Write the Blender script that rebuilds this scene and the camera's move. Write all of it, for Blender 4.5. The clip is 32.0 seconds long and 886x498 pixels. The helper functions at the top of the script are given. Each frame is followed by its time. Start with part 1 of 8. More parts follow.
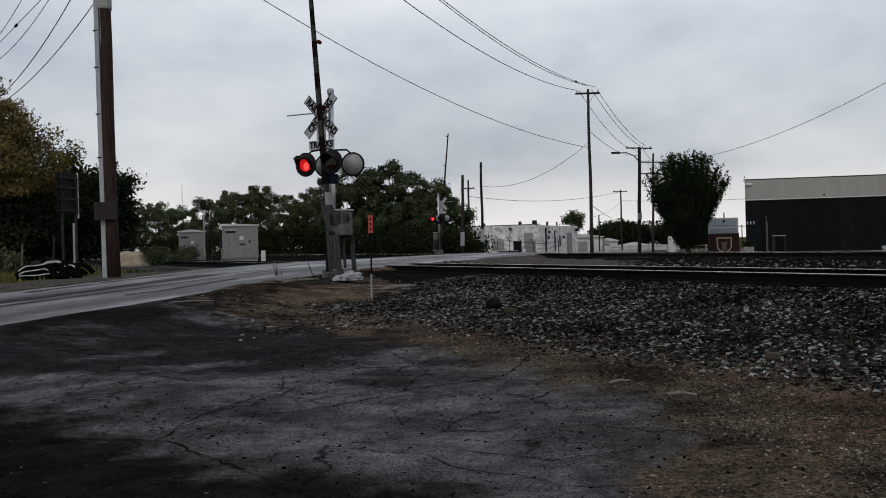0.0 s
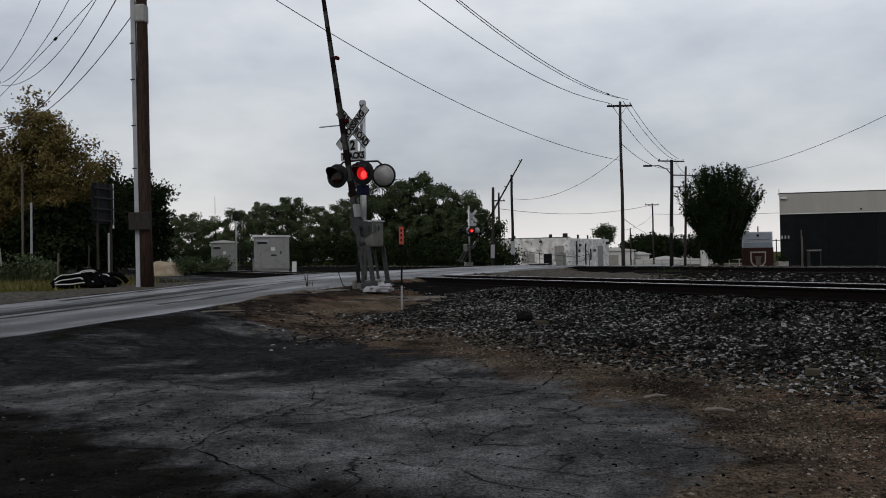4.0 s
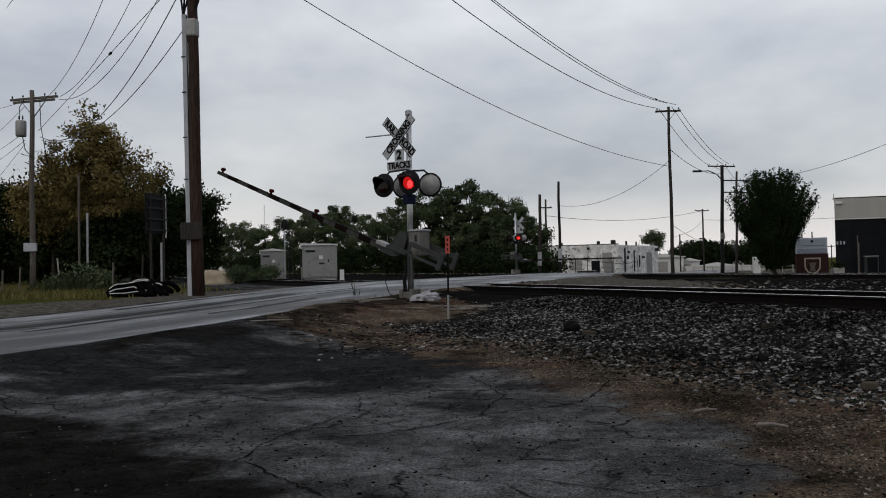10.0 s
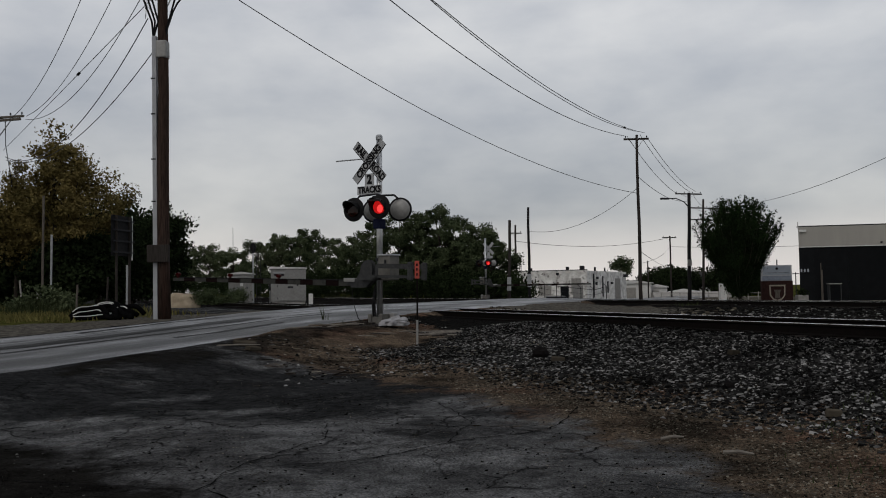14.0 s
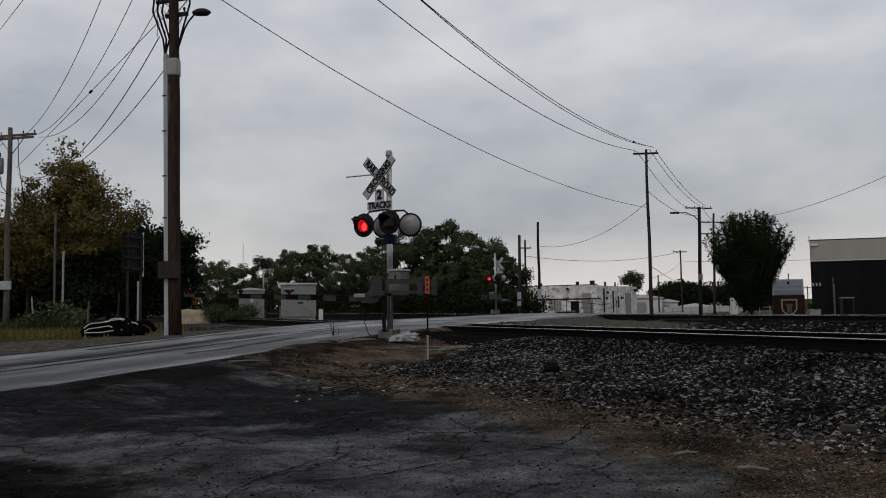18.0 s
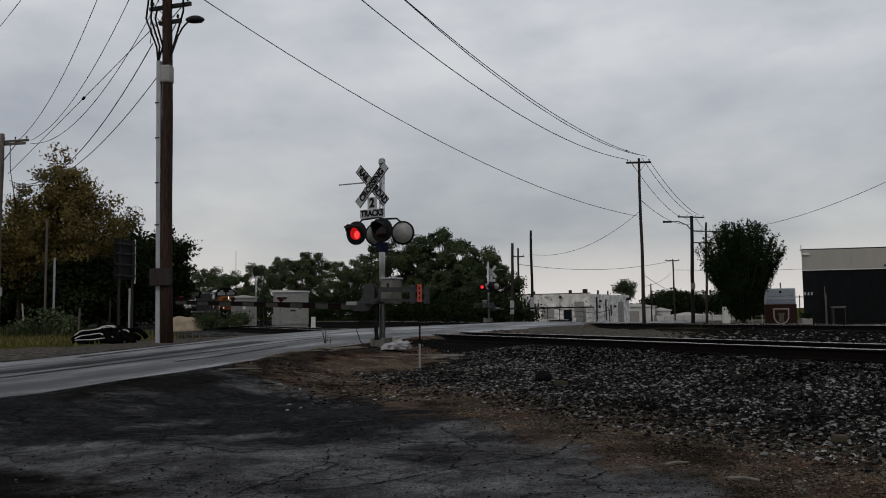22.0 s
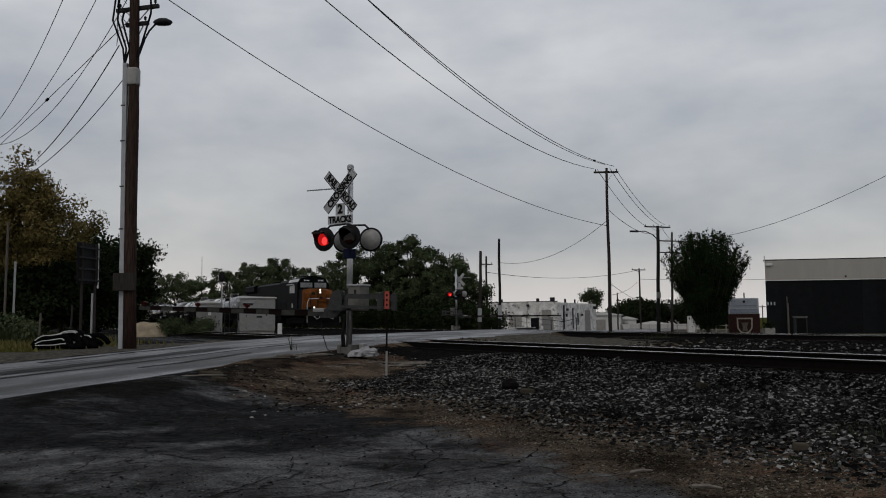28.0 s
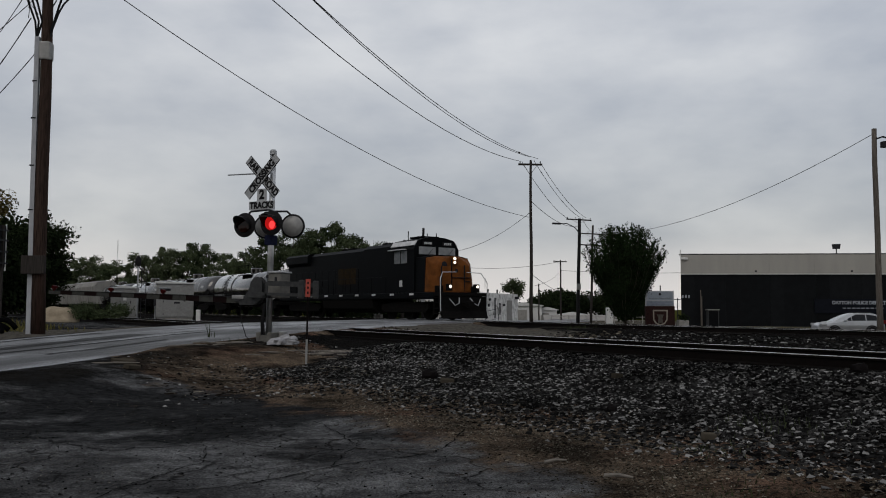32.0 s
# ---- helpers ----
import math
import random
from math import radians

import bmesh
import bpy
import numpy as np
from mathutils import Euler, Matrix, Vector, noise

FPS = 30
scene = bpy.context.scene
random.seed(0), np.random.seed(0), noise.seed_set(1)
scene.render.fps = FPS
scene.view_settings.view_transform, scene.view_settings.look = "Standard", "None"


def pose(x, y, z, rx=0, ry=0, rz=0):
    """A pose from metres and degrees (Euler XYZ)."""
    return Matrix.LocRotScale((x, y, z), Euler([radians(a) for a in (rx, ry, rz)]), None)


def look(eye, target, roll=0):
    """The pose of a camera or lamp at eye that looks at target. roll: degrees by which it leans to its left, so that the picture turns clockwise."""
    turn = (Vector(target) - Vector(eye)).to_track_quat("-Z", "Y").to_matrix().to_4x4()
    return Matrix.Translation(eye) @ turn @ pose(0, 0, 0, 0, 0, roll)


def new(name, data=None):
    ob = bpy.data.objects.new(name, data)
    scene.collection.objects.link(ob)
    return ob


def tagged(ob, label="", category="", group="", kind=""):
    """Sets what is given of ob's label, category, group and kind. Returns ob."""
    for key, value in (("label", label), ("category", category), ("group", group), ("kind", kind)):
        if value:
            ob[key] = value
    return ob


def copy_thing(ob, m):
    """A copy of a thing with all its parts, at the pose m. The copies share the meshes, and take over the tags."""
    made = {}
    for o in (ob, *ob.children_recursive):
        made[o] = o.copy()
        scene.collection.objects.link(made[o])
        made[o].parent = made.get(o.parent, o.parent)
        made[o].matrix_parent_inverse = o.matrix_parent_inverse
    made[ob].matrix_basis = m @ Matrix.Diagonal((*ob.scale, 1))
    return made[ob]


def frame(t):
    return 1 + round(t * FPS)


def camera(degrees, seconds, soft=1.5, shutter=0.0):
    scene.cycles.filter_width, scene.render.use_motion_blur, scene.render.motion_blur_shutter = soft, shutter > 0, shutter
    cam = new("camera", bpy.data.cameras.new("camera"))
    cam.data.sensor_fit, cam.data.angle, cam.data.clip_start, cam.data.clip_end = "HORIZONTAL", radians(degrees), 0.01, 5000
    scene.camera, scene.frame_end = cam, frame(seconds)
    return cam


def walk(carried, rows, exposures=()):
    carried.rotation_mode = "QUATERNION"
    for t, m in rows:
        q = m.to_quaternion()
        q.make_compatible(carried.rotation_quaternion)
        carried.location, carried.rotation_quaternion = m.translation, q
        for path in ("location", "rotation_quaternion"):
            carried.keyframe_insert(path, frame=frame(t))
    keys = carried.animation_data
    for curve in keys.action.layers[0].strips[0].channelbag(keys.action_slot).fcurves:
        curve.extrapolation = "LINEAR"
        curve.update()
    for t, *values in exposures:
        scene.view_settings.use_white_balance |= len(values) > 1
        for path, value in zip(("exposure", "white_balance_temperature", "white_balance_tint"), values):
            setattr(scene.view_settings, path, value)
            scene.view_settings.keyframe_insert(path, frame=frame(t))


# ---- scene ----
# the camera: carried by hand on one spot, 1.1 m above the lot
cam = camera(55.14, 32.0, soft=1.0)
PATH = [
    (0, 0.000, -0.000, 1.100, -0.320, 1.500, -0.000),
    (0.5, -0.001, -0.009, 1.103, -0.167, 1.437, 0.174),
    (1, -0.011, -0.007, 1.098, 0.115, 1.381, 0.219),
    (1.5, -0.013, -0.001, 1.093, 0.601, 1.011, 0.566),
    (2, -0.011, -0.003, 1.090, 0.078, 1.334, 0.983),
    (2.5, -0.016, -0.001, 1.088, 0.315, 1.171, 1.155),
    (3, -0.011, 0.010, 1.085, 0.509, 1.176, 1.429),
    (3.5, -0.020, 0.042, 1.082, 0.553, 1.205, 1.521),
    (5.5, -0.002, 0.076, 1.131, 0.624, 0.650, 4.259),
    (6, -0.004, 0.079, 1.134, 0.767, 0.745, 4.382),
    (6.5, -0.004, 0.076, 1.139, 0.994, 0.912, 4.557),
    (7, -0.007, 0.065, 1.133, 1.147, 1.053, 4.682),
    (7.5, -0.008, 0.067, 1.135, 1.237, 1.073, 4.737),
    (8, -0.008, 0.065, 1.131, 1.336, 1.110, 4.886),
    (8.5, -0.011, 0.062, 1.130, 1.348, 1.225, 5.063),
    (9, -0.010, 0.066, 1.126, 1.282, 1.167, 5.177),
    (9.5, -0.005, 0.064, 1.126, 1.179, 1.208, 5.243),
    (10, -0.006, 0.063, 1.125, 1.107, 1.286, 5.178),
    (10.5, -0.007, 0.061, 1.122, 1.056, 1.210, 5.087),
    (11, -0.003, 0.070, 1.122, 0.928, 1.187, 5.209),
    (11.5, -0.009, 0.069, 1.123, 0.813, 1.117, 5.263),
    (12, -0.004, 0.060, 1.123, 0.871, 1.105, 5.329),
    (12.5, -0.007, 0.064, 1.122, 0.926, 1.015, 5.430),
    (13, -0.016, 0.062, 1.118, 1.002, 1.244, 5.738),
    (13.2, -0.016, 0.062, 1.118, 1.002, 1.244, 5.738),
    (13.3, -0.001, 0.074, 1.137, 2.420, 0.785, 3.080),
    (13.5, -0.001, 0.074, 1.137, 2.420, 0.785, 3.080),
    (14, -0.001, 0.076, 1.134, 2.726, 0.893, 3.134),
    (14.5, -0.004, 0.080, 1.130, 2.970, 0.925, 3.205),
    (16.5, -0.007, 0.076, 1.128, 3.542, 1.123, 3.520),
    (17, -0.005, 0.076, 1.131, 3.589, 1.137, 3.613),
    (17.5, -0.004, 0.075, 1.129, 3.678, 1.111, 3.698),
    (18, -0.010, 0.078, 1.132, 3.767, 1.069, 3.795),
    (18.5, -0.010, 0.083, 1.134, 3.833, 1.015, 3.796),
    (19, -0.002, 0.085, 1.134, 3.891, 0.994, 3.793),
    (19.5, -0.002, 0.084, 1.130, 3.982, 1.017, 3.764),
    (20, -0.004, 0.082, 1.135, 4.049, 0.965, 3.665),
    (20.5, -0.004, 0.080, 1.135, 4.113, 0.929, 3.557),
    (21, -0.002, 0.091, 1.135, 4.204, 0.935, 3.476),
    (21.5, 0.002, 0.082, 1.135, 4.222, 0.975, 3.381),
    (22, 0.003, 0.090, 1.139, 4.295, 0.893, 3.323),
    (22.5, -0.002, 0.081, 1.135, 4.384, 0.822, 3.120),
    (23, -0.006, 0.088, 1.135, 4.422, 0.797, 3.062),
    (23.5, -0.006, 0.096, 1.131, 4.445, 0.725, 2.884),
    (24, -0.007, 0.116, 1.132, 4.739, 0.592, 2.679),
    (24.2, -0.007, 0.116, 1.132, 4.739, 0.592, 2.679),
    (24.3, -0.010, 0.123, 1.133, 4.769, 0.159, 5.197),
    (24.5, -0.010, 0.123, 1.133, 4.789, 0.159, 4.847),
    (25, -0.005, 0.122, 1.133, 5.007, 0.157, 4.160),
    (25.5, -0.003, 0.124, 1.131, 5.121, 0.234, 3.385),
    (27.5, 0.010, 0.108, 1.135, 4.785, 0.554, 1.667),
    (28, 0.010, 0.107, 1.137, 4.768, 0.516, 1.155),
    (28.5, 0.016, 0.113, 1.142, 4.863, 0.529, 0.574),
    (29, 0.017, 0.113, 1.138, 4.891, 0.524, 0.034),
    (29.5, 0.020, 0.106, 1.130, 4.624, 0.365, -0.638),
    (30, 0.022, 0.108, 1.133, 4.309, 0.181, -1.336),
    (30.5, 0.022, 0.117, 1.132, 4.171, 0.072, -1.928),
    (31, 0.028, 0.129, 1.133, 4.079, 0.038, -2.617),
    (31.5, 0.031, 0.126, 1.139, 4.048, -0.109, -3.309),
    (32, 0.036, 0.136, 1.146, 3.998, -0.208, -4.015),
]
walk(cam, [(t, pose(x, y, z, 90 + p, r, w)) for t, x, y, z, p, r, w in PATH],
     exposures=[(0, 0.2, 6450, 10), (3.5, 0.16, 6480, 10), (6, 0.06, 6550, 10), (9, 0.08, 6550, 10), (12, 0.2, 6480, 10), (13.2, 0.18, 6480, 10), (13.3, -0.08, 6700, 10), (19, -0.11, 6650, 10), (24.2, -0.22, 6650, 10), (24.3, -0.26, 6650, 10), (29, -0.2, 6620, 10), (30, -0.04, 6620, 10), (32, -0.08, 6580, 10)])

# ---- world: a closed grey cloud deck ----
SUN_EL, SUN_AZ = radians(42), radians(205)
world = bpy.data.worlds.new("overcast_sky")
scene.world = world
world.use_nodes = True
wn, wl = world.node_tree.nodes, world.node_tree.links
wn.clear()
w_out, w_bg = wn.new("ShaderNodeOutputWorld"), wn.new("ShaderNodeBackground")
w_sky = wn.new("ShaderNodeTexSky")
w_sky.sky_type, w_sky.sun_disc, w_sky.sun_elevation, w_sky.sun_rotation = "NISHITA", False, SUN_EL, SUN_AZ
w_sky.dust_density, w_sky.air_density = 3.0, 1.2
w_tc, w_map = wn.new("ShaderNodeTexCoord"), wn.new("ShaderNodeMapping")
w_map.inputs["Scale"].default_value = (1.0, 1.0, 2.3)
w_n1, w_n2 = wn.new("ShaderNodeTexNoise"), wn.new("ShaderNodeTexNoise")
w_n1.inputs["Scale"].default_value, w_n1.inputs["Detail"].default_value, w_n1.inputs["Roughness"].default_value = 2.6, 6, 0.52
w_n2.inputs["Scale"].default_value, w_n2.inputs["Detail"].default_value = 7.5, 6
w_mixn, w_ramp = wn.new("ShaderNodeMath"), wn.new("ShaderNodeValToRGB")
w_mixn.operation = "MULTIPLY_ADD"
w_mixn.inputs[1].default_value = 0.34
w_ramp.color_ramp.elements[0].position, w_ramp.color_ramp.elements[0].color = 0.50, (0.37, 0.395, 0.445, 1)
w_ramp.color_ramp.elements[1].position, w_ramp.color_ramp.elements[1].color = 0.86, (0.63, 0.64, 0.655, 1)
w_sep, w_hor, w_hmix = wn.new("ShaderNodeSeparateXYZ"), wn.new("ShaderNodeMapRange"), wn.new("ShaderNodeMixRGB")
w_hor.inputs["From Min"].default_value, w_hor.inputs["From Max"].default_value = 0.085, 0.020
w_hor.inputs["To Min"].default_value, w_hor.inputs["To Max"].default_value = 0.0, 0.9
w_hmix.inputs["Color2"].default_value = (0.665, 0.64, 0.63, 1)
w_mix = wn.new("ShaderNodeMixRGB")
w_mix.inputs["Fac"].default_value = 0.985
wl.new(w_tc.outputs["Generated"], w_map.inputs["Vector"])
wl.new(w_map.outputs["Vector"], w_n1.inputs["Vector"])
wl.new(w_map.outputs["Vector"], w_n2.inputs["Vector"])
wl.new(w_n2.outputs["Fac"], w_mixn.inputs[0])
wl.new(w_n1.outputs["Fac"], w_mixn.inputs[2])
wl.new(w_mixn.outputs[0], w_ramp.inputs["Fac"])
wl.new(w_tc.outputs["Generated"], w_sep.inputs[0])
wl.new(w_sep.outputs["Z"], w_hor.inputs["Value"])
wl.new(w_hor.outputs[0], w_hmix.inputs["Fac"])
w_low, w_band = wn.new("ShaderNodeMapRange"), wn.new("ShaderNodeVectorMath")
w_low.interpolation_type = "SMOOTHSTEP"
w_low.inputs["From Min"].default_value, w_low.inputs["From Max"].default_value = 0.08, 0.36
w_low.inputs["To Min"].default_value, w_low.inputs["To Max"].default_value = 0.80, 1.03
w_band.operation = "SCALE"
wl.new(w_sep.outputs["Z"], w_low.inputs["Value"])
wl.new(w_ramp.outputs["Color"], w_band.inputs[0])
wl.new(w_low.outputs[0], w_band.inputs["Scale"])
wl.new(w_band.outputs[0], w_hmix.inputs["Color1"])
wl.new(w_sky.outputs["Color"], w_mix.inputs["Color1"])
wl.new(w_hmix.outputs["Color"], w_mix.inputs["Color2"])
w_dot, w_fall = wn.new("ShaderNodeVectorMath"), wn.new("ShaderNodeMapRange")
w_dot.operation = "DOT_PRODUCT"
w_dot.inputs[1].default_value = (0.30, 0.92, 0.25)
wl.new(w_tc.outputs["Generated"], w_dot.inputs[0])
wl.new(w_dot.outputs["Value"], w_fall.inputs["Value"])
w_fall.interpolation_type = "SMOOTHSTEP"
w_fall.inputs["From Min"].default_value, w_fall.inputs["From Max"].default_value = -0.6, 0.8
w_fall.inputs["To Min"].default_value, w_fall.inputs["To Max"].default_value = 0.86, 1.0
w_dim = wn.new("ShaderNodeVectorMath")
w_dim.operation = "SCALE"
wl.new(w_mix.outputs["Color"], w_dim.inputs[0])
wl.new(w_fall.outputs[0], w_dim.inputs["Scale"])
wl.new(w_dim.outputs[0], w_bg.inputs["Color"])
wl.new(w_bg.outputs[0], w_out.inputs[0])
w_bg.inputs["Strength"].default_value = 1.1

sun_data = bpy.data.lights.new("sun", "SUN")
sun_data.energy, sun_data.angle, sun_data.color = 0.5, radians(30), (1.0, 0.96, 0.91)
sun = new("sun", sun_data)
sun.matrix_world = look((0, 0, 60), (0.42 * 15, 0.91 * 15, 60 - 13.5))


# ---- materials ----
def mat(name, c1, c2=None, scale=8.0, rough=0.7, metal=0.0, bump=0.0, bscale=60.0, spec=0.03, coat=0.0, emit=None, power=0.0,
        island=0.0, obj_rand=0.0, stretch=(1, 1, 1), world_space=False, rough2=None, spots=None):
    m = bpy.data.materials.new(name)
    m.use_nodes = True
    nt = m.node_tree
    n, l = nt.nodes, nt.links
    b = n["Principled BSDF"]
    b.inputs["Roughness"].default_value = rough
    b.inputs["Metallic"].default_value = metal
    b.inputs["Specular IOR Level"].default_value = spec
    b.inputs["Coat Weight"].default_value = coat
    c2 = c2 or tuple(min(1, v * 0.72) for v in c1)
    b.inputs["Base Color"].default_value = (*c1, 1)
    if emit:
        b.inputs["Emission Color"].default_value = (*emit, 1)
        b.inputs["Emission Strength"].default_value = power
        return m
    if world_space:
        src = n.new("ShaderNodeNewGeometry").outputs["Position"]
    else:
        src = n.new("ShaderNodeTexCoord").outputs["Object"]
    mp = n.new("ShaderNodeMapping")
    mp.inputs["Scale"].default_value = stretch
    l.new(src, mp.inputs["Vector"])
    no = n.new("ShaderNodeTexNoise")
    no.inputs["Scale"].default_value, no.inputs["Detail"].default_value, no.inputs["Roughness"].default_value = scale, 8, 0.62
    l.new(mp.outputs[0], no.inputs["Vector"])
    ra = n.new("ShaderNodeValToRGB")
    ra.color_ramp.elements[0].position, ra.color_ramp.elements[0].color = 0.34, (*c2, 1)
    ra.color_ramp.elements[1].position, ra.color_ramp.elements[1].color = 0.66, (*c1, 1)
    l.new(no.outputs["Fac"], ra.inputs["Fac"])
    col = ra.outputs["Color"]
    if spots:
        sc, amount, colour = spots
        sn = n.new("ShaderNodeTexNoise")
        sn.inputs["Scale"].default_value, sn.inputs["Detail"].default_value = sc, 5
        l.new(mp.outputs[0], sn.inputs["Vector"])
        sr = n.new("ShaderNodeMapRange")
        sr.inputs["From Min"].default_value, sr.inputs["From Max"].default_value = 0.56, 0.70
        sr.inputs["To Max"].default_value = amount
        l.new(sn.outputs["Fac"], sr.inputs["Value"])
        sm = n.new("ShaderNodeMixRGB")
        sm.inputs["Color2"].default_value = (*colour, 1)
        l.new(sr.outputs[0], sm.inputs["Fac"])
        l.new(col, sm.inputs["Color1"])
        col = sm.outputs["Color"]
    for amount, kind in ((island, "ShaderNodeNewGeometry"), (obj_rand, "ShaderNodeObjectInfo")):
        if amount:
            rn = n.new(kind)
            out = rn.outputs["Random Per Island" if kind == "ShaderNodeNewGeometry" else "Random"]
            mr = n.new("ShaderNodeMapRange")
            mr.inputs["To Min"].default_value, mr.inputs["To Max"].default_value = 1 - amount, 1 + amount
            l.new(out, mr.inputs["Value"])
            hv = n.new("ShaderNodeHueSaturation")
            l.new(mr.outputs[0], hv.inputs["Value"])
            l.new(col, hv.inputs["Color"])
            col = hv.outputs["Color"]
    l.new(col, b.inputs["Base Color"])
    if rough2 is not None:
        rr = n.new("ShaderNodeMapRange")
        rr.inputs["From Min"].default_value, rr.inputs["From Max"].default_value = 0.35, 0.65
        rr.inputs["To Min"].default_value, rr.inputs["To Max"].default_value = rough2, rough
        l.new(no.outputs["Fac"], rr.inputs["Value"])
        l.new(rr.outputs[0], b.inputs["Roughness"])
    if bump:
        bn = n.new("ShaderNodeTexNoise")
        bn.inputs["Scale"].default_value, bn.inputs["Detail"].default_value = bscale, 6
        l.new(mp.outputs[0], bn.inputs["Vector"])
        bu = n.new("ShaderNodeBump")
        bu.inputs["Strength"].default_value, bu.inputs["Distance"].default_value = bump, 0.02
        l.new(bn.outputs["Fac"], bu.inputs["Height"])
        l.new(bu.outputs[0], b.inputs["Normal"])
    return m


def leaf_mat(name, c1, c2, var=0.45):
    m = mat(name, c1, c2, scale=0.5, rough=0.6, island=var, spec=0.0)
    b = m.node_tree.nodes["Principled BSDF"]
    b.inputs["Subsurface Weight"].default_value = 0.0
    b.inputs["Transmission Weight"].default_value = 0.0
    return m


GALV = mat("galvanized_steel", (0.36, 0.37, 0.38), (0.24, 0.25, 0.26), 14, 0.42, 0.5, 0.1, 90, spec=0.4)
ALU = mat("weathered_aluminium", (0.27, 0.27, 0.265), (0.215, 0.215, 0.21), 9, 0.5, 0.4, 0.05, 60, spots=(1.3, 0.35, (0.13, 0.125, 0.12)))
DARKST = mat("dark_painted_steel", (0.035, 0.036, 0.04), (0.02, 0.02, 0.022), 10, 0.5, 0.2, 0.1, 80)
BLACKP = mat("matt_black_paint", (0.012, 0.012, 0.013), (0.02, 0.02, 0.021), 10, 0.55)
WHITEP = mat("dirty_white_sheet", (0.62, 0.62, 0.61), (0.48, 0.48, 0.47), 9, 0.5, 0, 0.04, 40)
SIGNW = mat("white_reflective_sheet", (0.36, 0.37, 0.38), (0.28, 0.29, 0.30), 6, 0.4)
SIGNK = mat("black_letters", (0.012, 0.012, 0.013), None, 8, 0.5)
WOOD = mat("weathered_pole_wood", (0.060, 0.040, 0.032), (0.020, 0.014, 0.012), 5, 0.85, 0, 0.6, 30, stretch=(6, 6, 0.5), spots=(0.6, 0.6, (0.055, 0.028, 0.022)))
WOODG = mat("grey_pole_wood", (0.14, 0.125, 0.11), (0.065, 0.056, 0.048), 5, 0.9, 0, 0.6, 30, stretch=(6, 6, 0.5))
WOODD = mat("dark_pole_wood", (0.045, 0.04, 0.037), (0.025, 0.022, 0.02), 5, 0.9, 0, 0.5, 30, stretch=(6, 6, 0.5))
CONDUIT = mat("grey_pvc_conduit", (0.36, 0.37, 0.39), (0.29, 0.30, 0.32), 3, 0.5)
WIRE = mat("weathered_line_wire", (0.10, 0.10, 0.103), (0.07, 0.07, 0.072), 5, 0.7)
CABLE = mat("black_cable", (0.014, 0.014, 0.015), None, 5, 0.6)
LENS = mat("unlit_lens_cap", (0.014, 0.003, 0.003), (0.010, 0.002, 0.002), 20, 0.15, coat=0.4)
LENS_ON = mat("lit_red_lens", (0.3, 0.005, 0.005), emit=(1.0, 0.02, 0.02), power=0.42)
CORE_ON = mat("lit_red_lens_core", (0.5, 0.01, 0.01), emit=(1.0, 0.06, 0.06), power=1.2)
ARM_LED = mat("small_red_arm_light", (0.045, 0.004, 0.004), (0.03, 0.003, 0.003), 9, 0.3)
MASTM = mat("brushed_mast_tube", (0.50, 0.51, 0.52), (0.36, 0.37, 0.38), 9, 0.32, 0.9, 0.05, 60)
GLINT = mat("lit_red_led", (0.6, 0.02, 0.02), emit=(1.0, 0.10, 0.11), power=0.75)
REDP = mat("red_reflective_paint", (0.009, 0.0045, 0.0045), (0.007, 0.004, 0.004), 8, 0.5)
ORANGE = mat("faded_orange_sheet", (0.40, 0.085, 0.065), (0.32, 0.065, 0.05), 8, 0.5)
CONC = mat("old_concrete", (0.33, 0.32, 0.30), (0.22, 0.21, 0.20), 6, 0.9, 0, 0.3, 50)
RAILHEAD = mat("polished_rail_head", (0.85, 0.85, 0.86), (0.65, 0.65, 0.65), 6, 0.22, 1.0, stretch=(1, 1, 1))
RUST = mat("rusty_rail_steel", (0.008, 0.0065, 0.006), (0.005, 0.0045, 0.004), 20, 0.85, 0.1, 0.2, 60)
TIE = mat("creosoted_tie", (0.03, 0.026, 0.023), (0.018, 0.016, 0.014), 6, 0.9, 0, 0.5, 30, obj_rand=0.3, stretch=(1, 8, 8))
GLASSD = mat("dark_window_glass", (0.02, 0.022, 0.025), (0.012, 0.013, 0.015), 3, 0.08, 0, spec=0.12)
# White stripes darkened in colour for the shade they hang in.
ARMW = mat("shaded_white_arm_sheet", (0.054, 0.055, 0.050), (0.032, 0.033, 0.031), 9, 0.6)
MACHINE = mat("grimy_machine_sheet", (0.155, 0.15, 0.138), (0.10, 0.097, 0.09), 4, 0.55, 0.2, 0.05, 40, spots=(3.0, 0.5, (0.06, 0.055, 0.05)))
BLUEBOX = mat("dark_blue_enamel", (0.012, 0.016, 0.040), (0.008, 0.010, 0.024), 9, 0.5)
CASTD = mat("dull_cast_bracket", (0.055, 0.057, 0.058), (0.034, 0.035, 0.036), 9, 0.6, 0.2)


# ---- mesh helpers ----
def part(name, bm, material, parent, label="", smooth=False):
    me = bpy.data.meshes.new(name)
    bmesh.ops.recalc_face_normals(bm, faces=bm.faces)
    bm.to_mesh(me)
    bm.free()
    me.materials.append(material)
    if smooth:
        me.shade_smooth()
    ob = new(name, me)
    ob.parent = parent
    if label:
        ob["label"] = label
    return ob


def raw(name, verts, faces, material, parent=None, smooth=False):
    me = bpy.data.meshes.new(name)
    me.from_pydata(np.asarray(verts).tolist(), [], faces if isinstance(faces, list) else faces.tolist())
    me.materials.append(material)
    me.update()
    if smooth:
        me.shade_smooth()
    ob = new(name, me)
    ob.parent = parent
    return ob


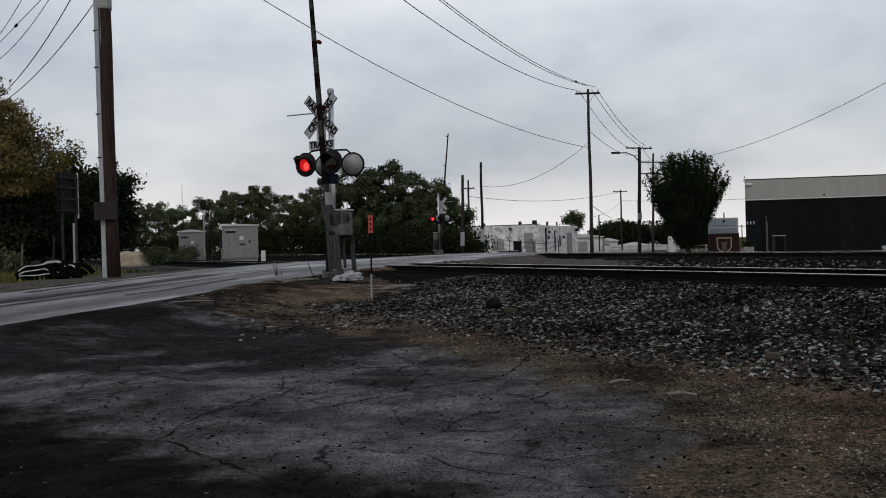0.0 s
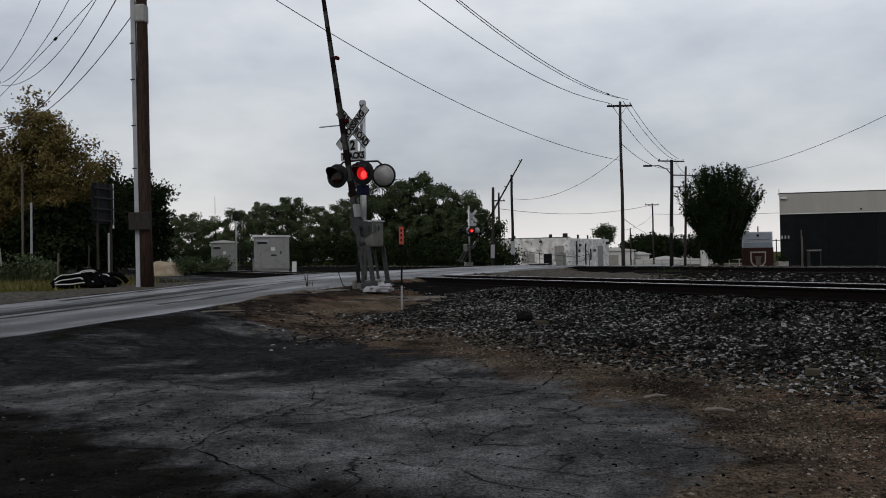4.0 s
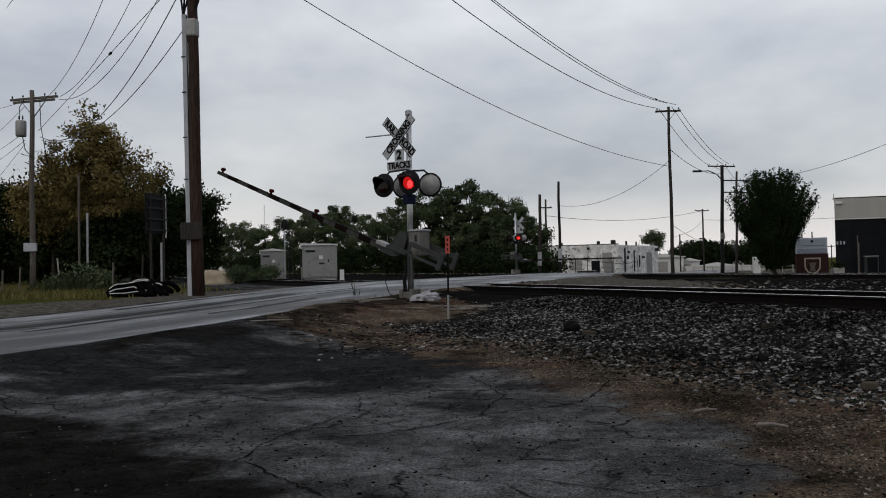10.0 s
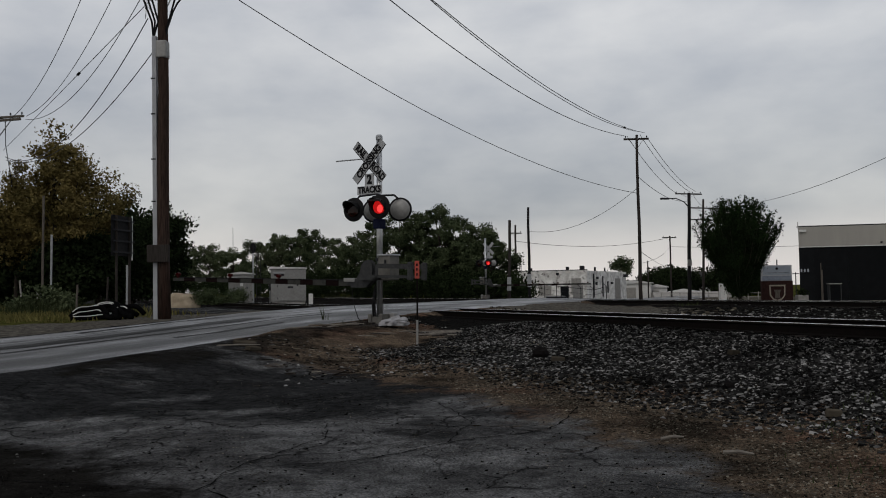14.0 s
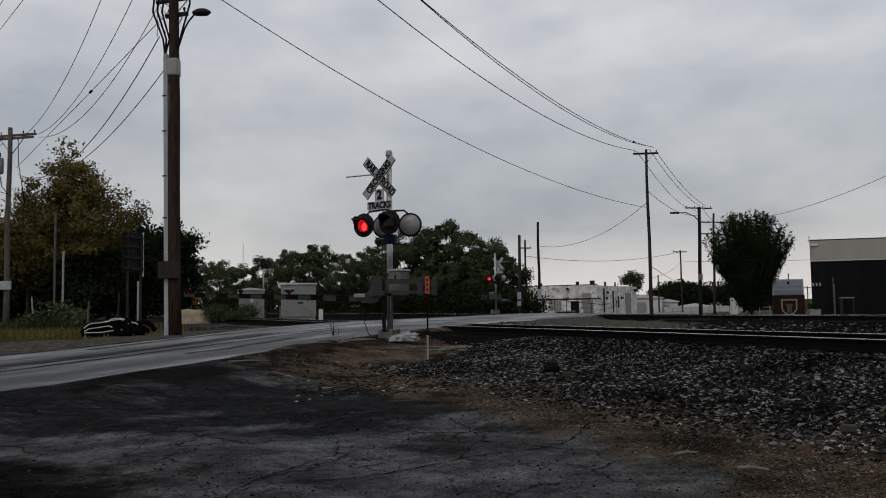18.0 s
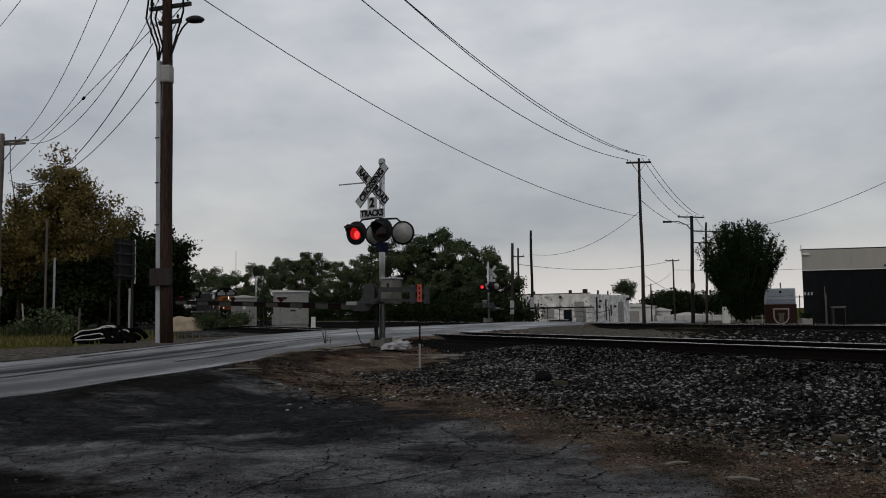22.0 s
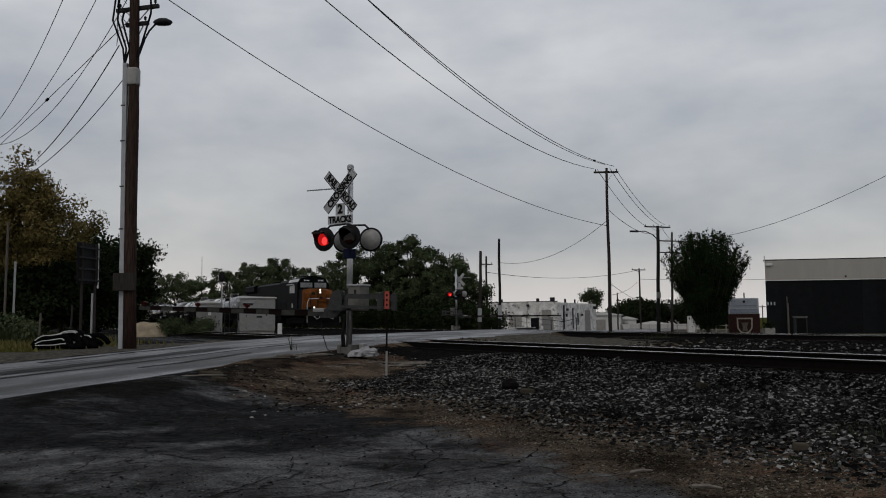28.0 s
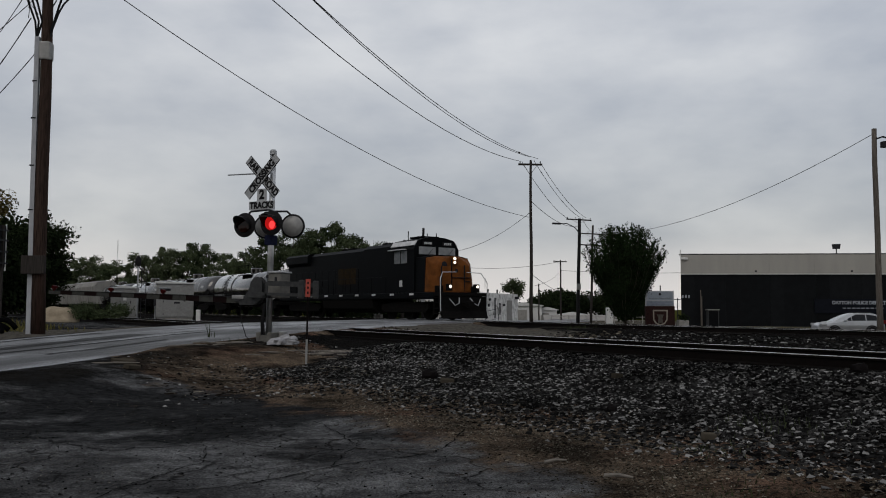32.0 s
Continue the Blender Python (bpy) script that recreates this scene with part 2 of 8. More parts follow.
def thing(name, label, category, m=None, group="", kind=""):
    ob = new(name)
    ob.empty_display_size = 0.2
    if m is not None:
        ob.matrix_basis = m
    return tagged(ob, label, category, group, kind)


def box(bm, lo, hi, m=None, bevel=0.0):
    r = bmesh.ops.create_cube(bm, size=1.0)
    vs = r["verts"]
    for v in vs:
        v.co = Vector([lo[i] + (v.co[i] + 0.5) * (hi[i] - lo[i]) for i in range(3)])
    if bevel:
        es = list({e for v in vs for e in v.link_edges})
        g = bmesh.ops.bevel(bm, geom=es, offset=bevel, segments=2, affect="EDGES", profile=0.6)
        vs = list({v for f in g["faces"] for v in f.verts} | {v for v in vs if v.is_valid})
    if m is not None:
        bmesh.ops.transform(bm, matrix=m, verts=vs)
    return bm


def boxm(lo, hi, m=None, bevel=0.0):
    return box(bmesh.new(), lo, hi, m, bevel)


def tube(bm, p0, p1, r0, r1=None, seg=12):
    return pipe(bm, [p0, p1], [r0, r0 if r1 is None else r1], seg)


def pipe(bm, pts, rad, seg=8, caps=True):
    pts = [Vector(p) for p in pts]
    rad = rad if isinstance(rad, (list, tuple)) else [rad] * len(pts)
    up = Vector((0, 0, 1)) if abs((pts[-1] - pts[0]).normalized().z) < 0.9 else Vector((1, 0, 0))
    rings = []
    for i, p in enumerate(pts):
        d = (pts[min(i + 1, len(pts) - 1)] - pts[max(i - 1, 0)]).normalized()
        s = d.cross(up).normalized()
        w = s.cross(d)
        rings.append([bm.verts.new(p + rad[i] * (math.cos(k * math.tau / seg) * s + math.sin(k * math.tau / seg) * w)) for k in range(seg)])
    for a, b in zip(rings, rings[1:]):
        for k in range(seg):
            bm.faces.new((a[k], a[(k + 1) % seg], b[(k + 1) % seg], b[k]))
    if caps:
        bm.faces.new(rings[0][::-1])
        bm.faces.new(rings[-1])
    return bm


def tubem(p0, p1, r0, r1=None, seg=12):
    return tube(bmesh.new(), p0, p1, r0, r1, seg)


def prism(bm, outline, lo, hi, m=None):
    """An outline in x, z drawn out along y from lo to hi."""
    a = [bm.verts.new((x, lo, z)) for x, z in outline]
    b = [bm.verts.new((x, hi, z)) for x, z in outline]
    bm.faces.new(a)
    bm.faces.new(b[::-1])
    for i in range(len(a)):
        j = (i + 1) % len(a)
        bm.faces.new((a[i], b[i], b[j], a[j]))
    if m is not None:
        bmesh.ops.transform(bm, matrix=m, verts=a + b)
    return bm


def lathe(bm, prof, seg=20, m=None):
    """A profile of (radius, z) turned round z."""
    rings, made = [], []
    for r, z in prof:
        ring = [bm.verts.new((r * math.cos(k * math.tau / seg), r * math.sin(k * math.tau / seg), z)) for k in range(seg)] if r > 1e-5 else [bm.verts.new((0, 0, z))]
        rings.append(ring)
        made += ring
    for a, b in zip(rings, rings[1:]):
        for k in range(seg):
            f = [a[k % len(a)], a[(k + 1) % len(a)], b[(k + 1) % len(b)], b[k % len(b)]]
            f = [v for i, v in enumerate(f) if v not in f[:i]]
            if len(f) > 2:
                bm.faces.new(f)
    if m is not None:
        bmesh.ops.transform(bm, matrix=m, verts=made)
    return bm


def text(name, body, size, m, material, parent, squeeze=1.0, depth=0.004):
    cu = bpy.data.curves.new(name, "FONT")
    cu.offset = size * 0.05
    cu.body, cu.size, cu.align_x, cu.align_y, cu.extrude = body, size, "CENTER", "CENTER", depth
    tmp = bpy.data.objects.new(name, cu)
    scene.collection.objects.link(tmp)
    me = bpy.data.meshes.new_from_object(tmp.evaluated_get(bpy.context.evaluated_depsgraph_get()))
    bpy.data.objects.remove(tmp)
    me.transform(m @ Matrix.Diagonal((squeeze, 1, 1, 1)))
    me.materials.append(material)
    ob = new(name, me)
    ob.parent = parent
    return ob


# ---- the plan: tracks run at 29.5 degrees to the view, the road at 18 degrees the other way ----
NX, NY = 0.870, 0.492
UX, UY = -0.492, 0.870
RX, RY = 0.306, 0.952
EDGE = (-1.65, 23.0)
ROAD_W = 7.0
NEAR_T, FAR_T = 10.92, 26.0
NEAR_Z, FAR_Z = 0.565, 0.50


def on_track(n, s, z=0.0):
    return Vector((n * NX + s * UX, n * NY + s * UY, z))


def n_of(x, y):
    return NX * x + NY * y


def q_of(x, y):
    return (x - EDGE[0]) * RY - (y - EDGE[1]) * RX


def road_z(n):
    return np.interp(n, [-40, -12, 0, 3, 6, 9.5, 12.4, 18, 24.5, 27.5, 32, 45, 80], [-0.25, 0.0, 0.24, 0.36, 0.49, 0.562, 0.562, 0.53, 0.497, 0.497, 0.40, 0.0, -0.5])


def step(x):
    x = np.clip(x, 0, 1)
    return x * x * (3 - 2 * x)


def ground_z(x, y):
    x, y = np.asarray(x, float), np.asarray(y, float)
    n, q = n_of(x, y), q_of(x, y)
    lot = np.interp(n, [-60, 0, 3.5, 4.9, 7, 9.1, 9.6, 12.2, 13.6, 20, 24.0, 24.7, 27.3, 28.8, 33, 45, 60, 400],
                    [-0.2, -0.02, 0.0, 0.03, 0.19, 0.37, 0.39, 0.39, 0.22, 0.12, 0.28, 0.325, 0.325, 0.12, -0.1, -0.55, -0.75, -1.0])
    left = np.interp(n, [-60, 8, 9.6, 12.2, 16, 23, 24.7, 27.3, 30, 45, 56, 100, 400], [0.3, 0.36, 0.39, 0.39, 0.27, 0.26, 0.325, 0.325, 0.22, 0.0, -0.9, -1.0, -1.2])
    rz = road_z(n) - 0.03
    wide = np.where((n > 8.8) & (n < 13) | (n > 23.5) & (n < 28.5), 0.8, 2.6)
    a = step(q / wide)
    b = step((-ROAD_W - q) / wide)
    z = np.where(q > -ROAD_W / 2, rz + (lot - rz) * a, rz + (left - rz) * b)
    rough = 0.02 * np.sin(x * 1.3 + 2 * np.sin(y * 0.7)) * np.cos(y * 1.1 + x * 0.4) + 0.012 * np.sin(x * 3.1 + y * 2.3)
    return z + rough * np.clip(np.maximum(a, b), 0, 1)


# ---- ground ----
def ground_material():
    m = bpy.data.materials.new("lot_ground")
    m.use_nodes = True
    nt = m.node_tree
    n, l = nt.nodes, nt.links
    b = n["Principled BSDF"]
    pos = n.new("ShaderNodeNewGeometry").outputs["Position"]

    def noise_node(scale, detail=6, rough=0.6):
        t = n.new("ShaderNodeTexNoise")
        t.inputs["Scale"].default_value, t.inputs["Detail"].default_value, t.inputs["Roughness"].default_value = scale, detail, rough
        l.new(pos, t.inputs["Vector"])
        return t.outputs["Fac"]

    def ramp(fac, p0, c0, p1, c1):
        r = n.new("ShaderNodeValToRGB")
        r.color_ramp.elements[0].position, r.color_ramp.elements[0].color = p0, (*c0, 1)
        r.color_ramp.elements[1].position, r.color_ramp.elements[1].color = p1, (*c1, 1)
        l.new(fac, r.inputs["Fac"])
        return r.outputs["Color"]

    def mix(fac, c1, c2, mode="MIX"):
        x = n.new("ShaderNodeMixRGB")
        x.blend_type = mode
        for s, v in (("Fac", fac), ("Color1", c1), ("Color2", c2)):
            if isinstance(v, (int, float)):
                x.inputs[s].default_value = v
            elif isinstance(v, tuple):
                x.inputs[s].default_value = (*v, 1)
            else:
                l.new(v, x.inputs[s])
        return x.outputs["Color"]

    def math_node(op, a, c):
        x = n.new("ShaderNodeMath")
        x.operation, x.use_clamp = op, True
        for i, v in enumerate((a, c)):
            if isinstance(v, (int, float)):
                x.inputs[i].default_value = v
            else:
                l.new(v, x.inputs[i])
        return x.outputs[0]

    def zone(name, amount=0.45, scale=1.6, lo=0.42, hi=0.58, fine=0.0):
        at = n.new("ShaderNodeAttribute")
        at.attribute_name = name
        v = n.new("ShaderNodeMath")
        v.operation = "MULTIPLY_ADD"
        l.new(noise_node(scale, 9, 0.7), v.inputs[0])
        v.inputs[1].default_value = amount * 2
        w = n.new("ShaderNodeMath")
        w.operation = "SUBTRACT"
        l.new(at.outputs["Fac"], w.inputs[0])
        w.inputs[1].default_value = amount
        l.new(w.outputs[0], v.inputs[2])
        r = n.new("ShaderNodeMapRange")
        r.interpolation_type = "SMOOTHSTEP"
        r.inputs["From Min"].default_value, r.inputs["From Max"].default_value = lo, hi
        l.new(v.outputs[0], r.inputs["Value"])
        return r.outputs[0]

    # worn asphalt: bluish grey, fine aggregate, mottled damp patches, faint cracks
    asphalt = ramp(noise_node(0.8, 9, 0.66), 0.42, (0.050, 0.0505, 0.0515), 0.58, (0.115, 0.117, 0.119))
    asphalt = mix(0.8, asphalt, ramp(noise_node(2.1, 8, 0.7), 0.38, (0.62, 0.62, 0.63), 0.62, (1.3, 1.3, 1.3)), "MULTIPLY")
    asphalt = mix(0.8, asphalt, ramp(noise_node(11, 9, 0.8), 0.40, (0.70, 0.70, 0.70), 0.60, (1.28, 1.28, 1.28)), "MULTIPLY")
    asphalt = mix(0.75, asphalt, ramp(noise_node(60, 5, 0.85), 0.43, (0.35, 0.35, 0.35), 0.58, (1.75, 1.75, 1.75)), "MULTIPLY")
    chip = n.new("ShaderNodeTexVoronoi")
    chip.inputs["Scale"].default_value = 26.0
    l.new(pos, chip.inputs["Vector"])
    chip_col = ramp(chip.outputs["Distance"], 0.10, (1, 1, 1), 0.20, (0, 0, 0))
    chip_pick = ramp(chip.outputs["Color"], 0.62, (0, 0, 0), 0.70, (1, 1, 1))
    chips = math_node("MULTIPLY", chip_col, chip_pick)
    asphalt = mix(math_node("MULTIPLY", chips, 0.8), asphalt, (0.017, 0.017, 0.018))
    damp = zone("damp", 1.7, 1.0, 0.25, 0.95)
    asphalt = mix(math_node("MULTIPLY", damp, 0.88), asphalt, ramp(noise_node(9, 8, 0.8), 0.40, (0.004, 0.0042, 0.0045), 0.64, (0.024, 0.025, 0.026)))
    wob = n.new("ShaderNodeVectorMath")
    wob.operation = "ADD"
    wn3 = n.new("ShaderNodeTexNoise")
    wn3.inputs["Scale"].default_value, wn3.inputs["Detail"].default_value = 1.1, 9
    l.new(pos, wn3.inputs["Vector"])
    l.new(wn3.outputs["Color"], wob.inputs[0])
    l.new(pos, wob.inputs[1])
    vo = n.new("ShaderNodeTexVoronoi")
    vo.feature = "DISTANCE_TO_EDGE"
    vo.inputs["Scale"].default_value = 0.9
    l.new(wob.outputs[0], vo.inputs["Vector"])
    cr = n.new("ShaderNodeMapRange")
    cr.inputs["From Min"].default_value, cr.inputs["From Max"].default_value = 0.003, 0.014
    cr.inputs["To Min"].default_value, cr.inputs["To Max"].default_value = 1.0, 0.0
    l.new(vo.outputs["Distance"], cr.inputs["Value"])
    gate = n.new("ShaderNodeMapRange")
    gate.inputs["From Min"].default_value, gate.inputs["From Max"].default_value = 0.42, 0.52
    l.new(noise_node(0.9, 4), gate.inputs["Value"])
    cracks = math_node("MULTIPLY", cr.outputs[0], gate.outputs[0])
    # alligator cracking in broken patches
    va = n.new("ShaderNodeTexVoronoi")
    va.feature = "DISTANCE_TO_EDGE"
    va.inputs["Scale"].default_value = 3.1
    l.new(wob.outputs[0], va.inputs["Vector"])
    fine = ramp(va.outputs["Distance"], 0.006, (1, 1, 1), 0.030, (0, 0, 0))
    broken = ramp(noise_node(0.62, 5, 0.6), 0.50, (0, 0, 0), 0.58, (0.85, 0.85, 0.85))
    cracks = math_node("MAXIMUM", cracks, math_node("MULTIPLY", fine, broken))
    asphalt = mix(math_node("MULTIPLY", cracks, 0.82), asphalt, (0.010, 0.010, 0.010))

    # dirt: dark mud, olive and reddish earth, pale grit
    dirt = ramp(noise_node(1.1, 9, 0.72), 0.40, (0.020, 0.016, 0.013), 0.60, (0.098, 0.076, 0.057))
    dirt = mix(ramp(noise_node(0.5, 4), 0.5, (0, 0, 0), 0.62, (1, 1, 1)), dirt, ramp(noise_node(3, 8, 0.7), 0.4, (0.030, 0.018, 0.013), 0.60, (0.112, 0.070, 0.052)))
    dirt = mix(0.8, dirt, ramp(noise_node(34, 8, 0.9), 0.44, (0.2, 0.2, 0.2), 0.56, (2.1, 2.05, 1.95)), "MULTIPLY")
    grit = n.new("ShaderNodeTexVoronoi")
    grit.inputs["Scale"].default_value = 34.0
    l.new(pos, grit.inputs["Vector"])
    grits = math_node("MULTIPLY", ramp(grit.outputs["Distance"], 0.16, (1, 1, 1), 0.30, (0, 0, 0)), ramp(grit.outputs["Color"], 0.55, (0, 0, 0), 0.75, (1, 1, 1)))
    dirt = mix(math_node("MULTIPLY", grits, ramp(noise_node(1.6, 6, 0.7), 0.42, (0, 0, 0), 0.60, (0.8, 0.8, 0.8))), dirt, (0.13, 0.125, 0.11))
    stone = ramp(noise_node(26, 8, 0.85), 0.44, (0.002, 0.002, 0.002), 0.66, (0.026, 0.025, 0.024))
    soil = ramp(noise_node(3, 9, 0.75), 0.36, (0.0065, 0.0062, 0.0058), 0.68, (0.019, 0.0182, 0.0168))
    soil = mix(0.7, soil, ramp(noise_node(40, 6, 0.85), 0.38, (0.3, 0.3, 0.3), 0.64, (1.7, 1.7, 1.7)), "MULTIPLY")
    grass = ramp(noise_node(3.5, 8, 0.7), 0.36, (0.022, 0.026, 0.007), 0.68, (0.075, 0.075, 0.022))
    verge = ramp(noise_node(6, 8, 0.7), 0.36, (0.030, 0.028, 0.025), 0.66, (0.125, 0.116, 0.100))
    col = asphalt
    for name, c, am, sc, lo, hi in (("dirt", dirt, 1.3, 1.3, 0.30, 0.80), ("gravel", verge, 1.2, 1.4, 0.35, 0.65), ("soil", soil, 1.2, 1.0, 0.20, 0.85), ("grass", grass, 0.8, 1.3, 0.4, 0.6), ("stone", stone, 1.3, 1.8, 0.35, 0.65)):
        col = mix(zone(name, am, sc, lo, hi), col, c)
    l.new(col, b.inputs["Base Color"])
    rr = n.new("ShaderNodeMapRange")
    rr.inputs["To Min"].default_value, rr.inputs["To Max"].default_value = 0.85, 0.62
    l.new(damp, rr.inputs["Value"])
    l.new(rr.outputs[0], b.inputs["Roughness"])
    b.inputs["Specular IOR Level"].default_value = 0.0
    hgt = n.new("ShaderNodeMath")
    hgt.operation = "SUBTRACT"
    l.new(noise_node(38, 8, 0.7), hgt.inputs[0])
    l.new(cracks, hgt.inputs[1])
    bu = n.new("ShaderNodeBump")
    bu.inputs["Strength"].default_value, bu.inputs["Distance"].default_value = 0.9, 0.03
    l.new(hgt.outputs[0], bu.inputs["Height"])
    l.new(bu.outputs[0], b.inputs["Normal"])
    return m


def axis(fine_lo, fine_hi, d, far):
    out = list(np.arange(fine_lo, fine_hi + 1e-6, d))
    v, st = fine_hi, d
    while v < far:
        st *= 1.16
        v += st
        out.append(v)
    v, st = fine_lo, d
    while v > -far:
        st *= 1.16
        v -= st
        out.insert(0, v)
    return np.array(out)


SOIL_X, SOIL_Y = [-12, -3.4, -2.4, -1.6, -0.9, 0.1, 1.2, 3], [8.9, 6.5, 5.6, 5.0, 4.25, 3.75, 3.2, 2.0]


def build_ground():
    xs, ys = axis(-13, 13, 0.22, 2600), axis(-1, 27, 0.22, 2600)
    X, Y = np.meshgrid(xs, ys)
    Z = ground_z(X, Y)
    n, q = n_of(X, Y), q_of(X, Y)
    # a low dirt mound beside the signal
    Z = Z + 0.05 * np.exp(-(((X + 2.6) / 1.6) ** 2 + ((Y - 16.2) / 1.0) ** 2))
    # the verge round the tyres and poles
    verts = np.stack([X, Y, Z], -1).reshape(-1, 3)
    w, h = len(xs), len(ys)
    i = np.arange(w * h).reshape(h, w)
    faces = np.stack([i[:-1, :-1], i[:-1, 1:], i[1:, 1:], i[1:, :-1]], -1).reshape(-1, 4)
    g = raw("ground", verts, faces, ground_material(), smooth=True)
    tagged(g, "worn cracked asphalt lot with dirt, grass verge and dark ballast shoulder", "ground", kind="structure")
    far = np.hypot(X, Y) > 140
    S = UX * X + UY * Y
    zones = {
        "dirt": np.where(q > -0.5, step((n - np.interp(S, [2.4, 3.3, 4.5, 5.7, 8, 11, 13, 18], [1.6, 3.2, 3.8, 4.0, 4.2, 4.0, 3.3, 3.0])) / 1.6 + 0.5), 0),
        "stone": np.where(q > 0.1, step((n - 5.3) / 1.3) * step((34 - n) / 6) * np.where((n > 13.4) & (n < 24), step((q - 3.0) / 5), np.where(n > 8, step((q - 0.1) / 0.6), step((q - 1.0) / 3.2))), 0) + np.where(q < -ROAD_W - 0.5, step((n - 8) / 1.5) * step((31 - n) / 3), 0),
        "soil": step((Y + 7) / 4) * np.where(q > 0, step((np.interp(X, SOIL_X, SOIL_Y) - Y) / 1.7 + 0.5), 0) + np.where((q > 0.1) & (n > 0.5) & (n < 8.6), 0.75 * step((1.9 - q) / 1.5), 0),
        "grass": np.where(q < -ROAD_W - 2.2, step((-ROAD_W - 2.6 - q) / 1.6) * step((4.5 - n) / 2.5), 0) + np.where(n > 33, step((n - 33) / 4) * 0.34, 0) + np.where(far, 0.5, 0),
        "damp": 0.40 + 0.34 * step((Y - 7.2) / 2.2) + 0.55 * np.exp(-(((X + 5.2) / 3.0) ** 2 + ((Y - 9.9) / 1.9) ** 2)) + 0.45 * np.exp(-(((X + 1.8) / 2.4) ** 2 + ((Y - 10.0) / 1.3) ** 2)) + 0.30 * np.exp(-(((X + 2.2) / 1.8) ** 2 + ((Y - 8.0) / 0.5) ** 2)) + 0.4 * step((0.9 - q) / 0.8) * (n < 6) - 0.42 * np.exp(-(((X - 0.1) / 1.3) ** 2 + ((Y - 5.2) / 1.5) ** 2)) - 0.42 * np.exp(-(((X + 2.9) / 1.3) ** 2 + ((Y - 6.8) / 0.7) ** 2)) - 0.3 * np.exp(-(((X + 3.8) / 1.5) ** 2 + ((Y - 12.5) / 0.8) ** 2)),
        "gravel": np.where((q < -ROAD_W) & (q > -ROAD_W - 4.2), step((-ROAD_W - q) / 0.8), 0) + np.where((q > 0) & (n > 30), 0.9 * step((n - 30) / 5), 0) + np.where((q > 0) & (n > 13.4) & (n < 24), 0.85 * step((10 - q) / 5), 0),
    }
    for name, v in zones.items():
        at = g.data.attributes.new(name, "FLOAT", "POINT")
        at.data.foreach_set("value", np.clip(v, 0, 1).astype(np.float32).ravel())
    return g


GROUND = build_ground()


def build_cracks():
    tar = mat("crack_shadow", (0.010, 0.010, 0.010), (0.005, 0.005, 0.005), 9, 0.95, spec=0.0)
    rng = np.random.default_rng(12)
    for pts, wd in ((((-1.72, 4.97), (-1.7, 5.32), (-1.06, 5.78), (-0.33, 6.42), (0.4, 7.0), (0.75, 8.0)), 0.018), (((-3.2, 5.35), (-1.72, 4.97), (-0.95, 4.1), (-0.6, 3.7)), 0.017),
                    (((-1.7, 5.32), (-1.3, 6.6), (-1.6, 7.6), (-0.8, 8.6)), 0.014), (((0.05, 4.6), (0.5, 4.35), (1.0, 4.5)), 0.013), (((-0.33, 6.42), (-0.1, 7.4), (-0.9, 9.3)), 0.014), (((-4.4, 7.2), (-3.2, 7.6), (-1.9, 7.2), (-1.3, 6.6)), 0.012)):
        poly = []
        for (x0, y0), (x1, y1) in zip(pts, pts[1:]):
            k = max(2, int(math.hypot(x1 - x0, y1 - y0) / 0.07))
            poly += [(x0 + (x1 - x0) * i / k, y0 + (y1 - y0) * i / k) for i in range(k)]
        p = np.array(poly) + np.cumsum(rng.normal(0, 0.012, (len(poly), 2)), 0) + rng.normal(0, 0.008, (len(poly), 2))
        d = np.gradient(p, axis=0)
        d /= np.linalg.norm(d, axis=1)[:, None]
        w = (wd * rng.uniform(0.25, 1.1, len(p)))[:, None] * np.stack([-d[:, 1], d[:, 0]], -1)
        v = np.stack([p - w / 2, p + w / 2], 1).reshape(-1, 2)
        z = ground_z(v[:, 0], v[:, 1]) + 0.007
        i = np.arange(len(p) - 1) * 2
        raw("crack", np.column_stack([v, z]), np.stack([i, i + 1, i + 3, i + 2], -1), tar, GROUND)


build_cracks()


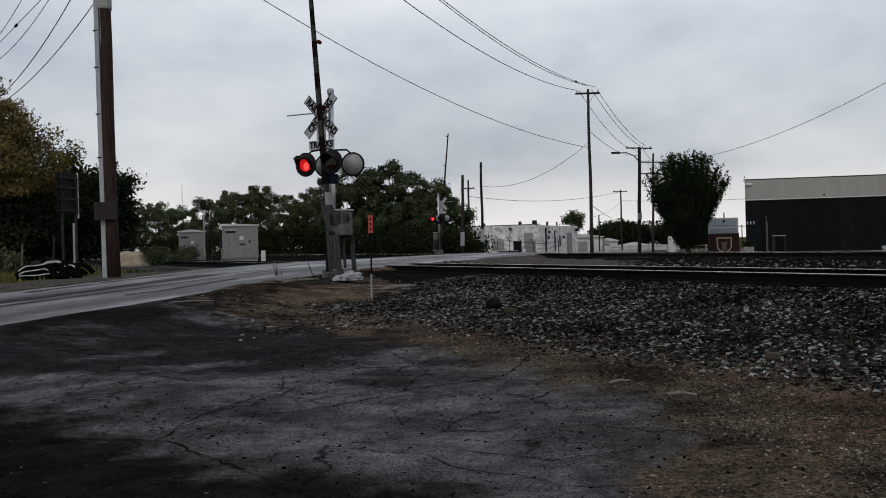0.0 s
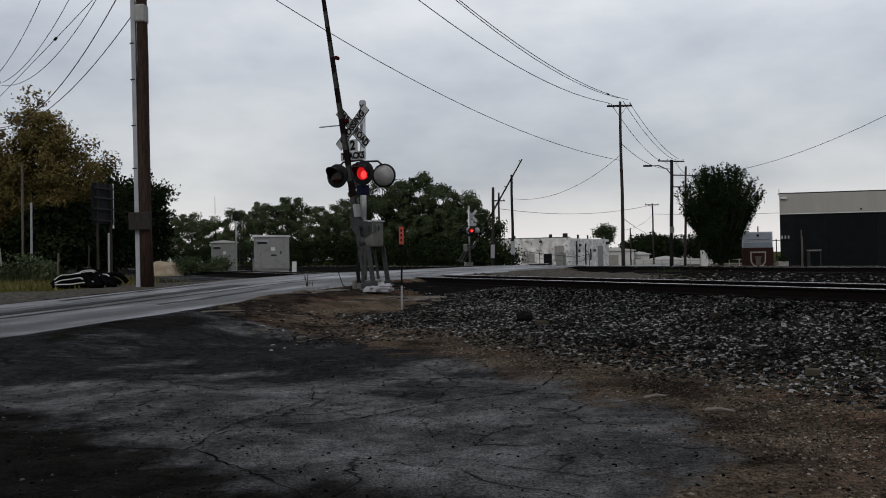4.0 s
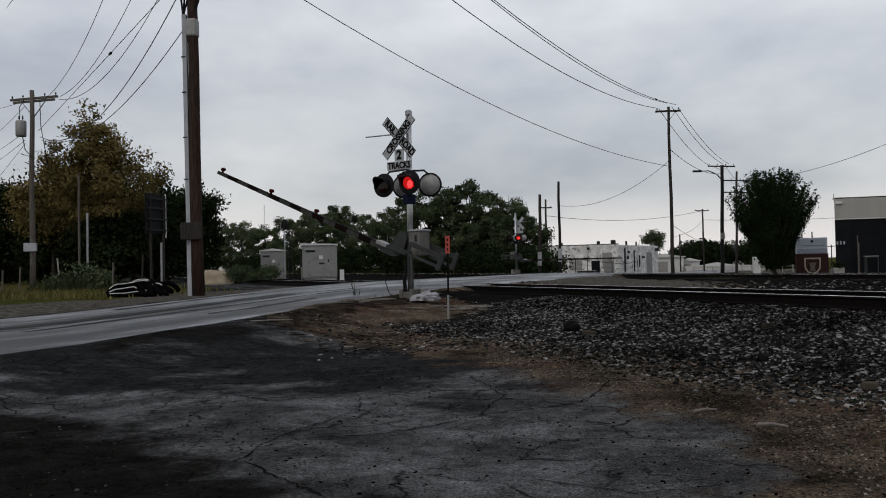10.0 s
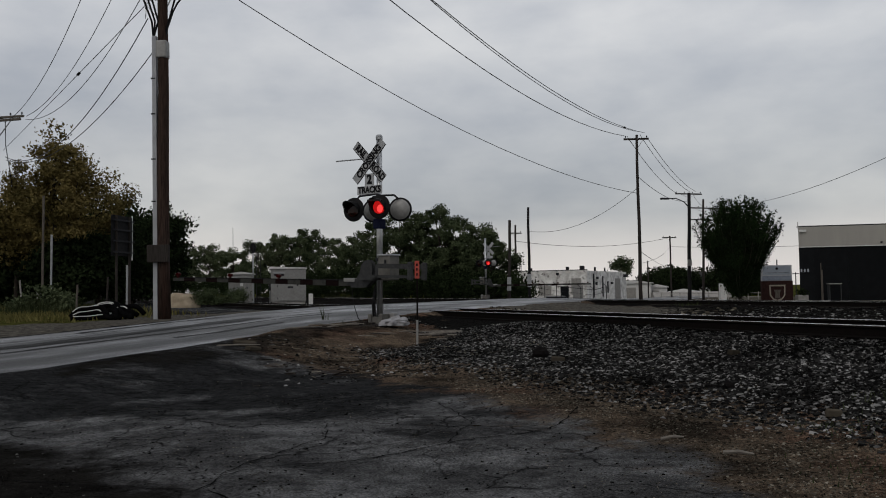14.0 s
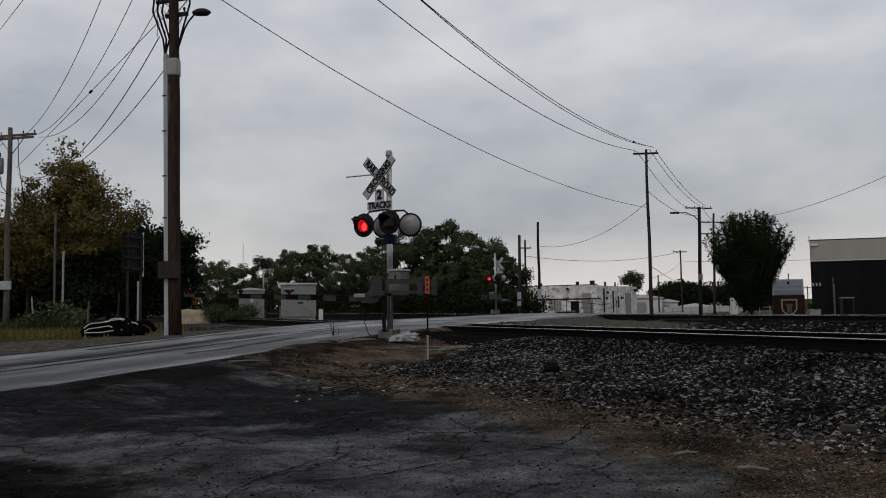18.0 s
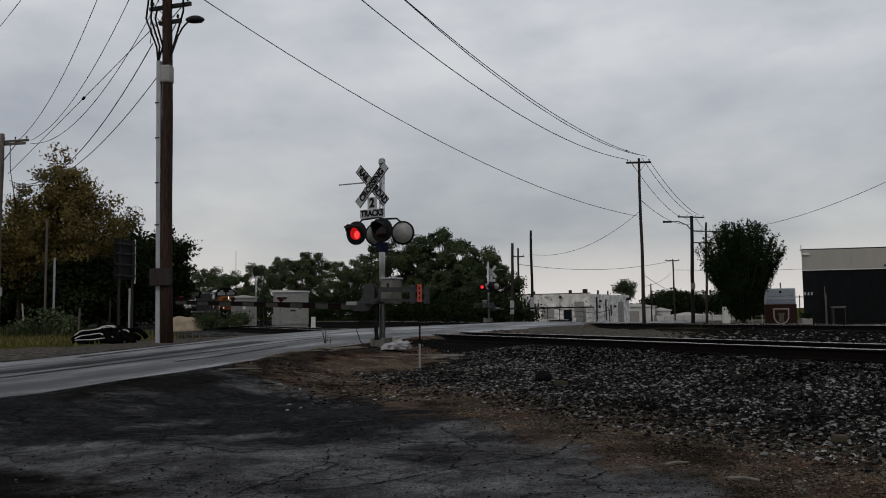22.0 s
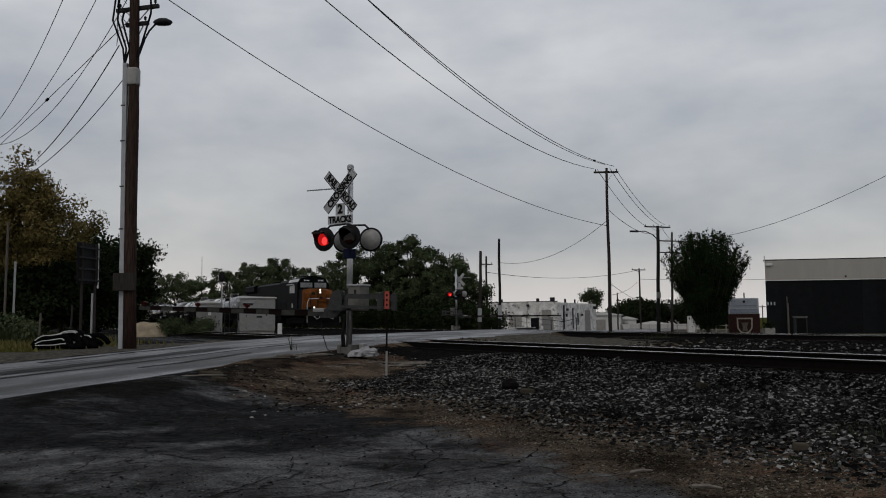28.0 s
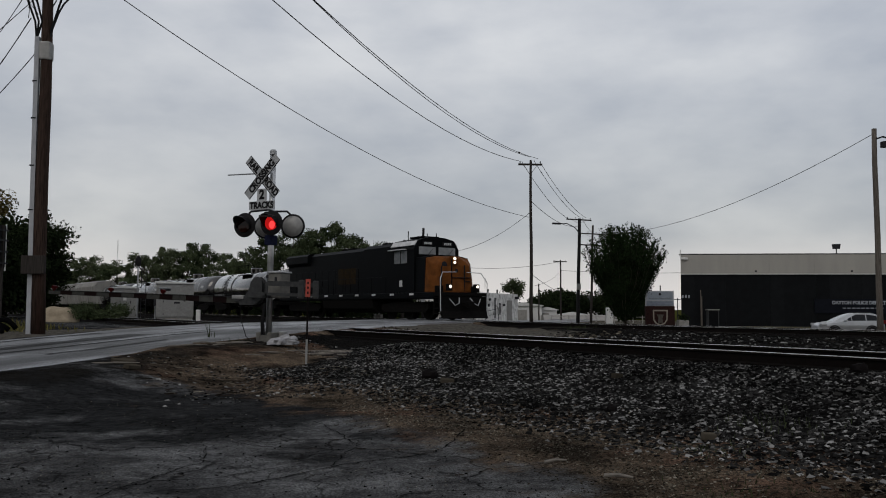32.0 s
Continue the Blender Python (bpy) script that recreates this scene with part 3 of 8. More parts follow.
def build_road():
    mt = bpy.data.materials.new("wet_worn_road")
    mt.use_nodes = True
    nt = mt.node_tree
    n, l = nt.nodes, nt.links
    b = n["Principled BSDF"]
    tc = n.new("ShaderNodeTexCoord")
    mp = n.new("ShaderNodeMapping")
    mp.inputs["Scale"].default_value = (0.95, 0.2, 1)
    l.new(tc.outputs["Object"], mp.inputs["Vector"])
    s1, s2, s3 = (n.new("ShaderNodeTexNoise") for _ in range(3))
    for s, sc in ((s1, 0.9), (s2, 40), (s3, 0.35)):
        s.inputs["Scale"].default_value, s.inputs["Detail"].default_value = sc, 8
    l.new(mp.outputs[0], s1.inputs["Vector"])
    l.new(tc.outputs["Object"], s2.inputs["Vector"])
    l.new(tc.outputs["Object"], s3.inputs["Vector"])
    ra = n.new("ShaderNodeValToRGB")
    ra.color_ramp.elements[0].position, ra.color_ramp.elements[0].color = 0.44, (0.015, 0.016, 0.018, 1)
    ra.color_ramp.elements[1].position, ra.color_ramp.elements[1].color = 0.57, (0.122, 0.127, 0.137, 1)
    l.new(s1.outputs["Fac"], ra.inputs["Fac"])
    mx = n.new("ShaderNodeMixRGB")
    mx.blend_type, mx.inputs["Fac"].default_value = "OVERLAY", 0.45
    l.new(ra.outputs["Color"], mx.inputs["Color1"])
    l.new(s2.outputs["Fac"], mx.inputs["Color2"])
    col = mx.outputs["Color"]
    s4 = n.new("ShaderNodeTexNoise")
    s4.inputs["Scale"].default_value, s4.inputs["Detail"].default_value, s4.inputs["Roughness"].default_value = 3.0, 9, 0.8
    l.new(mp.outputs[0], s4.inputs["Vector"])
    for fac, p0, p1, lo, hi in ((s3, 0.42, 0.58, 0.6, 1.2), (s2, 0.44, 0.56, 0.55, 1.4), (s4, 0.42, 0.58, 0.42, 1.40)):
        r = n.new("ShaderNodeValToRGB")
        r.color_ramp.elements[0].position, r.color_ramp.elements[0].color = p0, (lo, lo, lo, 1)
        r.color_ramp.elements[1].position, r.color_ramp.elements[1].color = p1, (hi, hi, hi, 1)
        l.new(fac.outputs["Fac"], r.inputs["Fac"])
        x = n.new("ShaderNodeMixRGB")
        x.blend_type, x.inputs["Fac"].default_value = "MULTIPLY", 1.0
        l.new(col, x.inputs["Color1"])
        l.new(r.outputs["Color"], x.inputs["Color2"])
        col = x.outputs["Color"]
    l.new(col, b.inputs["Base Color"])
    rr = n.new("ShaderNodeMapRange")
    rr.inputs["From Min"].default_value, rr.inputs["From Max"].default_value = 0.35, 0.65
    rr.inputs["To Min"].default_value, rr.inputs["To Max"].default_value = 0.66, 0.40
    l.new(s1.outputs["Fac"], rr.inputs["Value"])
    l.new(rr.outputs[0], b.inputs["Roughness"])
    bu = n.new("ShaderNodeBump")
    bu.inputs["Strength"].default_value, bu.inputs["Distance"].default_value = 0.35, 0.02
    l.new(s2.outputs["Fac"], bu.inputs["Height"])
    l.new(bu.outputs[0], b.inputs["Normal"])
    # local x across (0 at the near edge), local y along
    ang = math.atan2(RY, RX) - math.pi / 2
    m = Matrix.Translation((*EDGE, 0)) @ Matrix.Rotation(ang, 4, "Z")
    ys = np.unique(np.concatenate([np.arange(-46, 42, 0.5), np.arange(42, 240, 5)]))
    xs = np.linspace(-ROAD_W, 0, 29)
    flange = []
    for c in (NEAR_T, FAR_T):
        for sgn in (-1, 1):
            flange.append(c + sgn * 0.7175)
    rng = np.random.default_rng(3)
    jag = rng.normal(0, 0.10, len(ys))
    jag = np.convolve(jag, np.ones(3) / 3, "same")
    V, F = [], []
    for j, y in enumerate(ys):
        for k, x in enumerate(xs):
            xx = x + (jag[j] + 0.05 if k == len(xs) - 1 else -jag[-j - 1] if k == 0 else 0)
            p = m @ Vector((xx, y, 0))
            nn = n_of(p.x, p.y)
            z = float(road_z(nn)) + 0.03 * (1 - (2 * (x + ROAD_W / 2) / ROAD_W) ** 2)
            z += 0.012 * math.sin(x * 2.9 + 0.6 * math.sin(y * 0.5)) * (1 if nn < 8 else 0.3) - (0.035 if k in (0, len(xs) - 1) else 0)
            if min(abs(nn - f) for f in flange) < 0.5:
                z = min(z, float(road_z(nn)) - 0.001)
            V.append((xx, y, z))
    w = len(xs)
    for j in range(len(ys) - 1):
        for k in range(w - 1):
            a = j * w + k
            F.append((a, a + 1, a + w + 1, a + w))
    base = len(V)
    for side in (0, w - 1):
        for j in range(len(ys)):
            v = V[j * w + side]
            V.append((v[0] + (0.1 if side else -0.1), v[1], v[2] - 0.2))
    L = len(ys)
    for s, side in enumerate((0, w - 1)):
        for j in range(L - 1):
            a, c = j * w + side, (j + 1) * w + side
            d, e = base + s * L + j, base + s * L + j + 1
            F.append((a, c, e, d))
    road = raw("road", V, F, mt)
    road.matrix_basis = m
    tagged(road, "damp patched grey asphalt road humped over the tracks", "road", kind="structure")
    # long tar-filled seams, a few millimetres proud
    tar = mat("tar_seam", (0.010, 0.010, 0.0105), (0.006, 0.006, 0.006), 8, 0.5, 0, 0.4, 40)
    for x0, wd, y0, y1, sd in ((-3.35, 0.44, -30, -3.0, 1), (-2.3, 0.24, -12, -1.0, 2), (-5.4, 0.18, -7, -1.5, 3), (-1.2, 0.10, -9, -5, 4), (-4.6, 0.14, -12, -6, 5), (-3.0, 0.10, -5, 0.5, 6), (-2.9, 0.12, -16, -11, 7)):
        r2 = np.random.default_rng(sd)
        pts = np.arange(y0, y1, 0.4)
        off = np.cumsum(r2.normal(0, 0.03, len(pts)))
        off -= np.linspace(0, off[-1], len(pts))
        wv = wd * (0.5 + r2.random(len(pts)))
        vv, ff = [], []
        for i, y in enumerate(pts):
            for sgn in (-1, 1):
                x = x0 + off[i] + sgn * wv[i] / 2
                p = m @ Vector((x, y, 0))
                z = float(road_z(n_of(p.x, p.y))) + 0.03 * (1 - (2 * (x + ROAD_W / 2) / ROAD_W) ** 2) + 0.012 * math.sin(x * 2.9 + 0.6 * math.sin(y * 0.5)) * (1 if n_of(p.x, p.y) < 8 else 0.3)
                vv.append((x, y, z + 0.008))
            if i:
                a = 2 * i
                ff.append((a - 2, a - 1, a + 1, a))
        s = raw("tar_seam", vv, ff, tar, road)
    return road


ROAD = build_road()


# ---- tracks ----
def rail_profile():
    return [(-0.070, 0.0), (0.070, 0.0), (0.070, 0.012), (0.010, 0.03), (0.010, 0.125), (0.037, 0.14), (0.037, 0.168), (-0.037, 0.168), (-0.037, 0.14), (-0.010, 0.125), (-0.010, 0.03), (-0.070, 0.012)]


def build_track(centre, top, label, s_lo, s_hi, tie_lo, tie_hi):
    th = thing("railroad_track", label, "railway track", kind="structure")
    ang = math.atan2(UY, UX)
    for sgn in (-1, 1):
        m = Matrix.Translation(on_track(centre + sgn * 0.7535, 0, top - 0.17)) @ Matrix.Rotation(ang - math.pi / 2, 4, "Z")
        r = part("rail", prism(bmesh.new(), rail_profile(), s_lo, s_hi, m), RUST, th)
        part("rail_head", boxm((-0.0375, s_lo, 0.164), (0.0375, s_hi, 0.1715), m), RAILHEAD, r, "polished running surface")
    me = None
    rng = random.Random(int(centre))
    s = tie_lo
    while s < tie_hi:
        if me is None:
            t = part("tie", boxm((-1.3, -0.115, -0.17), (1.3, 0.115, 0.0), bevel=0.012), TIE, th)
            me = t.data
        else:
            t = new("tie", me)
            t.parent = th
        t.matrix_basis = Matrix.Translation(on_track(centre, s, top - 0.172 + rng.uniform(-0.008, 0.004))) @ Matrix.Rotation(ang + math.pi / 2 + rng.uniform(-0.02, 0.02), 4, "Z")
        s += 0.56
    return th


build_track(NEAR_T, NEAR_Z, "near railway track with shiny rail heads on dark ties", -140, 420, -40, 14)
build_track(FAR_T, FAR_Z, "far railway track with shiny rail heads on dark ties", -160, 520, -45, 30)


# ---- loose stone ----
def stones(name, label, pts, size, material, seed, flat=0.7):
    rng = np.random.default_rng(seed)
    N = len(pts)
    base = np.array([(-1, -1, -0.6), (1, -1, -0.6), (1, 1, -0.6), (-1, 1, -0.6), (-0.55, 0, 1), (0.55, 0, 1)], float) * 0.5
    v = base[None] * (1 + rng.uniform(-0.3, 0.3, (N, 6, 3)))
    v[:, 4:] += rng.uniform(-0.22, 0.22, (N, 2, 3))
    sz = size[0] + (size[1] - size[0]) * rng.random((N, 1, 1)) ** 2
    v *= sz * np.array([1.35, 0.75, flat])
    a, t = rng.uniform(0, 6.283, (2, N))
    tl = rng.uniform(-0.5, 0.5, N)
    c, s = np.cos(a), np.sin(a)
    ct, st = np.cos(tl), np.sin(tl)
    y, z = v[..., 1] * ct[:, None] - v[..., 2] * st[:, None], v[..., 1] * st[:, None] + v[..., 2] * ct[:, None]
    x = v[..., 0] * c[:, None] - y * s[:, None]
    y = v[..., 0] * s[:, None] + y * c[:, None]
    v = np.stack([x, y, z], -1) + np.asarray(pts)[:, None]
    k = 6 * np.arange(N)[:, None, None]
    f = (np.array([(0, 1, 5, 4), (2, 3, 4, 5)])[None] + k).reshape(-1, 4).tolist() + (np.array([(1, 2, 5), (3, 0, 4)])[None] + k).reshape(-1, 3).tolist()
    ob = raw(name, v.reshape(-1, 3), f, material)
    return tagged(ob, label, "gravel", kind="stuff")


def stone_mat(name, dark, mid, pale):
    m = mat(name, mid, dark, 6, 0.85, 0, 0.3, 60, spec=0.0)
    n, l = m.node_tree.nodes, m.node_tree.links
    b = n["Principled BSDF"]
    g, r, x = n.new("ShaderNodeNewGeometry"), n.new("ShaderNodeValToRGB"), n.new("ShaderNodeMixRGB")
    e = r.color_ramp.elements
    e[0].position, e[0].color = 0.25, (*dark, 1)
    e[1].position, e[1].color = 1.0, (*pale, 1)
    k = e.new(0.78)
    k.color = (*mid, 1)
    l.new(g.outputs["Random Per Island"], r.inputs["Fac"])
    x.blend_type, x.inputs["Fac"].default_value = "MIX", 0.88
    l.new(b.inputs["Base Color"].links[0].from_socket, x.inputs["Color1"])
    l.new(r.outputs["Color"], x.inputs["Color2"])
    ps, pn, pr, pm = n.new("ShaderNodeNewGeometry"), n.new("ShaderNodeTexNoise"), n.new("ShaderNodeMapRange"), n.new("ShaderNodeHueSaturation")
    pn.inputs["Scale"].default_value, pn.inputs["Detail"].default_value = 1.1, 6
    pr.inputs["From Min"].default_value, pr.inputs["From Max"].default_value = 0.38, 0.62
    pr.inputs["To Min"].default_value, pr.inputs["To Max"].default_value = 0.5, 1.35
    l.new(ps.outputs["Position"], pn.inputs["Vector"])
    l.new(pn.outputs["Fac"], pr.inputs["Value"])
    l.new(pr.outputs[0], pm.inputs["Value"])
    l.new(x.outputs["Color"], pm.inputs["Color"])
    l.new(pm.outputs["Color"], b.inputs["Base Color"])
    return m


# Pale stones stand for facets that catch light, dark ones for shade.
STONE = stone_mat("ballast_stone", (0.004, 0.004, 0.004), (0.031, 0.0305, 0.030), (0.275, 0.272, 0.268))
STONED = stone_mat("dark_ballast_stone", (0.003, 0.003, 0.003), (0.008, 0.008, 0.008), (0.11, 0.108, 0.105))
PEBBLE = stone_mat("pale_gravel", (0.016, 0.014, 0.011), (0.085, 0.074, 0.058), (0.25, 0.23, 0.19))


def scatter(count, n_lo, n_hi, s_lo, s_hi, seed, dens=None, sink=0.0):
    rng = np.random.default_rng(seed)
    n, s = rng.uniform(n_lo, n_hi, count), rng.uniform(s_lo, s_hi, count)
    x, y = n * NX + s * UX, n * NY + s * UY
    q = q_of(x, y)
    keep = (q > 0.25) | (q < -ROAD_W - 0.7)
    if dens is not None:
        keep &= rng.random(count) < dens(n, s, q)
    x, y = x[keep], y[keep]
    return np.stack([x, y, ground_z(x, y) + sink], -1)


def build_stones():
    stones("ballast", "angular grey ballast flakes on the track shoulder",
           scatter(92000, 4.7, 10.0, 1.5, 16, 11, lambda n, s, q: step((n - 4.75) / 1.3) * step((q - 0.2) / 2.2), 0.008), (0.014, 0.050), STONE, 1, 0.48)
    stones("ballast", "angular grey ballast flakes further along the track shoulder",
           scatter(26000, 4.9, 10.0, -26, 1.5, 17, lambda n, s, q: step((n - 5.0) / 1.2), 0.010), (0.022, 0.062), STONE, 7, 0.5)
    stones("ballast", "dark ballast stones between and beside the rails",
           np.concatenate([scatter(20000, 8.0, 12.8, -30, 15, 12, None, 0.01), scatter(8000, 12.8, 29, -35, 25, 13, None, 0.01)]), (0.03, 0.075), STONED, 2)
    stones("ballast", "small pale ballast stones past the near track",
           np.concatenate([scatter(17000, 13.0, 24, -35, 22, 14, None, 0.02), scatter(9000, 22.6, 24.8, -35, 12, 21, None, 0.02)]), (0.03, 0.10), STONE, 3, 0.5)
    stones("gravel", "fine pale gravel scattered on brown dirt",
           scatter(60000, 1.4, 7.0, 1.0, 17, 15, lambda n, s, q: step((n - np.interp(s, [2.4, 3.3, 4.5, 5.7], [1.4, 3.1, 3.6, 3.8])) / 1.2) * (0.25 + 0.75 * (np.sin(n * 2.3 + 1.7 * np.sin(s * 1.1)) * np.cos(s * 1.9 + n) > -0.1)), 0.003), (0.005, 0.020), PEBBLE, 4, 0.5)
    stones("gravel", "dense olive-grey gravel on the near dirt",
           scatter(62000, 1.2, 5.6, 1.4, 9.5, 20, lambda n, s, q: step((n - np.interp(s, [2.4, 3.3, 4.5, 5.7], [1.4, 3.1, 3.8, 4.0])) / 0.9) * (0.2 + 0.8 * (np.sin(n * 3.1 + 2.0 * np.sin(s * 1.7)) * np.cos(s * 2.3 - n) > -0.25)), 0.003), (0.005, 0.017), PEBBLE, 9, 0.6)
    stones("gravel", "dark and pale rubble strewn over the dirt by the signal",
           scatter(6500, 2.6, 8.2, 10, 21, 19, lambda n, s, q: step((n - 2.6) / 2), 0.004), (0.012, 0.055), STONE, 8, 0.5)
    stones("gravel", "pale rubble and clods on the dirt between the tracks",
           scatter(9000, 13.4, 23.5, -14, 24, 22, lambda n, s, q: step((9 - q) / 6), 0.02), (0.03, 0.16), PEBBLE, 10, 0.6)
    stones("gravel", "fine gravel crumbs on the worn asphalt",
           scatter(42000, -3, 4.4, 2, 11, 16, lambda n, s, q: np.exp(-s / 7) * np.where(n * NY + s * UY < np.interp(n * NX + s * UX, SOIL_X, SOIL_Y), 0.12, 1.0), 0.0), (0.003, 0.010), PEBBLE, 5, 0.5)
    stones("gravel", "dark pebbles strewn over the worn asphalt",
           scatter(2600, -0.5, 4.2, 2.5, 9, 18, None, 0.0), (0.006, 0.022), STONED, 6)


build_stones()


def litter(label, pts, length, radius, material, seed):
    """Short straws and splinters lying on the ground, each a three-sided sliver."""
    rng = np.random.default_rng(seed)
    N = len(pts)
    a = rng.uniform(0, math.tau, N)
    d = np.stack([np.cos(a), np.sin(a), rng.uniform(-0.06, 0.10, N)], -1)
    side = np.stack([-np.sin(a), np.cos(a), np.zeros(N)], -1)
    half = (rng.uniform(*length, N) / 2)[:, None]
    r = (rng.uniform(*radius, N))[:, None]
    up = np.array([0, 0, 1.0])
    p = np.asarray(pts) + up * 0.008
    v = np.stack([p - d * half - side * r, p - d * half + side * r, p - d * half + up * 1.6 * r, p + d * half - side * r * 0.6, p + d * half + side * r * 0.6, p + d * half + up * r], 1).reshape(-1, 3)
    k = 6 * np.arange(N)[:, None, None]
    f = (np.array([(0, 3, 5, 2), (1, 2, 5, 4), (0, 1, 4, 3)])[None] + k).reshape(-1, 4).tolist() + (np.array([(0, 2, 1), (3, 4, 5)])[None] + k).reshape(-1, 3).tolist()
    return tagged(raw("litter", v, f, material), label, "litter", kind="stuff")


def build_litter():
    straw = mat("bleached_straw", (0.20, 0.18, 0.145), (0.10, 0.088, 0.068), 6, 0.9, island=0.5)
    twig = mat("wet_dark_twig", (0.022, 0.017, 0.014), (0.010, 0.008, 0.007), 6, 0.9, island=0.5)
    litter("bleached straw and splinters strewn on the dirt by the signal", scatter(230, 3.4, 8.0, 11, 20, 31), (0.04, 0.16), (0.003, 0.007), straw, 31)
    litter("dark wet twigs and bark strewn on the dirt by the signal", scatter(260, 3.2, 7.4, 10, 20, 32), (0.05, 0.26), (0.004, 0.010), twig, 32)
    litter("small dark twigs on the dirt beside the ballast", scatter(160, 3.4, 5.8, 1.5, 9, 34), (0.02, 0.10), (0.002, 0.005), twig, 34)


build_litter()


# ---- crossing signals ----
def lamp_unit(parent, x, y, z, facing, flasher):
    """A flasher lamp: round background, deep hood, lens, and an added cap hinged at its top that darkens it. facing -1:
    towards -y.
    """
    turn = Matrix.Translation((x, y, z)) @ Matrix.Rotation(radians(9 if facing < 0 else 24), 4, "Z") @ Matrix.Rotation(radians(90 if facing < 0 else -90), 4, "X") @ Matrix.Rotation(0 if facing < 0 else math.pi, 4, "Z")
    disc = bmesh.new()
    lathe(disc, [(0, 0.02), (0.255, 0.02), (0.262, 0.012), (0.262, 0.0), (0.13, -0.012), (0, -0.012)], 32, turn)
    lamp = part("flasher_lamp", disc, BLACKP, parent, "round black background with deep hood", True)
    back = bmesh.new()
    lathe(back, [(0.222, -0.013), (0.205, -0.030), (0.14, -0.058), (0.06, -0.072), (0.0, -0.074)], 28, turn)
    part("lamp_housing", back, ALU, lamp, "bare aluminium lamp back", True)
    hood = bmesh.new()
    rows = []
    for k in range(25):
        a = radians(-25 + 230 * k / 24)
        d = 0.13 + 0.20 * math.sin(max(0.0, a)) if a > 0 and a < math.pi else 0.10
        rows.append([(r * math.cos(a), r * math.sin(a), zz) for r, zz in ((0.175, 0.02), (0.172, d), (0.163, d), (0.166, 0.02))])
    vs = [[hood.verts.new(turn @ Vector(p)) for p in r] for r in rows]
    for a, b in zip(vs, vs[1:]):
        for i in range(4):
            hood.faces.new((a[i], a[(i + 1) % 4], b[(i + 1) % 4], b[i]))
    hood.faces.new(vs[0]), hood.faces.new(vs[-1][::-1])
    part("hood", hood, BLACKP, lamp)
    lens = bmesh.new()
    lathe(lens, [(0, 0.045), (0.08, 0.040), (0.148, 0.024), (0.148, 0.018)], 28, turn)
    glow = part("lens", lens, LENS_ON, lamp, "lit red lens", True)
    core = bmesh.new()
    lathe(core, [(0, 0.052), (0.05, 0.049), (0.085, 0.043), (0.085, 0.036)], 24, turn @ Matrix.Translation((0.03, -0.04, 0)) @ Matrix.Diagonal((0.8, 1, 1, 1)))
    part("lens_core", core, CORE_ON, glow, "bright middle of the lens", True)
    # Added cap with no real counterpart; it covers the lens while unlit.
    sh = bmesh.new()
    lathe(sh, [(0, 0.008), (0.08, 0.004), (0.156, -0.002), (0.158, -0.040), (0.152, -0.040), (0.150, -0.010), (0, -0.004)], 28, Matrix.Translation((0, -0.155, 0)))
    shutter = part("shutter", sh, LENS, lamp, "added cap that hides the lit lens")
    closed = turn @ Matrix.Translation((0, 0.155, 0.062))
    shutter.matrix_basis = closed
    flasher.append((shutter, closed, closed @ Matrix.Rotation(radians(-86), 4, "X")))
    return lamp


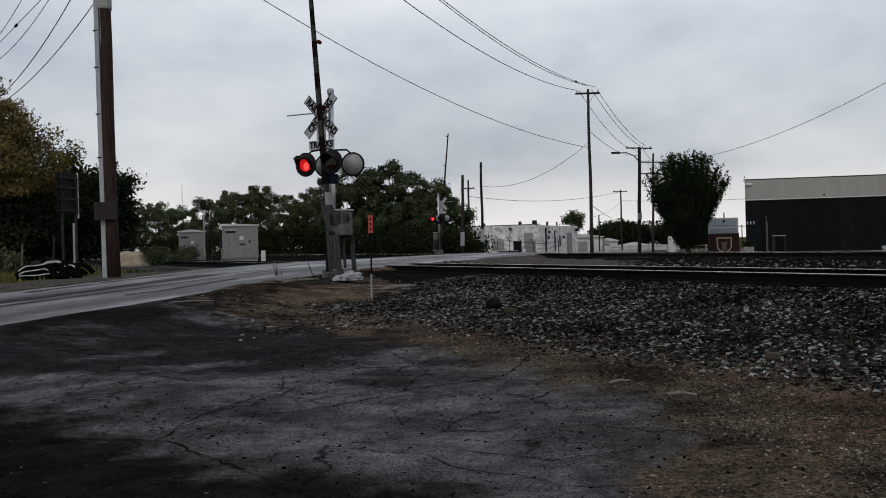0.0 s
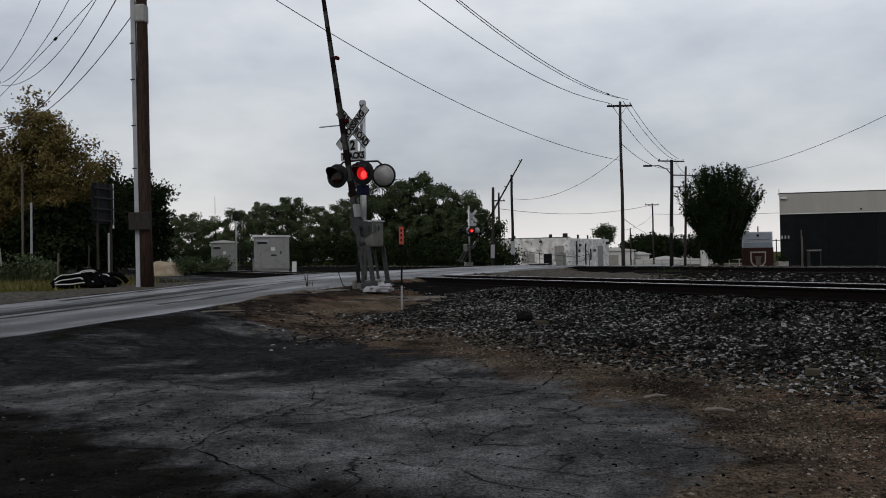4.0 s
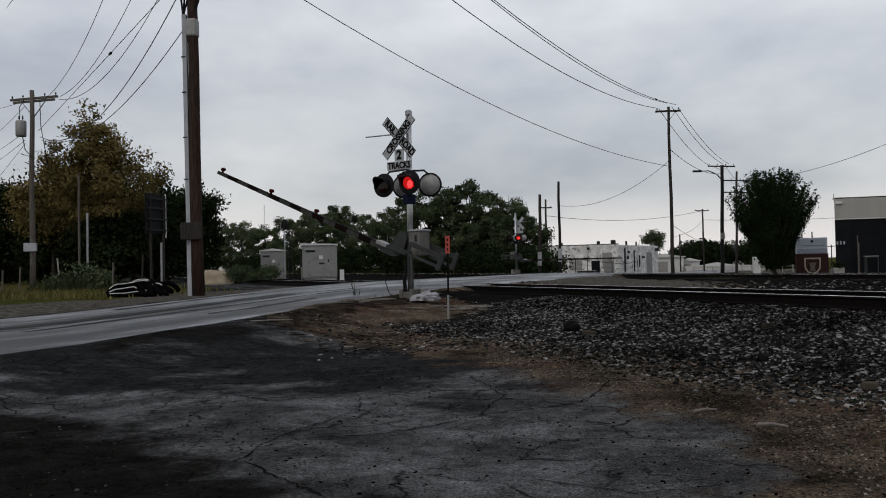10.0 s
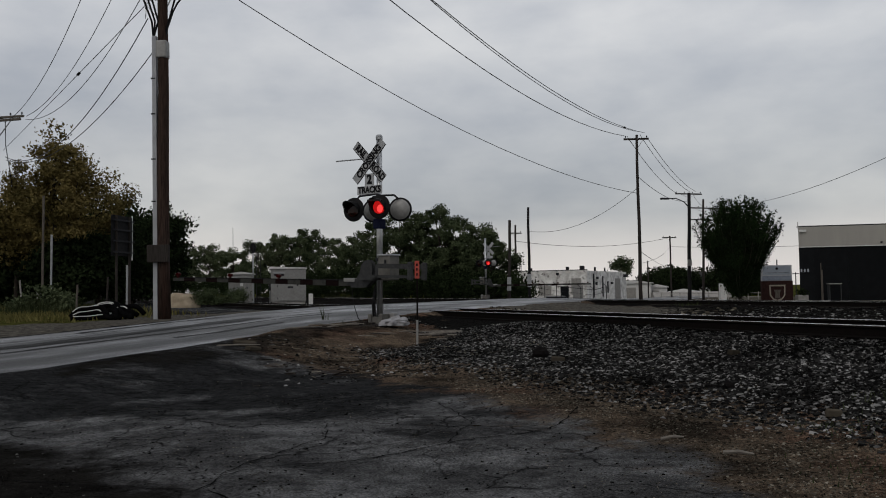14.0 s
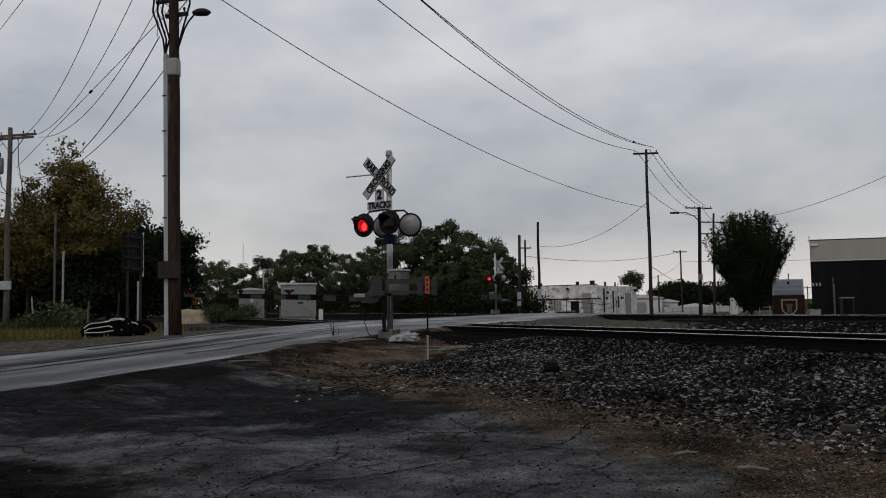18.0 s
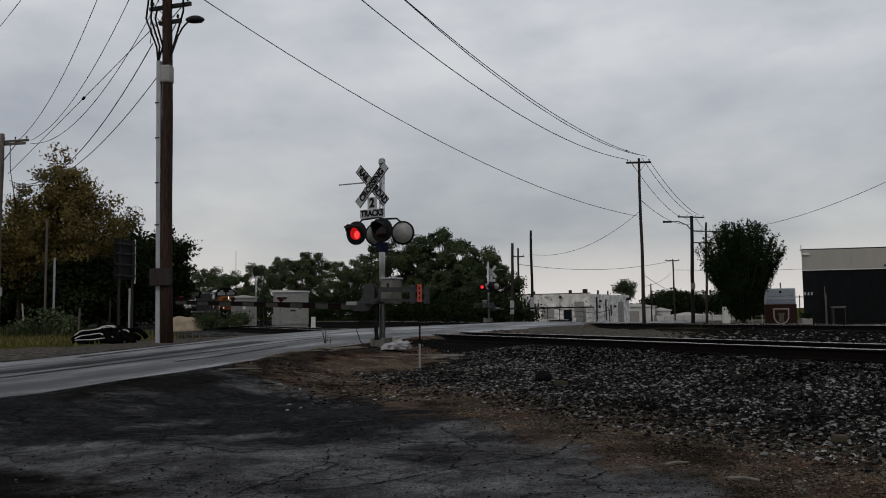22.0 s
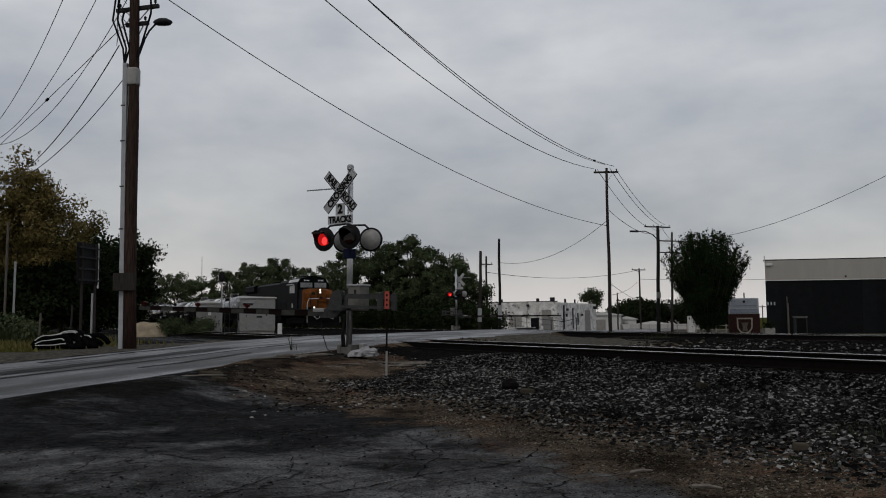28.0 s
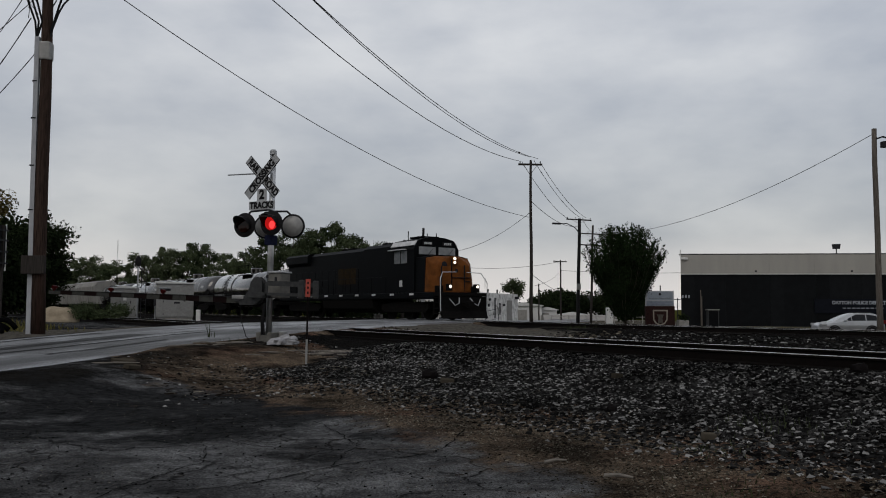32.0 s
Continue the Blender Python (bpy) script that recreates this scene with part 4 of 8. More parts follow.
def signal(m, label, arm_len, arm_turn, mast_h, front):
    th = thing("crossing_signal", label, "railroad signal", m, "crossing signals")
    part("mast", tubem((0, 0, 0.1), (0, 0, mast_h), 0.064, 0.064, 20), MASTM, th, "", True)
    cap = bmesh.new()
    lathe(cap, [(0.075, 0), (0.075, 0.08), (0.05, 0.11), (0, 0.12)], 18, Matrix.Translation((0, 0, mast_h - 0.06)))
    part("mast_cap", cap, GALV, th)
    bb = bmesh.new()
    for sx in (-1, 1):
        box(bb, (sx * 0.15 - 0.05, -0.17, -0.12), (sx * 0.15 + 0.05, 0.17, 0.40), None, 0.02)
    box(bb, (-0.105, -0.15, -0.12), (0.105, 0.15, 0.34), None, 0.02)
    part("foundation", bb, MACHINE, th, "grey cast base")
    part("junction_box", boxm((0.22, 0.05, 0.05), (0.34, 0.20, 0.42), None, 0.02), ALU, th)
    # crossbuck
    cz, cy, cx = 3.71, -0.13, -0.17
    faces_front = -1
    for i, (ang, word) in enumerate(((45, ("CROSSING",)), (-45, ("RAIL", "ROAD")))):
        bm = boxm((-0.575, -0.006, -0.108), (0.575, 0.006, 0.108), None, 0.003)
        mm = Matrix.Translation((cx, cy - 0.012 * (1 - i), cz)) @ Matrix.Rotation(radians(-ang), 4, "Y")
        bmesh.ops.transform(bm, matrix=mm, verts=bm.verts)
        bl = part("crossbuck_blade", bm, SIGNW, th, "white blade with black lettering")
        edge = bmesh.new()
        for zz in (-0.1, 0.1):
            box(edge, (-0.57, -0.0085, zz - 0.008), (0.57, -0.0065, zz + 0.008), mm)
        part("border", edge, SIGNK, bl)
        for j, w in enumerate(word):
            text("lettering", w, 0.20, mm @ Matrix.Translation((0 if i == 0 else (-0.335, 0.335)[j], -0.008, 0)) @ Matrix.Rotation(radians(90), 4, "X"), SIGNK, bl, 0.92 if i == 0 else 0.86, 0.002)
    tz = 3.19
    pb = part("track_count_plate", boxm((cx - 0.13, cy - 0.006, tz), (cx + 0.13, cy + 0.006, tz + 0.26), None, 0.003), SIGNW, th)
    text("numeral", "2", 0.27, Matrix.Translation((cx, cy - 0.008, tz + 0.125)) @ Matrix.Rotation(radians(90), 4, "X"), SIGNK, pb, 1.0, 0.002)
    pt = part("tracks_plate", boxm((cx - 0.35, cy - 0.006, tz - 0.19), (cx + 0.35, cy + 0.006, tz - 0.005), None, 0.003), SIGNW, th)
    text("lettering", "TRACKS", 0.19, Matrix.Translation((cx, cy - 0.008, tz - 0.10)) @ Matrix.Rotation(radians(90), 4, "X"), SIGNK, pt, 0.92, 0.002)
    br = bmesh.new()
    box(br, (cx - 0.02, cy + 0.008, 3.55), (0.09, cy + 0.03, 3.60))
    box(br, (cx - 0.02, cy + 0.008, 3.85), (0.09, cy + 0.03, 3.90))
    tube(br, (-1.27, 0.0, 3.83), (0.0, 0.0, 3.80), 0.016, None, 6)
    part("sign_bracket", br, GALV, th)
    # cross arm and four lamps, two each way
    arm = bmesh.new()
    pipe(arm, [(-0.517, -0.16, 2.90), (-0.45, -0.14, 2.97), (0.0, -0.12, 2.99), (0.215, -0.14, 2.93)], 0.022, 10)
    pipe(arm, [(-0.38, 0.16, 2.90), (-0.3, 0.14, 2.97), (0.0, 0.12, 2.98), (0.3, 0.14, 2.97), (0.377, 0.16, 2.90)], 0.022, 10)
    part("lamp_arm", arm, DARKST, th)
    part("terminal_box", boxm((-0.10, -0.11, 2.24), (0.10, 0.10, 2.46), None, 0.03), BLUEBOX, th, "dark blue cast terminal box")
    flash = []
    lamp_unit(th, -0.517, -0.25, 2.67, -1, flash)
    lamp_unit(th, 0.215, -0.25, 2.69, -1, flash)
    lamp_unit(th, -0.38, 0.25, 2.67, 1, flash)
    lamp_unit(th, 0.377, 0.25, 2.66, 1, flash)
    # gate machine
    mc = part("gate_machine", boxm((0.09, -0.17, 1.12), (0.42, 0.16, 1.64), None, 0.025), MACHINE, th, "grey steel machine case")
    lid = bmesh.new()
    box(lid, (0.07, -0.19, 1.642), (0.44, 0.18, 1.68), None, 0.012)
    part("case_lid", lid, GALV, mc)
    part("hasp", boxm((0.28, -0.19, 1.42), (0.33, -0.172, 1.56), None, 0.005), DARKST, mc)
    for zz in (1.15, 1.54):
        cl = bmesh.new()
        lathe(cl, [(0.088, 0), (0.088, 0.07)], 16, Matrix.Translation((0, 0, zz)))
        box(cl, (0.0, -0.09, zz), (0.14, 0.09, zz + 0.07))
        part("mast_clamp", cl, DARKST, mc)
    cab = bmesh.new()
    pipe(cab, [(-0.05, -0.10, 1.0), (-0.10, -0.12, 0.6), (-0.09, -0.1, 0.25)], 0.022, 8)
    pipe(cab, [(-0.02, -0.11, 1.0), (-0.05, -0.13, 0.7), (-0.03, -0.1, 0.25)], 0.02, 8)
    pipe(cab, [(-0.12, -0.1, 0.30), (-0.30, -0.12, 0.16), (-0.52, -0.12, 0.30), (-0.66, -0.12, 0.62), (-0.70, -0.12, 1.0)], 0.009, 6)
    part("cable", cab, CABLE, th)
    # the arm: a part that turns about the pivot
    arm_ob = new("gate_arm")
    arm_ob.parent = th
    piv = Matrix.Translation((0.128, -0.112, 1.175)) @ Matrix.Rotation(radians(arm_turn), 4, "Z")
    off = -0.12
    bk = bmesh.new()
    outline = [(0.16, 0.12), (0.17, -0.08), (0.28, off - 0.06), (0.40, off - 0.10), (0.70, off - 0.10), (0.70, off + 0.08), (0.56, off + 0.10), (0.48, off + 0.22), (0.44, 0.27), (0.37, 0.36), (0.27, 0.385), (0.18, 0.32)]
    prism(bk, outline, -0.06, -0.03)
    prism(bk, outline, 0.07, 0.10)
    for sy in (-0.235, 0.235):
        box(bk, (-0.06, sy - 0.015, -0.06), (0.40, sy + 0.015, 0.06), None, 0.01)
    box(bk, (0.33, -0.235, -0.05), (0.40, 0.235, 0.05), None, 0.01)
    tube(bk, (0, -0.26, 0), (0, 0.26, 0), 0.05, None, 16)
    box(bk, (0.58, -0.1, off - 0.04), (0.82, 0.1, off + 0.04), None, 0.01)
    part("arm_bracket", bk, CASTD, arm_ob, "grey cast arm bracket")
    cw = bmesh.new()
    for sy in (-0.30, 0.33):
        box(cw, (-0.92, sy - 0.012, 0.0), (0.06, sy + 0.012, 0.06))
        box(cw, (-0.92, sy - 0.016, 0.20), (-0.10, sy + 0.016, 0.30))
        box(cw, (-0.12, sy - 0.012, 0.0), (-0.06, sy + 0.012, 0.28))
        box(cw, (-0.95, sy - 0.04, -0.04), (-0.84, sy + 0.04, 0.34), None, 0.02)
    tube(cw, (0, -0.31, 0.03), (0, 0.34, 0.03), 0.03, None, 10)
    part("counterweight", cw, CASTD, arm_ob, "dark counterweight plates on two bars")
    n_str = 15
    x0 = 0.72
    seg = (arm_len - x0) / n_str
    for k in range(n_str):
        a, b = x0 + k * seg, x0 + (k + 1) * seg
        ha, hb = 0.075 - 0.035 * k / n_str, 0.075 - 0.035 * (k + 1) / n_str
        s = bmesh.new()
        pts = [(a, -0.02, off - ha), (b, -0.02, off - hb), (b, -0.02, off + hb), (a, -0.02, off + ha)]
        va = [s.verts.new(p) for p in pts]
        vb = [s.verts.new((p[0], 0.02, p[2])) for p in pts]
        s.faces.new(va), s.faces.new(vb[::-1])
        for i in range(4):
            s.faces.new((va[i], vb[i], vb[(i + 1) % 4], va[(i + 1) % 4]))
        part("arm_stripe", s, (ARMW, REDP)[k % 2], arm_ob)
    for fr in (0.46, 0.70, 0.975):
        lx = arm_len * fr
        g = bmesh.new()
        lathe(g, [(0, -0.05), (0.04, -0.05), (0.046, 0), (0.04, 0.05), (0, 0.055)], 12, Matrix.Translation((lx, 0, off + 0.12)) @ Matrix.Rotation(radians(90), 4, "X"))
        box(g, (lx - 0.02, -0.02, off + 0.03), (lx + 0.02, 0.02, off + 0.1))
        part("arm_lamp", g, ARM_LED, arm_ob, "small glowing red arm lamp")
    wire = bmesh.new()
    pipe(wire, [(0.6, 0.03, off + 0.06), (arm_len * 0.97, 0.03, off + 0.05)], 0.008, 5)
    part("arm_wire", wire, CABLE, arm_ob)
    part("breakaway_clamp", boxm((0.60, -0.115, off + 0.02), (0.88, 0.115, off + 0.10), None, 0.015), ALU, arm_ob, "pale shear-bolt clamp")
    return th, arm_ob, piv, flash


NEAR_SIG = signal(pose(-2.385, 18.4, 0.23, 0, 0.6, -32.8), "silver crossing signal with white crossbuck, red flashers and gate arm", 5.9, 189.5, 4.25, True)
FAR_SIG = signal(pose(-0.25, 61.0, 0.30, 0, 0, 147.2), "far crossing signal seen from behind with its own gate arm", 7.6, 195, 4.4, False)


def marker_post():
    x, y = -1.32, 15.4
    z = float(ground_z(x, y))
    th = thing("marker_post", "thin dark post with a narrow faded orange marker plate", "sign post", pose(x, y, z - 0.1, 0, 0.7, -8))
    part("post", boxm((-0.014, -0.012, 0), (0.014, 0.012, 1.38), None, 0.004), RUST, th)
    part("lower_post", boxm((-0.017, -0.016, 0.0), (0.017, 0.014, 0.55), None, 0.004), ALU, th, "bare steel lower post")
    pl = part("plate", boxm((-0.043, -0.02, 1.30), (0.043, -0.013, 1.62), None, 0.004), ORANGE, th, "faded orange plate")
    for zz in (1.375, 1.465, 1.55):
        part("mark", boxm((-0.014, -0.0235, zz - 0.022), (0.014, -0.0205, zz + 0.022)), SIGNK, pl)


marker_post()


# ---- poles and wires ----
def insulator(bm, p, h=0.16, r=0.05):
    lathe(bm, [(0.012, 0), (0.02, h * 0.3), (r, h * 0.45), (r * 0.6, h * 0.6), (r * 0.9, h * 0.75), (r * 0.4, h), (0, h)], 10, Matrix.Translation(p))


def pole(name, label, x, y, z, h, r0, r1, material, lean=(0, 0), category="utility pole"):
    th = thing(name, label, category, Matrix.Translation((x, y, z)) @ Matrix.Rotation(radians(lean[0]), 4, "Y") @ Matrix.Rotation(radians(lean[1]), 4, "X"), "utility poles")
    k = 7
    pts = [(0.02 * math.sin(i * 1.7 + x), 0.02 * math.cos(i * 1.3 + y), -0.4 + (h + 0.4) * i / (k - 1)) for i in range(k)]
    part("pole_shaft", pipe(bmesh.new(), pts, [r0 + (r1 - r0) * i / (k - 1) for i in range(k)], 16), material, th, "", True)
    return th


def crossarm(th, z, length, turn, n_ins, drop=0.0, brace=0.7, mat_=None):
    m = Matrix.Rotation(radians(turn), 4, "Z")
    bm = boxm((-length / 2, 0.10, z - 0.06), (length / 2, 0.20, z + 0.06), m, 0.008)
    arm = part("crossarm", bm, mat_ or WOODD, th)
    b = bmesh.new()
    for s in (-1, 1):
        pipe(b, [m @ Vector((s * length * 0.28, 0.15, z - 0.05)), m @ Vector((0, 0.14, z - brace))], 0.018, 6)
    part("brace", b, GALV, th)
    for i in range(n_ins):
        x = -length / 2 + 0.12 + (length - 0.24) * i / max(1, n_ins - 1)
        g = bmesh.new()
        insulator(g, m @ Vector((x, 0.15, z + 0.06)))
        part("insulator", g, DARKST, th)
    return arm


def wire(p0, p1, sag, r=0.016, label="thin black overhead wire between poles"):
    p0, p1 = Vector(p0), Vector(p1)
    pts = [p0.lerp(p1, i / 22) - Vector((0, 0, 4 * sag * (i / 22) * (1 - i / 22))) for i in range(23)]
    ob = part("overhead_wire", pipe(bmesh.new(), pts, r * 0.9, 6), WIRE, None)
    return tagged(ob, label, "wire", "overhead wires")


def splice(w, f):
    """A dark sleeve clamped on a wire, f along it."""
    pts = [Vector(v.co) for v in w.data.vertices]
    k = min(20, int(f * 22))
    a, b = (sum(pts[6 * i:6 * i + 6], Vector()) / 6 for i in (k, k + 1))
    c, d = a.lerp(b, f * 22 - k), (b - a).normalized()
    part("splice_sleeve", pipe(bmesh.new(), [c - d * 0.16, c - d * 0.12, c + d * 0.12, c + d * 0.16], [0.02, 0.05, 0.05, 0.02], 8), CABLE, w, "dark splice sleeve")


def build_poles():
    # the tall pole beside the road
    L = pole("utility_pole", "tall dark wooden utility pole with grey cable conduit and street light", -9.91, 25.5, 0.34, 14.4, 0.195, 0.13, WOOD, (-0.35, 0))
    cb = bmesh.new()
    box(cb, (-0.30, -0.12, -0.3), (-0.165, 0.02, 8.75), None, 0.012)
    cd = part("conduit", cb, CONDUIT, L, "grey plastic cable guard")
    for zz in (1.9, 3.6, 4.9, 6.3, 7.4):
        part("conduit_joint", boxm((-0.335, -0.125, zz), (-0.195, 0.03, zz + 0.04)), DARKST, cd)
    part("pole_band", boxm((-0.16, -0.175, 8.05), (0.165, 0.165, 8.6), None, 0.05), ALU, L, "grey sheet band")
    part("equipment_box", boxm((-0.42, -0.30, 1.75), (0.24, -0.14, 2.28), None, 0.02), WOODD, L, "dark weathered equipment box")
    cg = bmesh.new()
    for k, (x1, z1) in enumerate(((-0.55, 11.0), (-0.42, 11.3), (-0.3, 10.4), (0.5, 11.2))):
        pipe(cg, [(-0.27, -0.05, 8.7), (-0.30 + 0.1 * k, -0.1, 9.2), (x1 * 1.15, -0.1, 10.1), (x1, -0.05, z1)] if k < 3 else [(0.15, -0.1, 8.9), (0.35, -0.1, 9.6), (0.55, -0.1, 10.3), (0.5, 0, 11.0)], 0.03, 6)
    for k in range(5):
        pipe(cg, [(-0.2, -0.15, 9.4 + 0.3 * k), (-0.42, -0.2, 9.7 + 0.3 * k), (-0.5, -0.1, 9.3 + 0.3 * k)], 0.012, 5)
    part("riser_cable", cg, CABLE, L)
    for zz, ln, tn in ((10.55, 1.5, -14), (10.05, 0.8, -14), (13.5, 2.4, 62), (14.1, 2.4, 62)):
        crossarm(L, zz, ln, tn, 3, 0, 0.45, DARKST)
    ar = bmesh.new()
    pipe(ar, [(0.12, -0.05, 8.75), (0.25, -0.06, 9.3), (0.5, -0.08, 9.75), (0.72, -0.1, 9.98)], 0.028, 8)
    pipe(ar, [(0.16, -0.02, 8.95), (0.36, -0.04, 9.5)], 0.015, 6)
    sl = part("street_light_arm", ar, DARKST, L)
    hd = bmesh.new()
    lathe(hd, [(0, 0.10), (0.10, 0.08), (0.17, 0.02), (0.19, -0.03), (0.15, -0.10), (0, -0.13)], 16, Matrix.Translation((0.92, -0.1, 10.03)) @ Matrix.Diagonal((1.6, 0.9, 1, 1)))
    part("street_light_head", hd, DARKST, sl, "dark cobra street light head", True)

    # transformer pole at the tree
    T = pole("utility_pole", "grey wooden pole with crossarm and transformer can", -25.8, 43, 0.45, 10.5, 0.16, 0.11, WOODG, (0.5, 0))
    crossarm(T, 10.1, 3.1, -12, 5, 0, 1.0, WOODG)
    crossarm(T, 9.95, 2.7, -12, 0, 0, 0.9, WOODG)
    tr = bmesh.new()
    lathe(tr, [(0, -0.42), (0.24, -0.42), (0.27, -0.36), (0.27, 0.36), (0.24, 0.42), (0, 0.46)], 18, Matrix.Translation((-0.55, -0.1, 8.45)))
    tc = part("transformer", tr, ALU, T, "pale grey transformer can", True)
    tb = bmesh.new()
    for s in (-0.1, 0.1):
        insulator(tb, (-0.55 + s, -0.1, 8.85), 0.3, 0.05)
    part("bushing", tb, DARKST, tc)
    tw = bmesh.new()
    pipe(tw, [(-0.6, -0.1, 9.1), (-0.7, 0, 9.6), (-0.5, 0.1, 10.0)], 0.02, 5)
    pipe(tw, [(-0.4, -0.2, 8.0), (-0.2, -0.3, 7.3), (0.1, -0.2, 6.9), (-0.5, -0.2, 7.1)], 0.025, 5)
    pipe(tw, [(0.4, 0.1, 9.9), (0.5, 0, 8.6), (0.9, 0, 6.4)], 0.02, 5)
    part("riser_cable", tw, CABLE, T)
    part("equipment_box", boxm((-0.35, -0.26, 1.9), (0.35, -0.12, 2.35), None, 0.02), CONDUIT, T, "pale grey box")

    # poles along the far road
    P = pole("utility_pole", "thin dark pole with a short crossarm past the tracks", 9.66, 55, -0.1, 11.0, 0.125, 0.08, WOODD, (-0.1, 0))
    crossarm(P, 10.75, 1.6, 0, 3, 0, 0.7)
    Q = pole("utility_pole", "dark pole with crossarm and street light arm", 18.95, 82, -0.5, 10.5, 0.19, 0.15, BLACKP, (1.4, 0))
    crossarm(Q, 10.4, 2.6, 8, 4, 0, 0.4)
    sa = bmesh.new()
    pipe(sa, [(0, -0.15, 9.0), (-0.5, -0.15, 9.6), (-1.3, -0.15, 9.95), (-2.0, -0.15, 9.9)], 0.05, 6)
    box(sa, (-2.75, -0.28, 9.82), (-1.9, -0.02, 10.0), None, 0.05)
    part("street_light_arm", sa, DARKST, Q)
    part("equipment_box", boxm((-0.22, -0.33, 3.5), (0.18, -0.18, 4.1), None, 0.02), ALU, Q)
    S = pole("utility_pole", "distant pole with two crossarms", 21.75, 88, -0.55, 10.5, 0.14, 0.1, WOODD, (1.5, 0))
    crossarm(S, 9.6, 3.0, 10, 4, 0, 0.4)
    crossarm(S, 8.4, 3.0, 10, 4, 0, 0.4)
    B1 = pole("bare_pole", "bare dark pole without arms", 3.05, 65, 0.2, 7.1, 0.115, 0.09, BLACKP, (0, 0))
    B2 = pole("bare_pole", "short bare grey pole beside the crossing signal", 1.43, 63, 0.25, 5.95, 0.125, 0.10, WOODD, (1.6, 0))
    for bp, zz in ((B1, 1.0), (B2, 0.7)):
        part("equipment_box", boxm((-0.16, -0.26, zz), (0.14, -0.12, zz + 1.0), None, 0.02), GALV, bp, "pale steel box near the foot")
    R = pole("utility_pole", "tall grey pole in front of the police building", 27.2, 45, -0.3, 11.5, 0.17, 0.13, WOODG, (0, 0))
    rb = bmesh.new()
    pipe(rb, [(0, -0.2, 10.9), (0.3, -0.3, 11.0), (0.7, -0.3, 10.9)], 0.05, 6)
    box(rb, (0.25, -0.4, 10.4), (0.75, -0.1, 10.75), None, 0.04)
    part("pole_bracket", rb, DARKST, R)
    V = pole("utility_pole", "far small pole with short crossarm", 25.3, 120, -0.8, 8.9, 0.13, 0.1, WOODD, (0, 0))
    crossarm(V, 8.7, 2.2, 20, 2, 0, 0.3)
    pole("bare_pole", "far thin dark wooden post", 20.3, 110, -0.8, 5.2, 0.1, 0.08, WOODD, (0, 0))
    W2 = pole("utility_pole", "far thin pole behind the trees with short crossarm", 3.0, 95, 0, 8.2, 0.12, 0.1, WOODD, (0, 0))
    crossarm(W2, 7.3, 1.6, 20, 2, 0, 0.3)

    # wires
    top = (-9.98, 25.5)
    wire((-25.29, 43.0, 10.27), (-10.15, 25.0, 16.2), 1.89)
    wire((-24.12, 43.0, 10.56), (-9.68, 25.4, 14.49), 1.48)
    splice(wire((-25.36, 43.0, 8.78), (-10.15, 25.5, 10.45), 0.02, 0.015), 0.62)
    wire((-24.17, 43.0, 10.4), (-9.42, 25.4, 12.58), 1.68)
    wire((-25.25, 43.00, 8.44), (-10.39, 25.40, 9.64), 1.64, 0.02)
    wire((-25.18, 43.00, 8.26), (-10.13, 25.40, 8.72), 1.27, 0.017)
    splice(wire((-28.38, 45.0, 17.32), (-7.57, 16.0, 10.96), 0.2), 0.14)
    splice(wire((-28.32, 45.0, 16.1), (-7.31, 16.6, 10.57), 0.05), 0.12)
    for z0, far_end in ((10.40, (-59.39, 91.00, 19.93)), (10.11, (-59.43, 91.00, 16.66)), (8.76, (-59.46, 91.00, 14.79)), (8.31, (-59.48, 91.00, 13.59)), (8.14, (-59.51, 91.00, 11.22))):
        wire((-26.1, 43, z0), far_end, 0.1, 0.016)
    wire((9.65, 55, 7.1), (top[0] + 0.08, 25.5, 11.79), 1.27, 0.017, "thin service cable sagging across the road")
    wire((8.86, 55, 10.85), (-12.43, 8, 15.61), 2.60, 0.02)
    splice(wire((10.15, 55, 11.01), (-9.86, 9, 13.97), 2.12, 0.018), 0.10)
    splice(wire((9.58, 55, 11.13), (-11.13, 9, 15.99), 2.51, 0.018), 0.74)
    for dx, z0, z1 in ((-0.6, 10.8, 9.9), (0.2, 10.9, 10.1), (0.6, 10.8, 10.1)):
        wire((9.66 + dx, 55, z0), (19.0 + dx * 1.4, 82, z1), 0.5, 0.022)
    wire((9.66, 55, 8.2), (19.0, 82, 9.2), 0.5, 0.02)
    wire((19.5, 82, 9.9), (21.9, 88, 9.2), 0.1, 0.022)
    wire((27.3, 45, 11.0), (21.8, 88, 9.0), 1.6, 0.02)
    wire((3.0, 95, 6.4), (25.3, 120, 7.9), 0.9, 0.03)
    wire((2.9, 65, 5.5), (9.66, 55, 7.5), 1.0, 0.016)
    wire((25.3, 120, 6.6), (60, 126, 7.4), 0.5, 0.03)
    wire((9.66, 55, 3.4), (25.3, 120, 3.6), 0.2, 0.02)
    wire((9.66, 55, 2.6), (25.3, 120, 6.6), 0.4, 0.015)


build_poles()


# ---- trees ----
BARK = mat("rough_bark", (0.05, 0.042, 0.035), (0.025, 0.02, 0.018), 8, 0.95, 0, 0.6, 30, stretch=(3, 3, 0.6))
LEAF_GOLD = leaf_mat("turning_olive_gold_leaves", (0.175, 0.135, 0.052), (0.066, 0.056, 0.022), 0.28)
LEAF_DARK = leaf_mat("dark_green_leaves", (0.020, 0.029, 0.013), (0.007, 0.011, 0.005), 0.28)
# Shade in crown gaps and pale lit tips are put into this ramp.
LEAF_MID = leaf_mat("gap_shaded_mid_green_leaves", (0.084, 0.105, 0.054), (0.012, 0.019, 0.0095), 0.22)
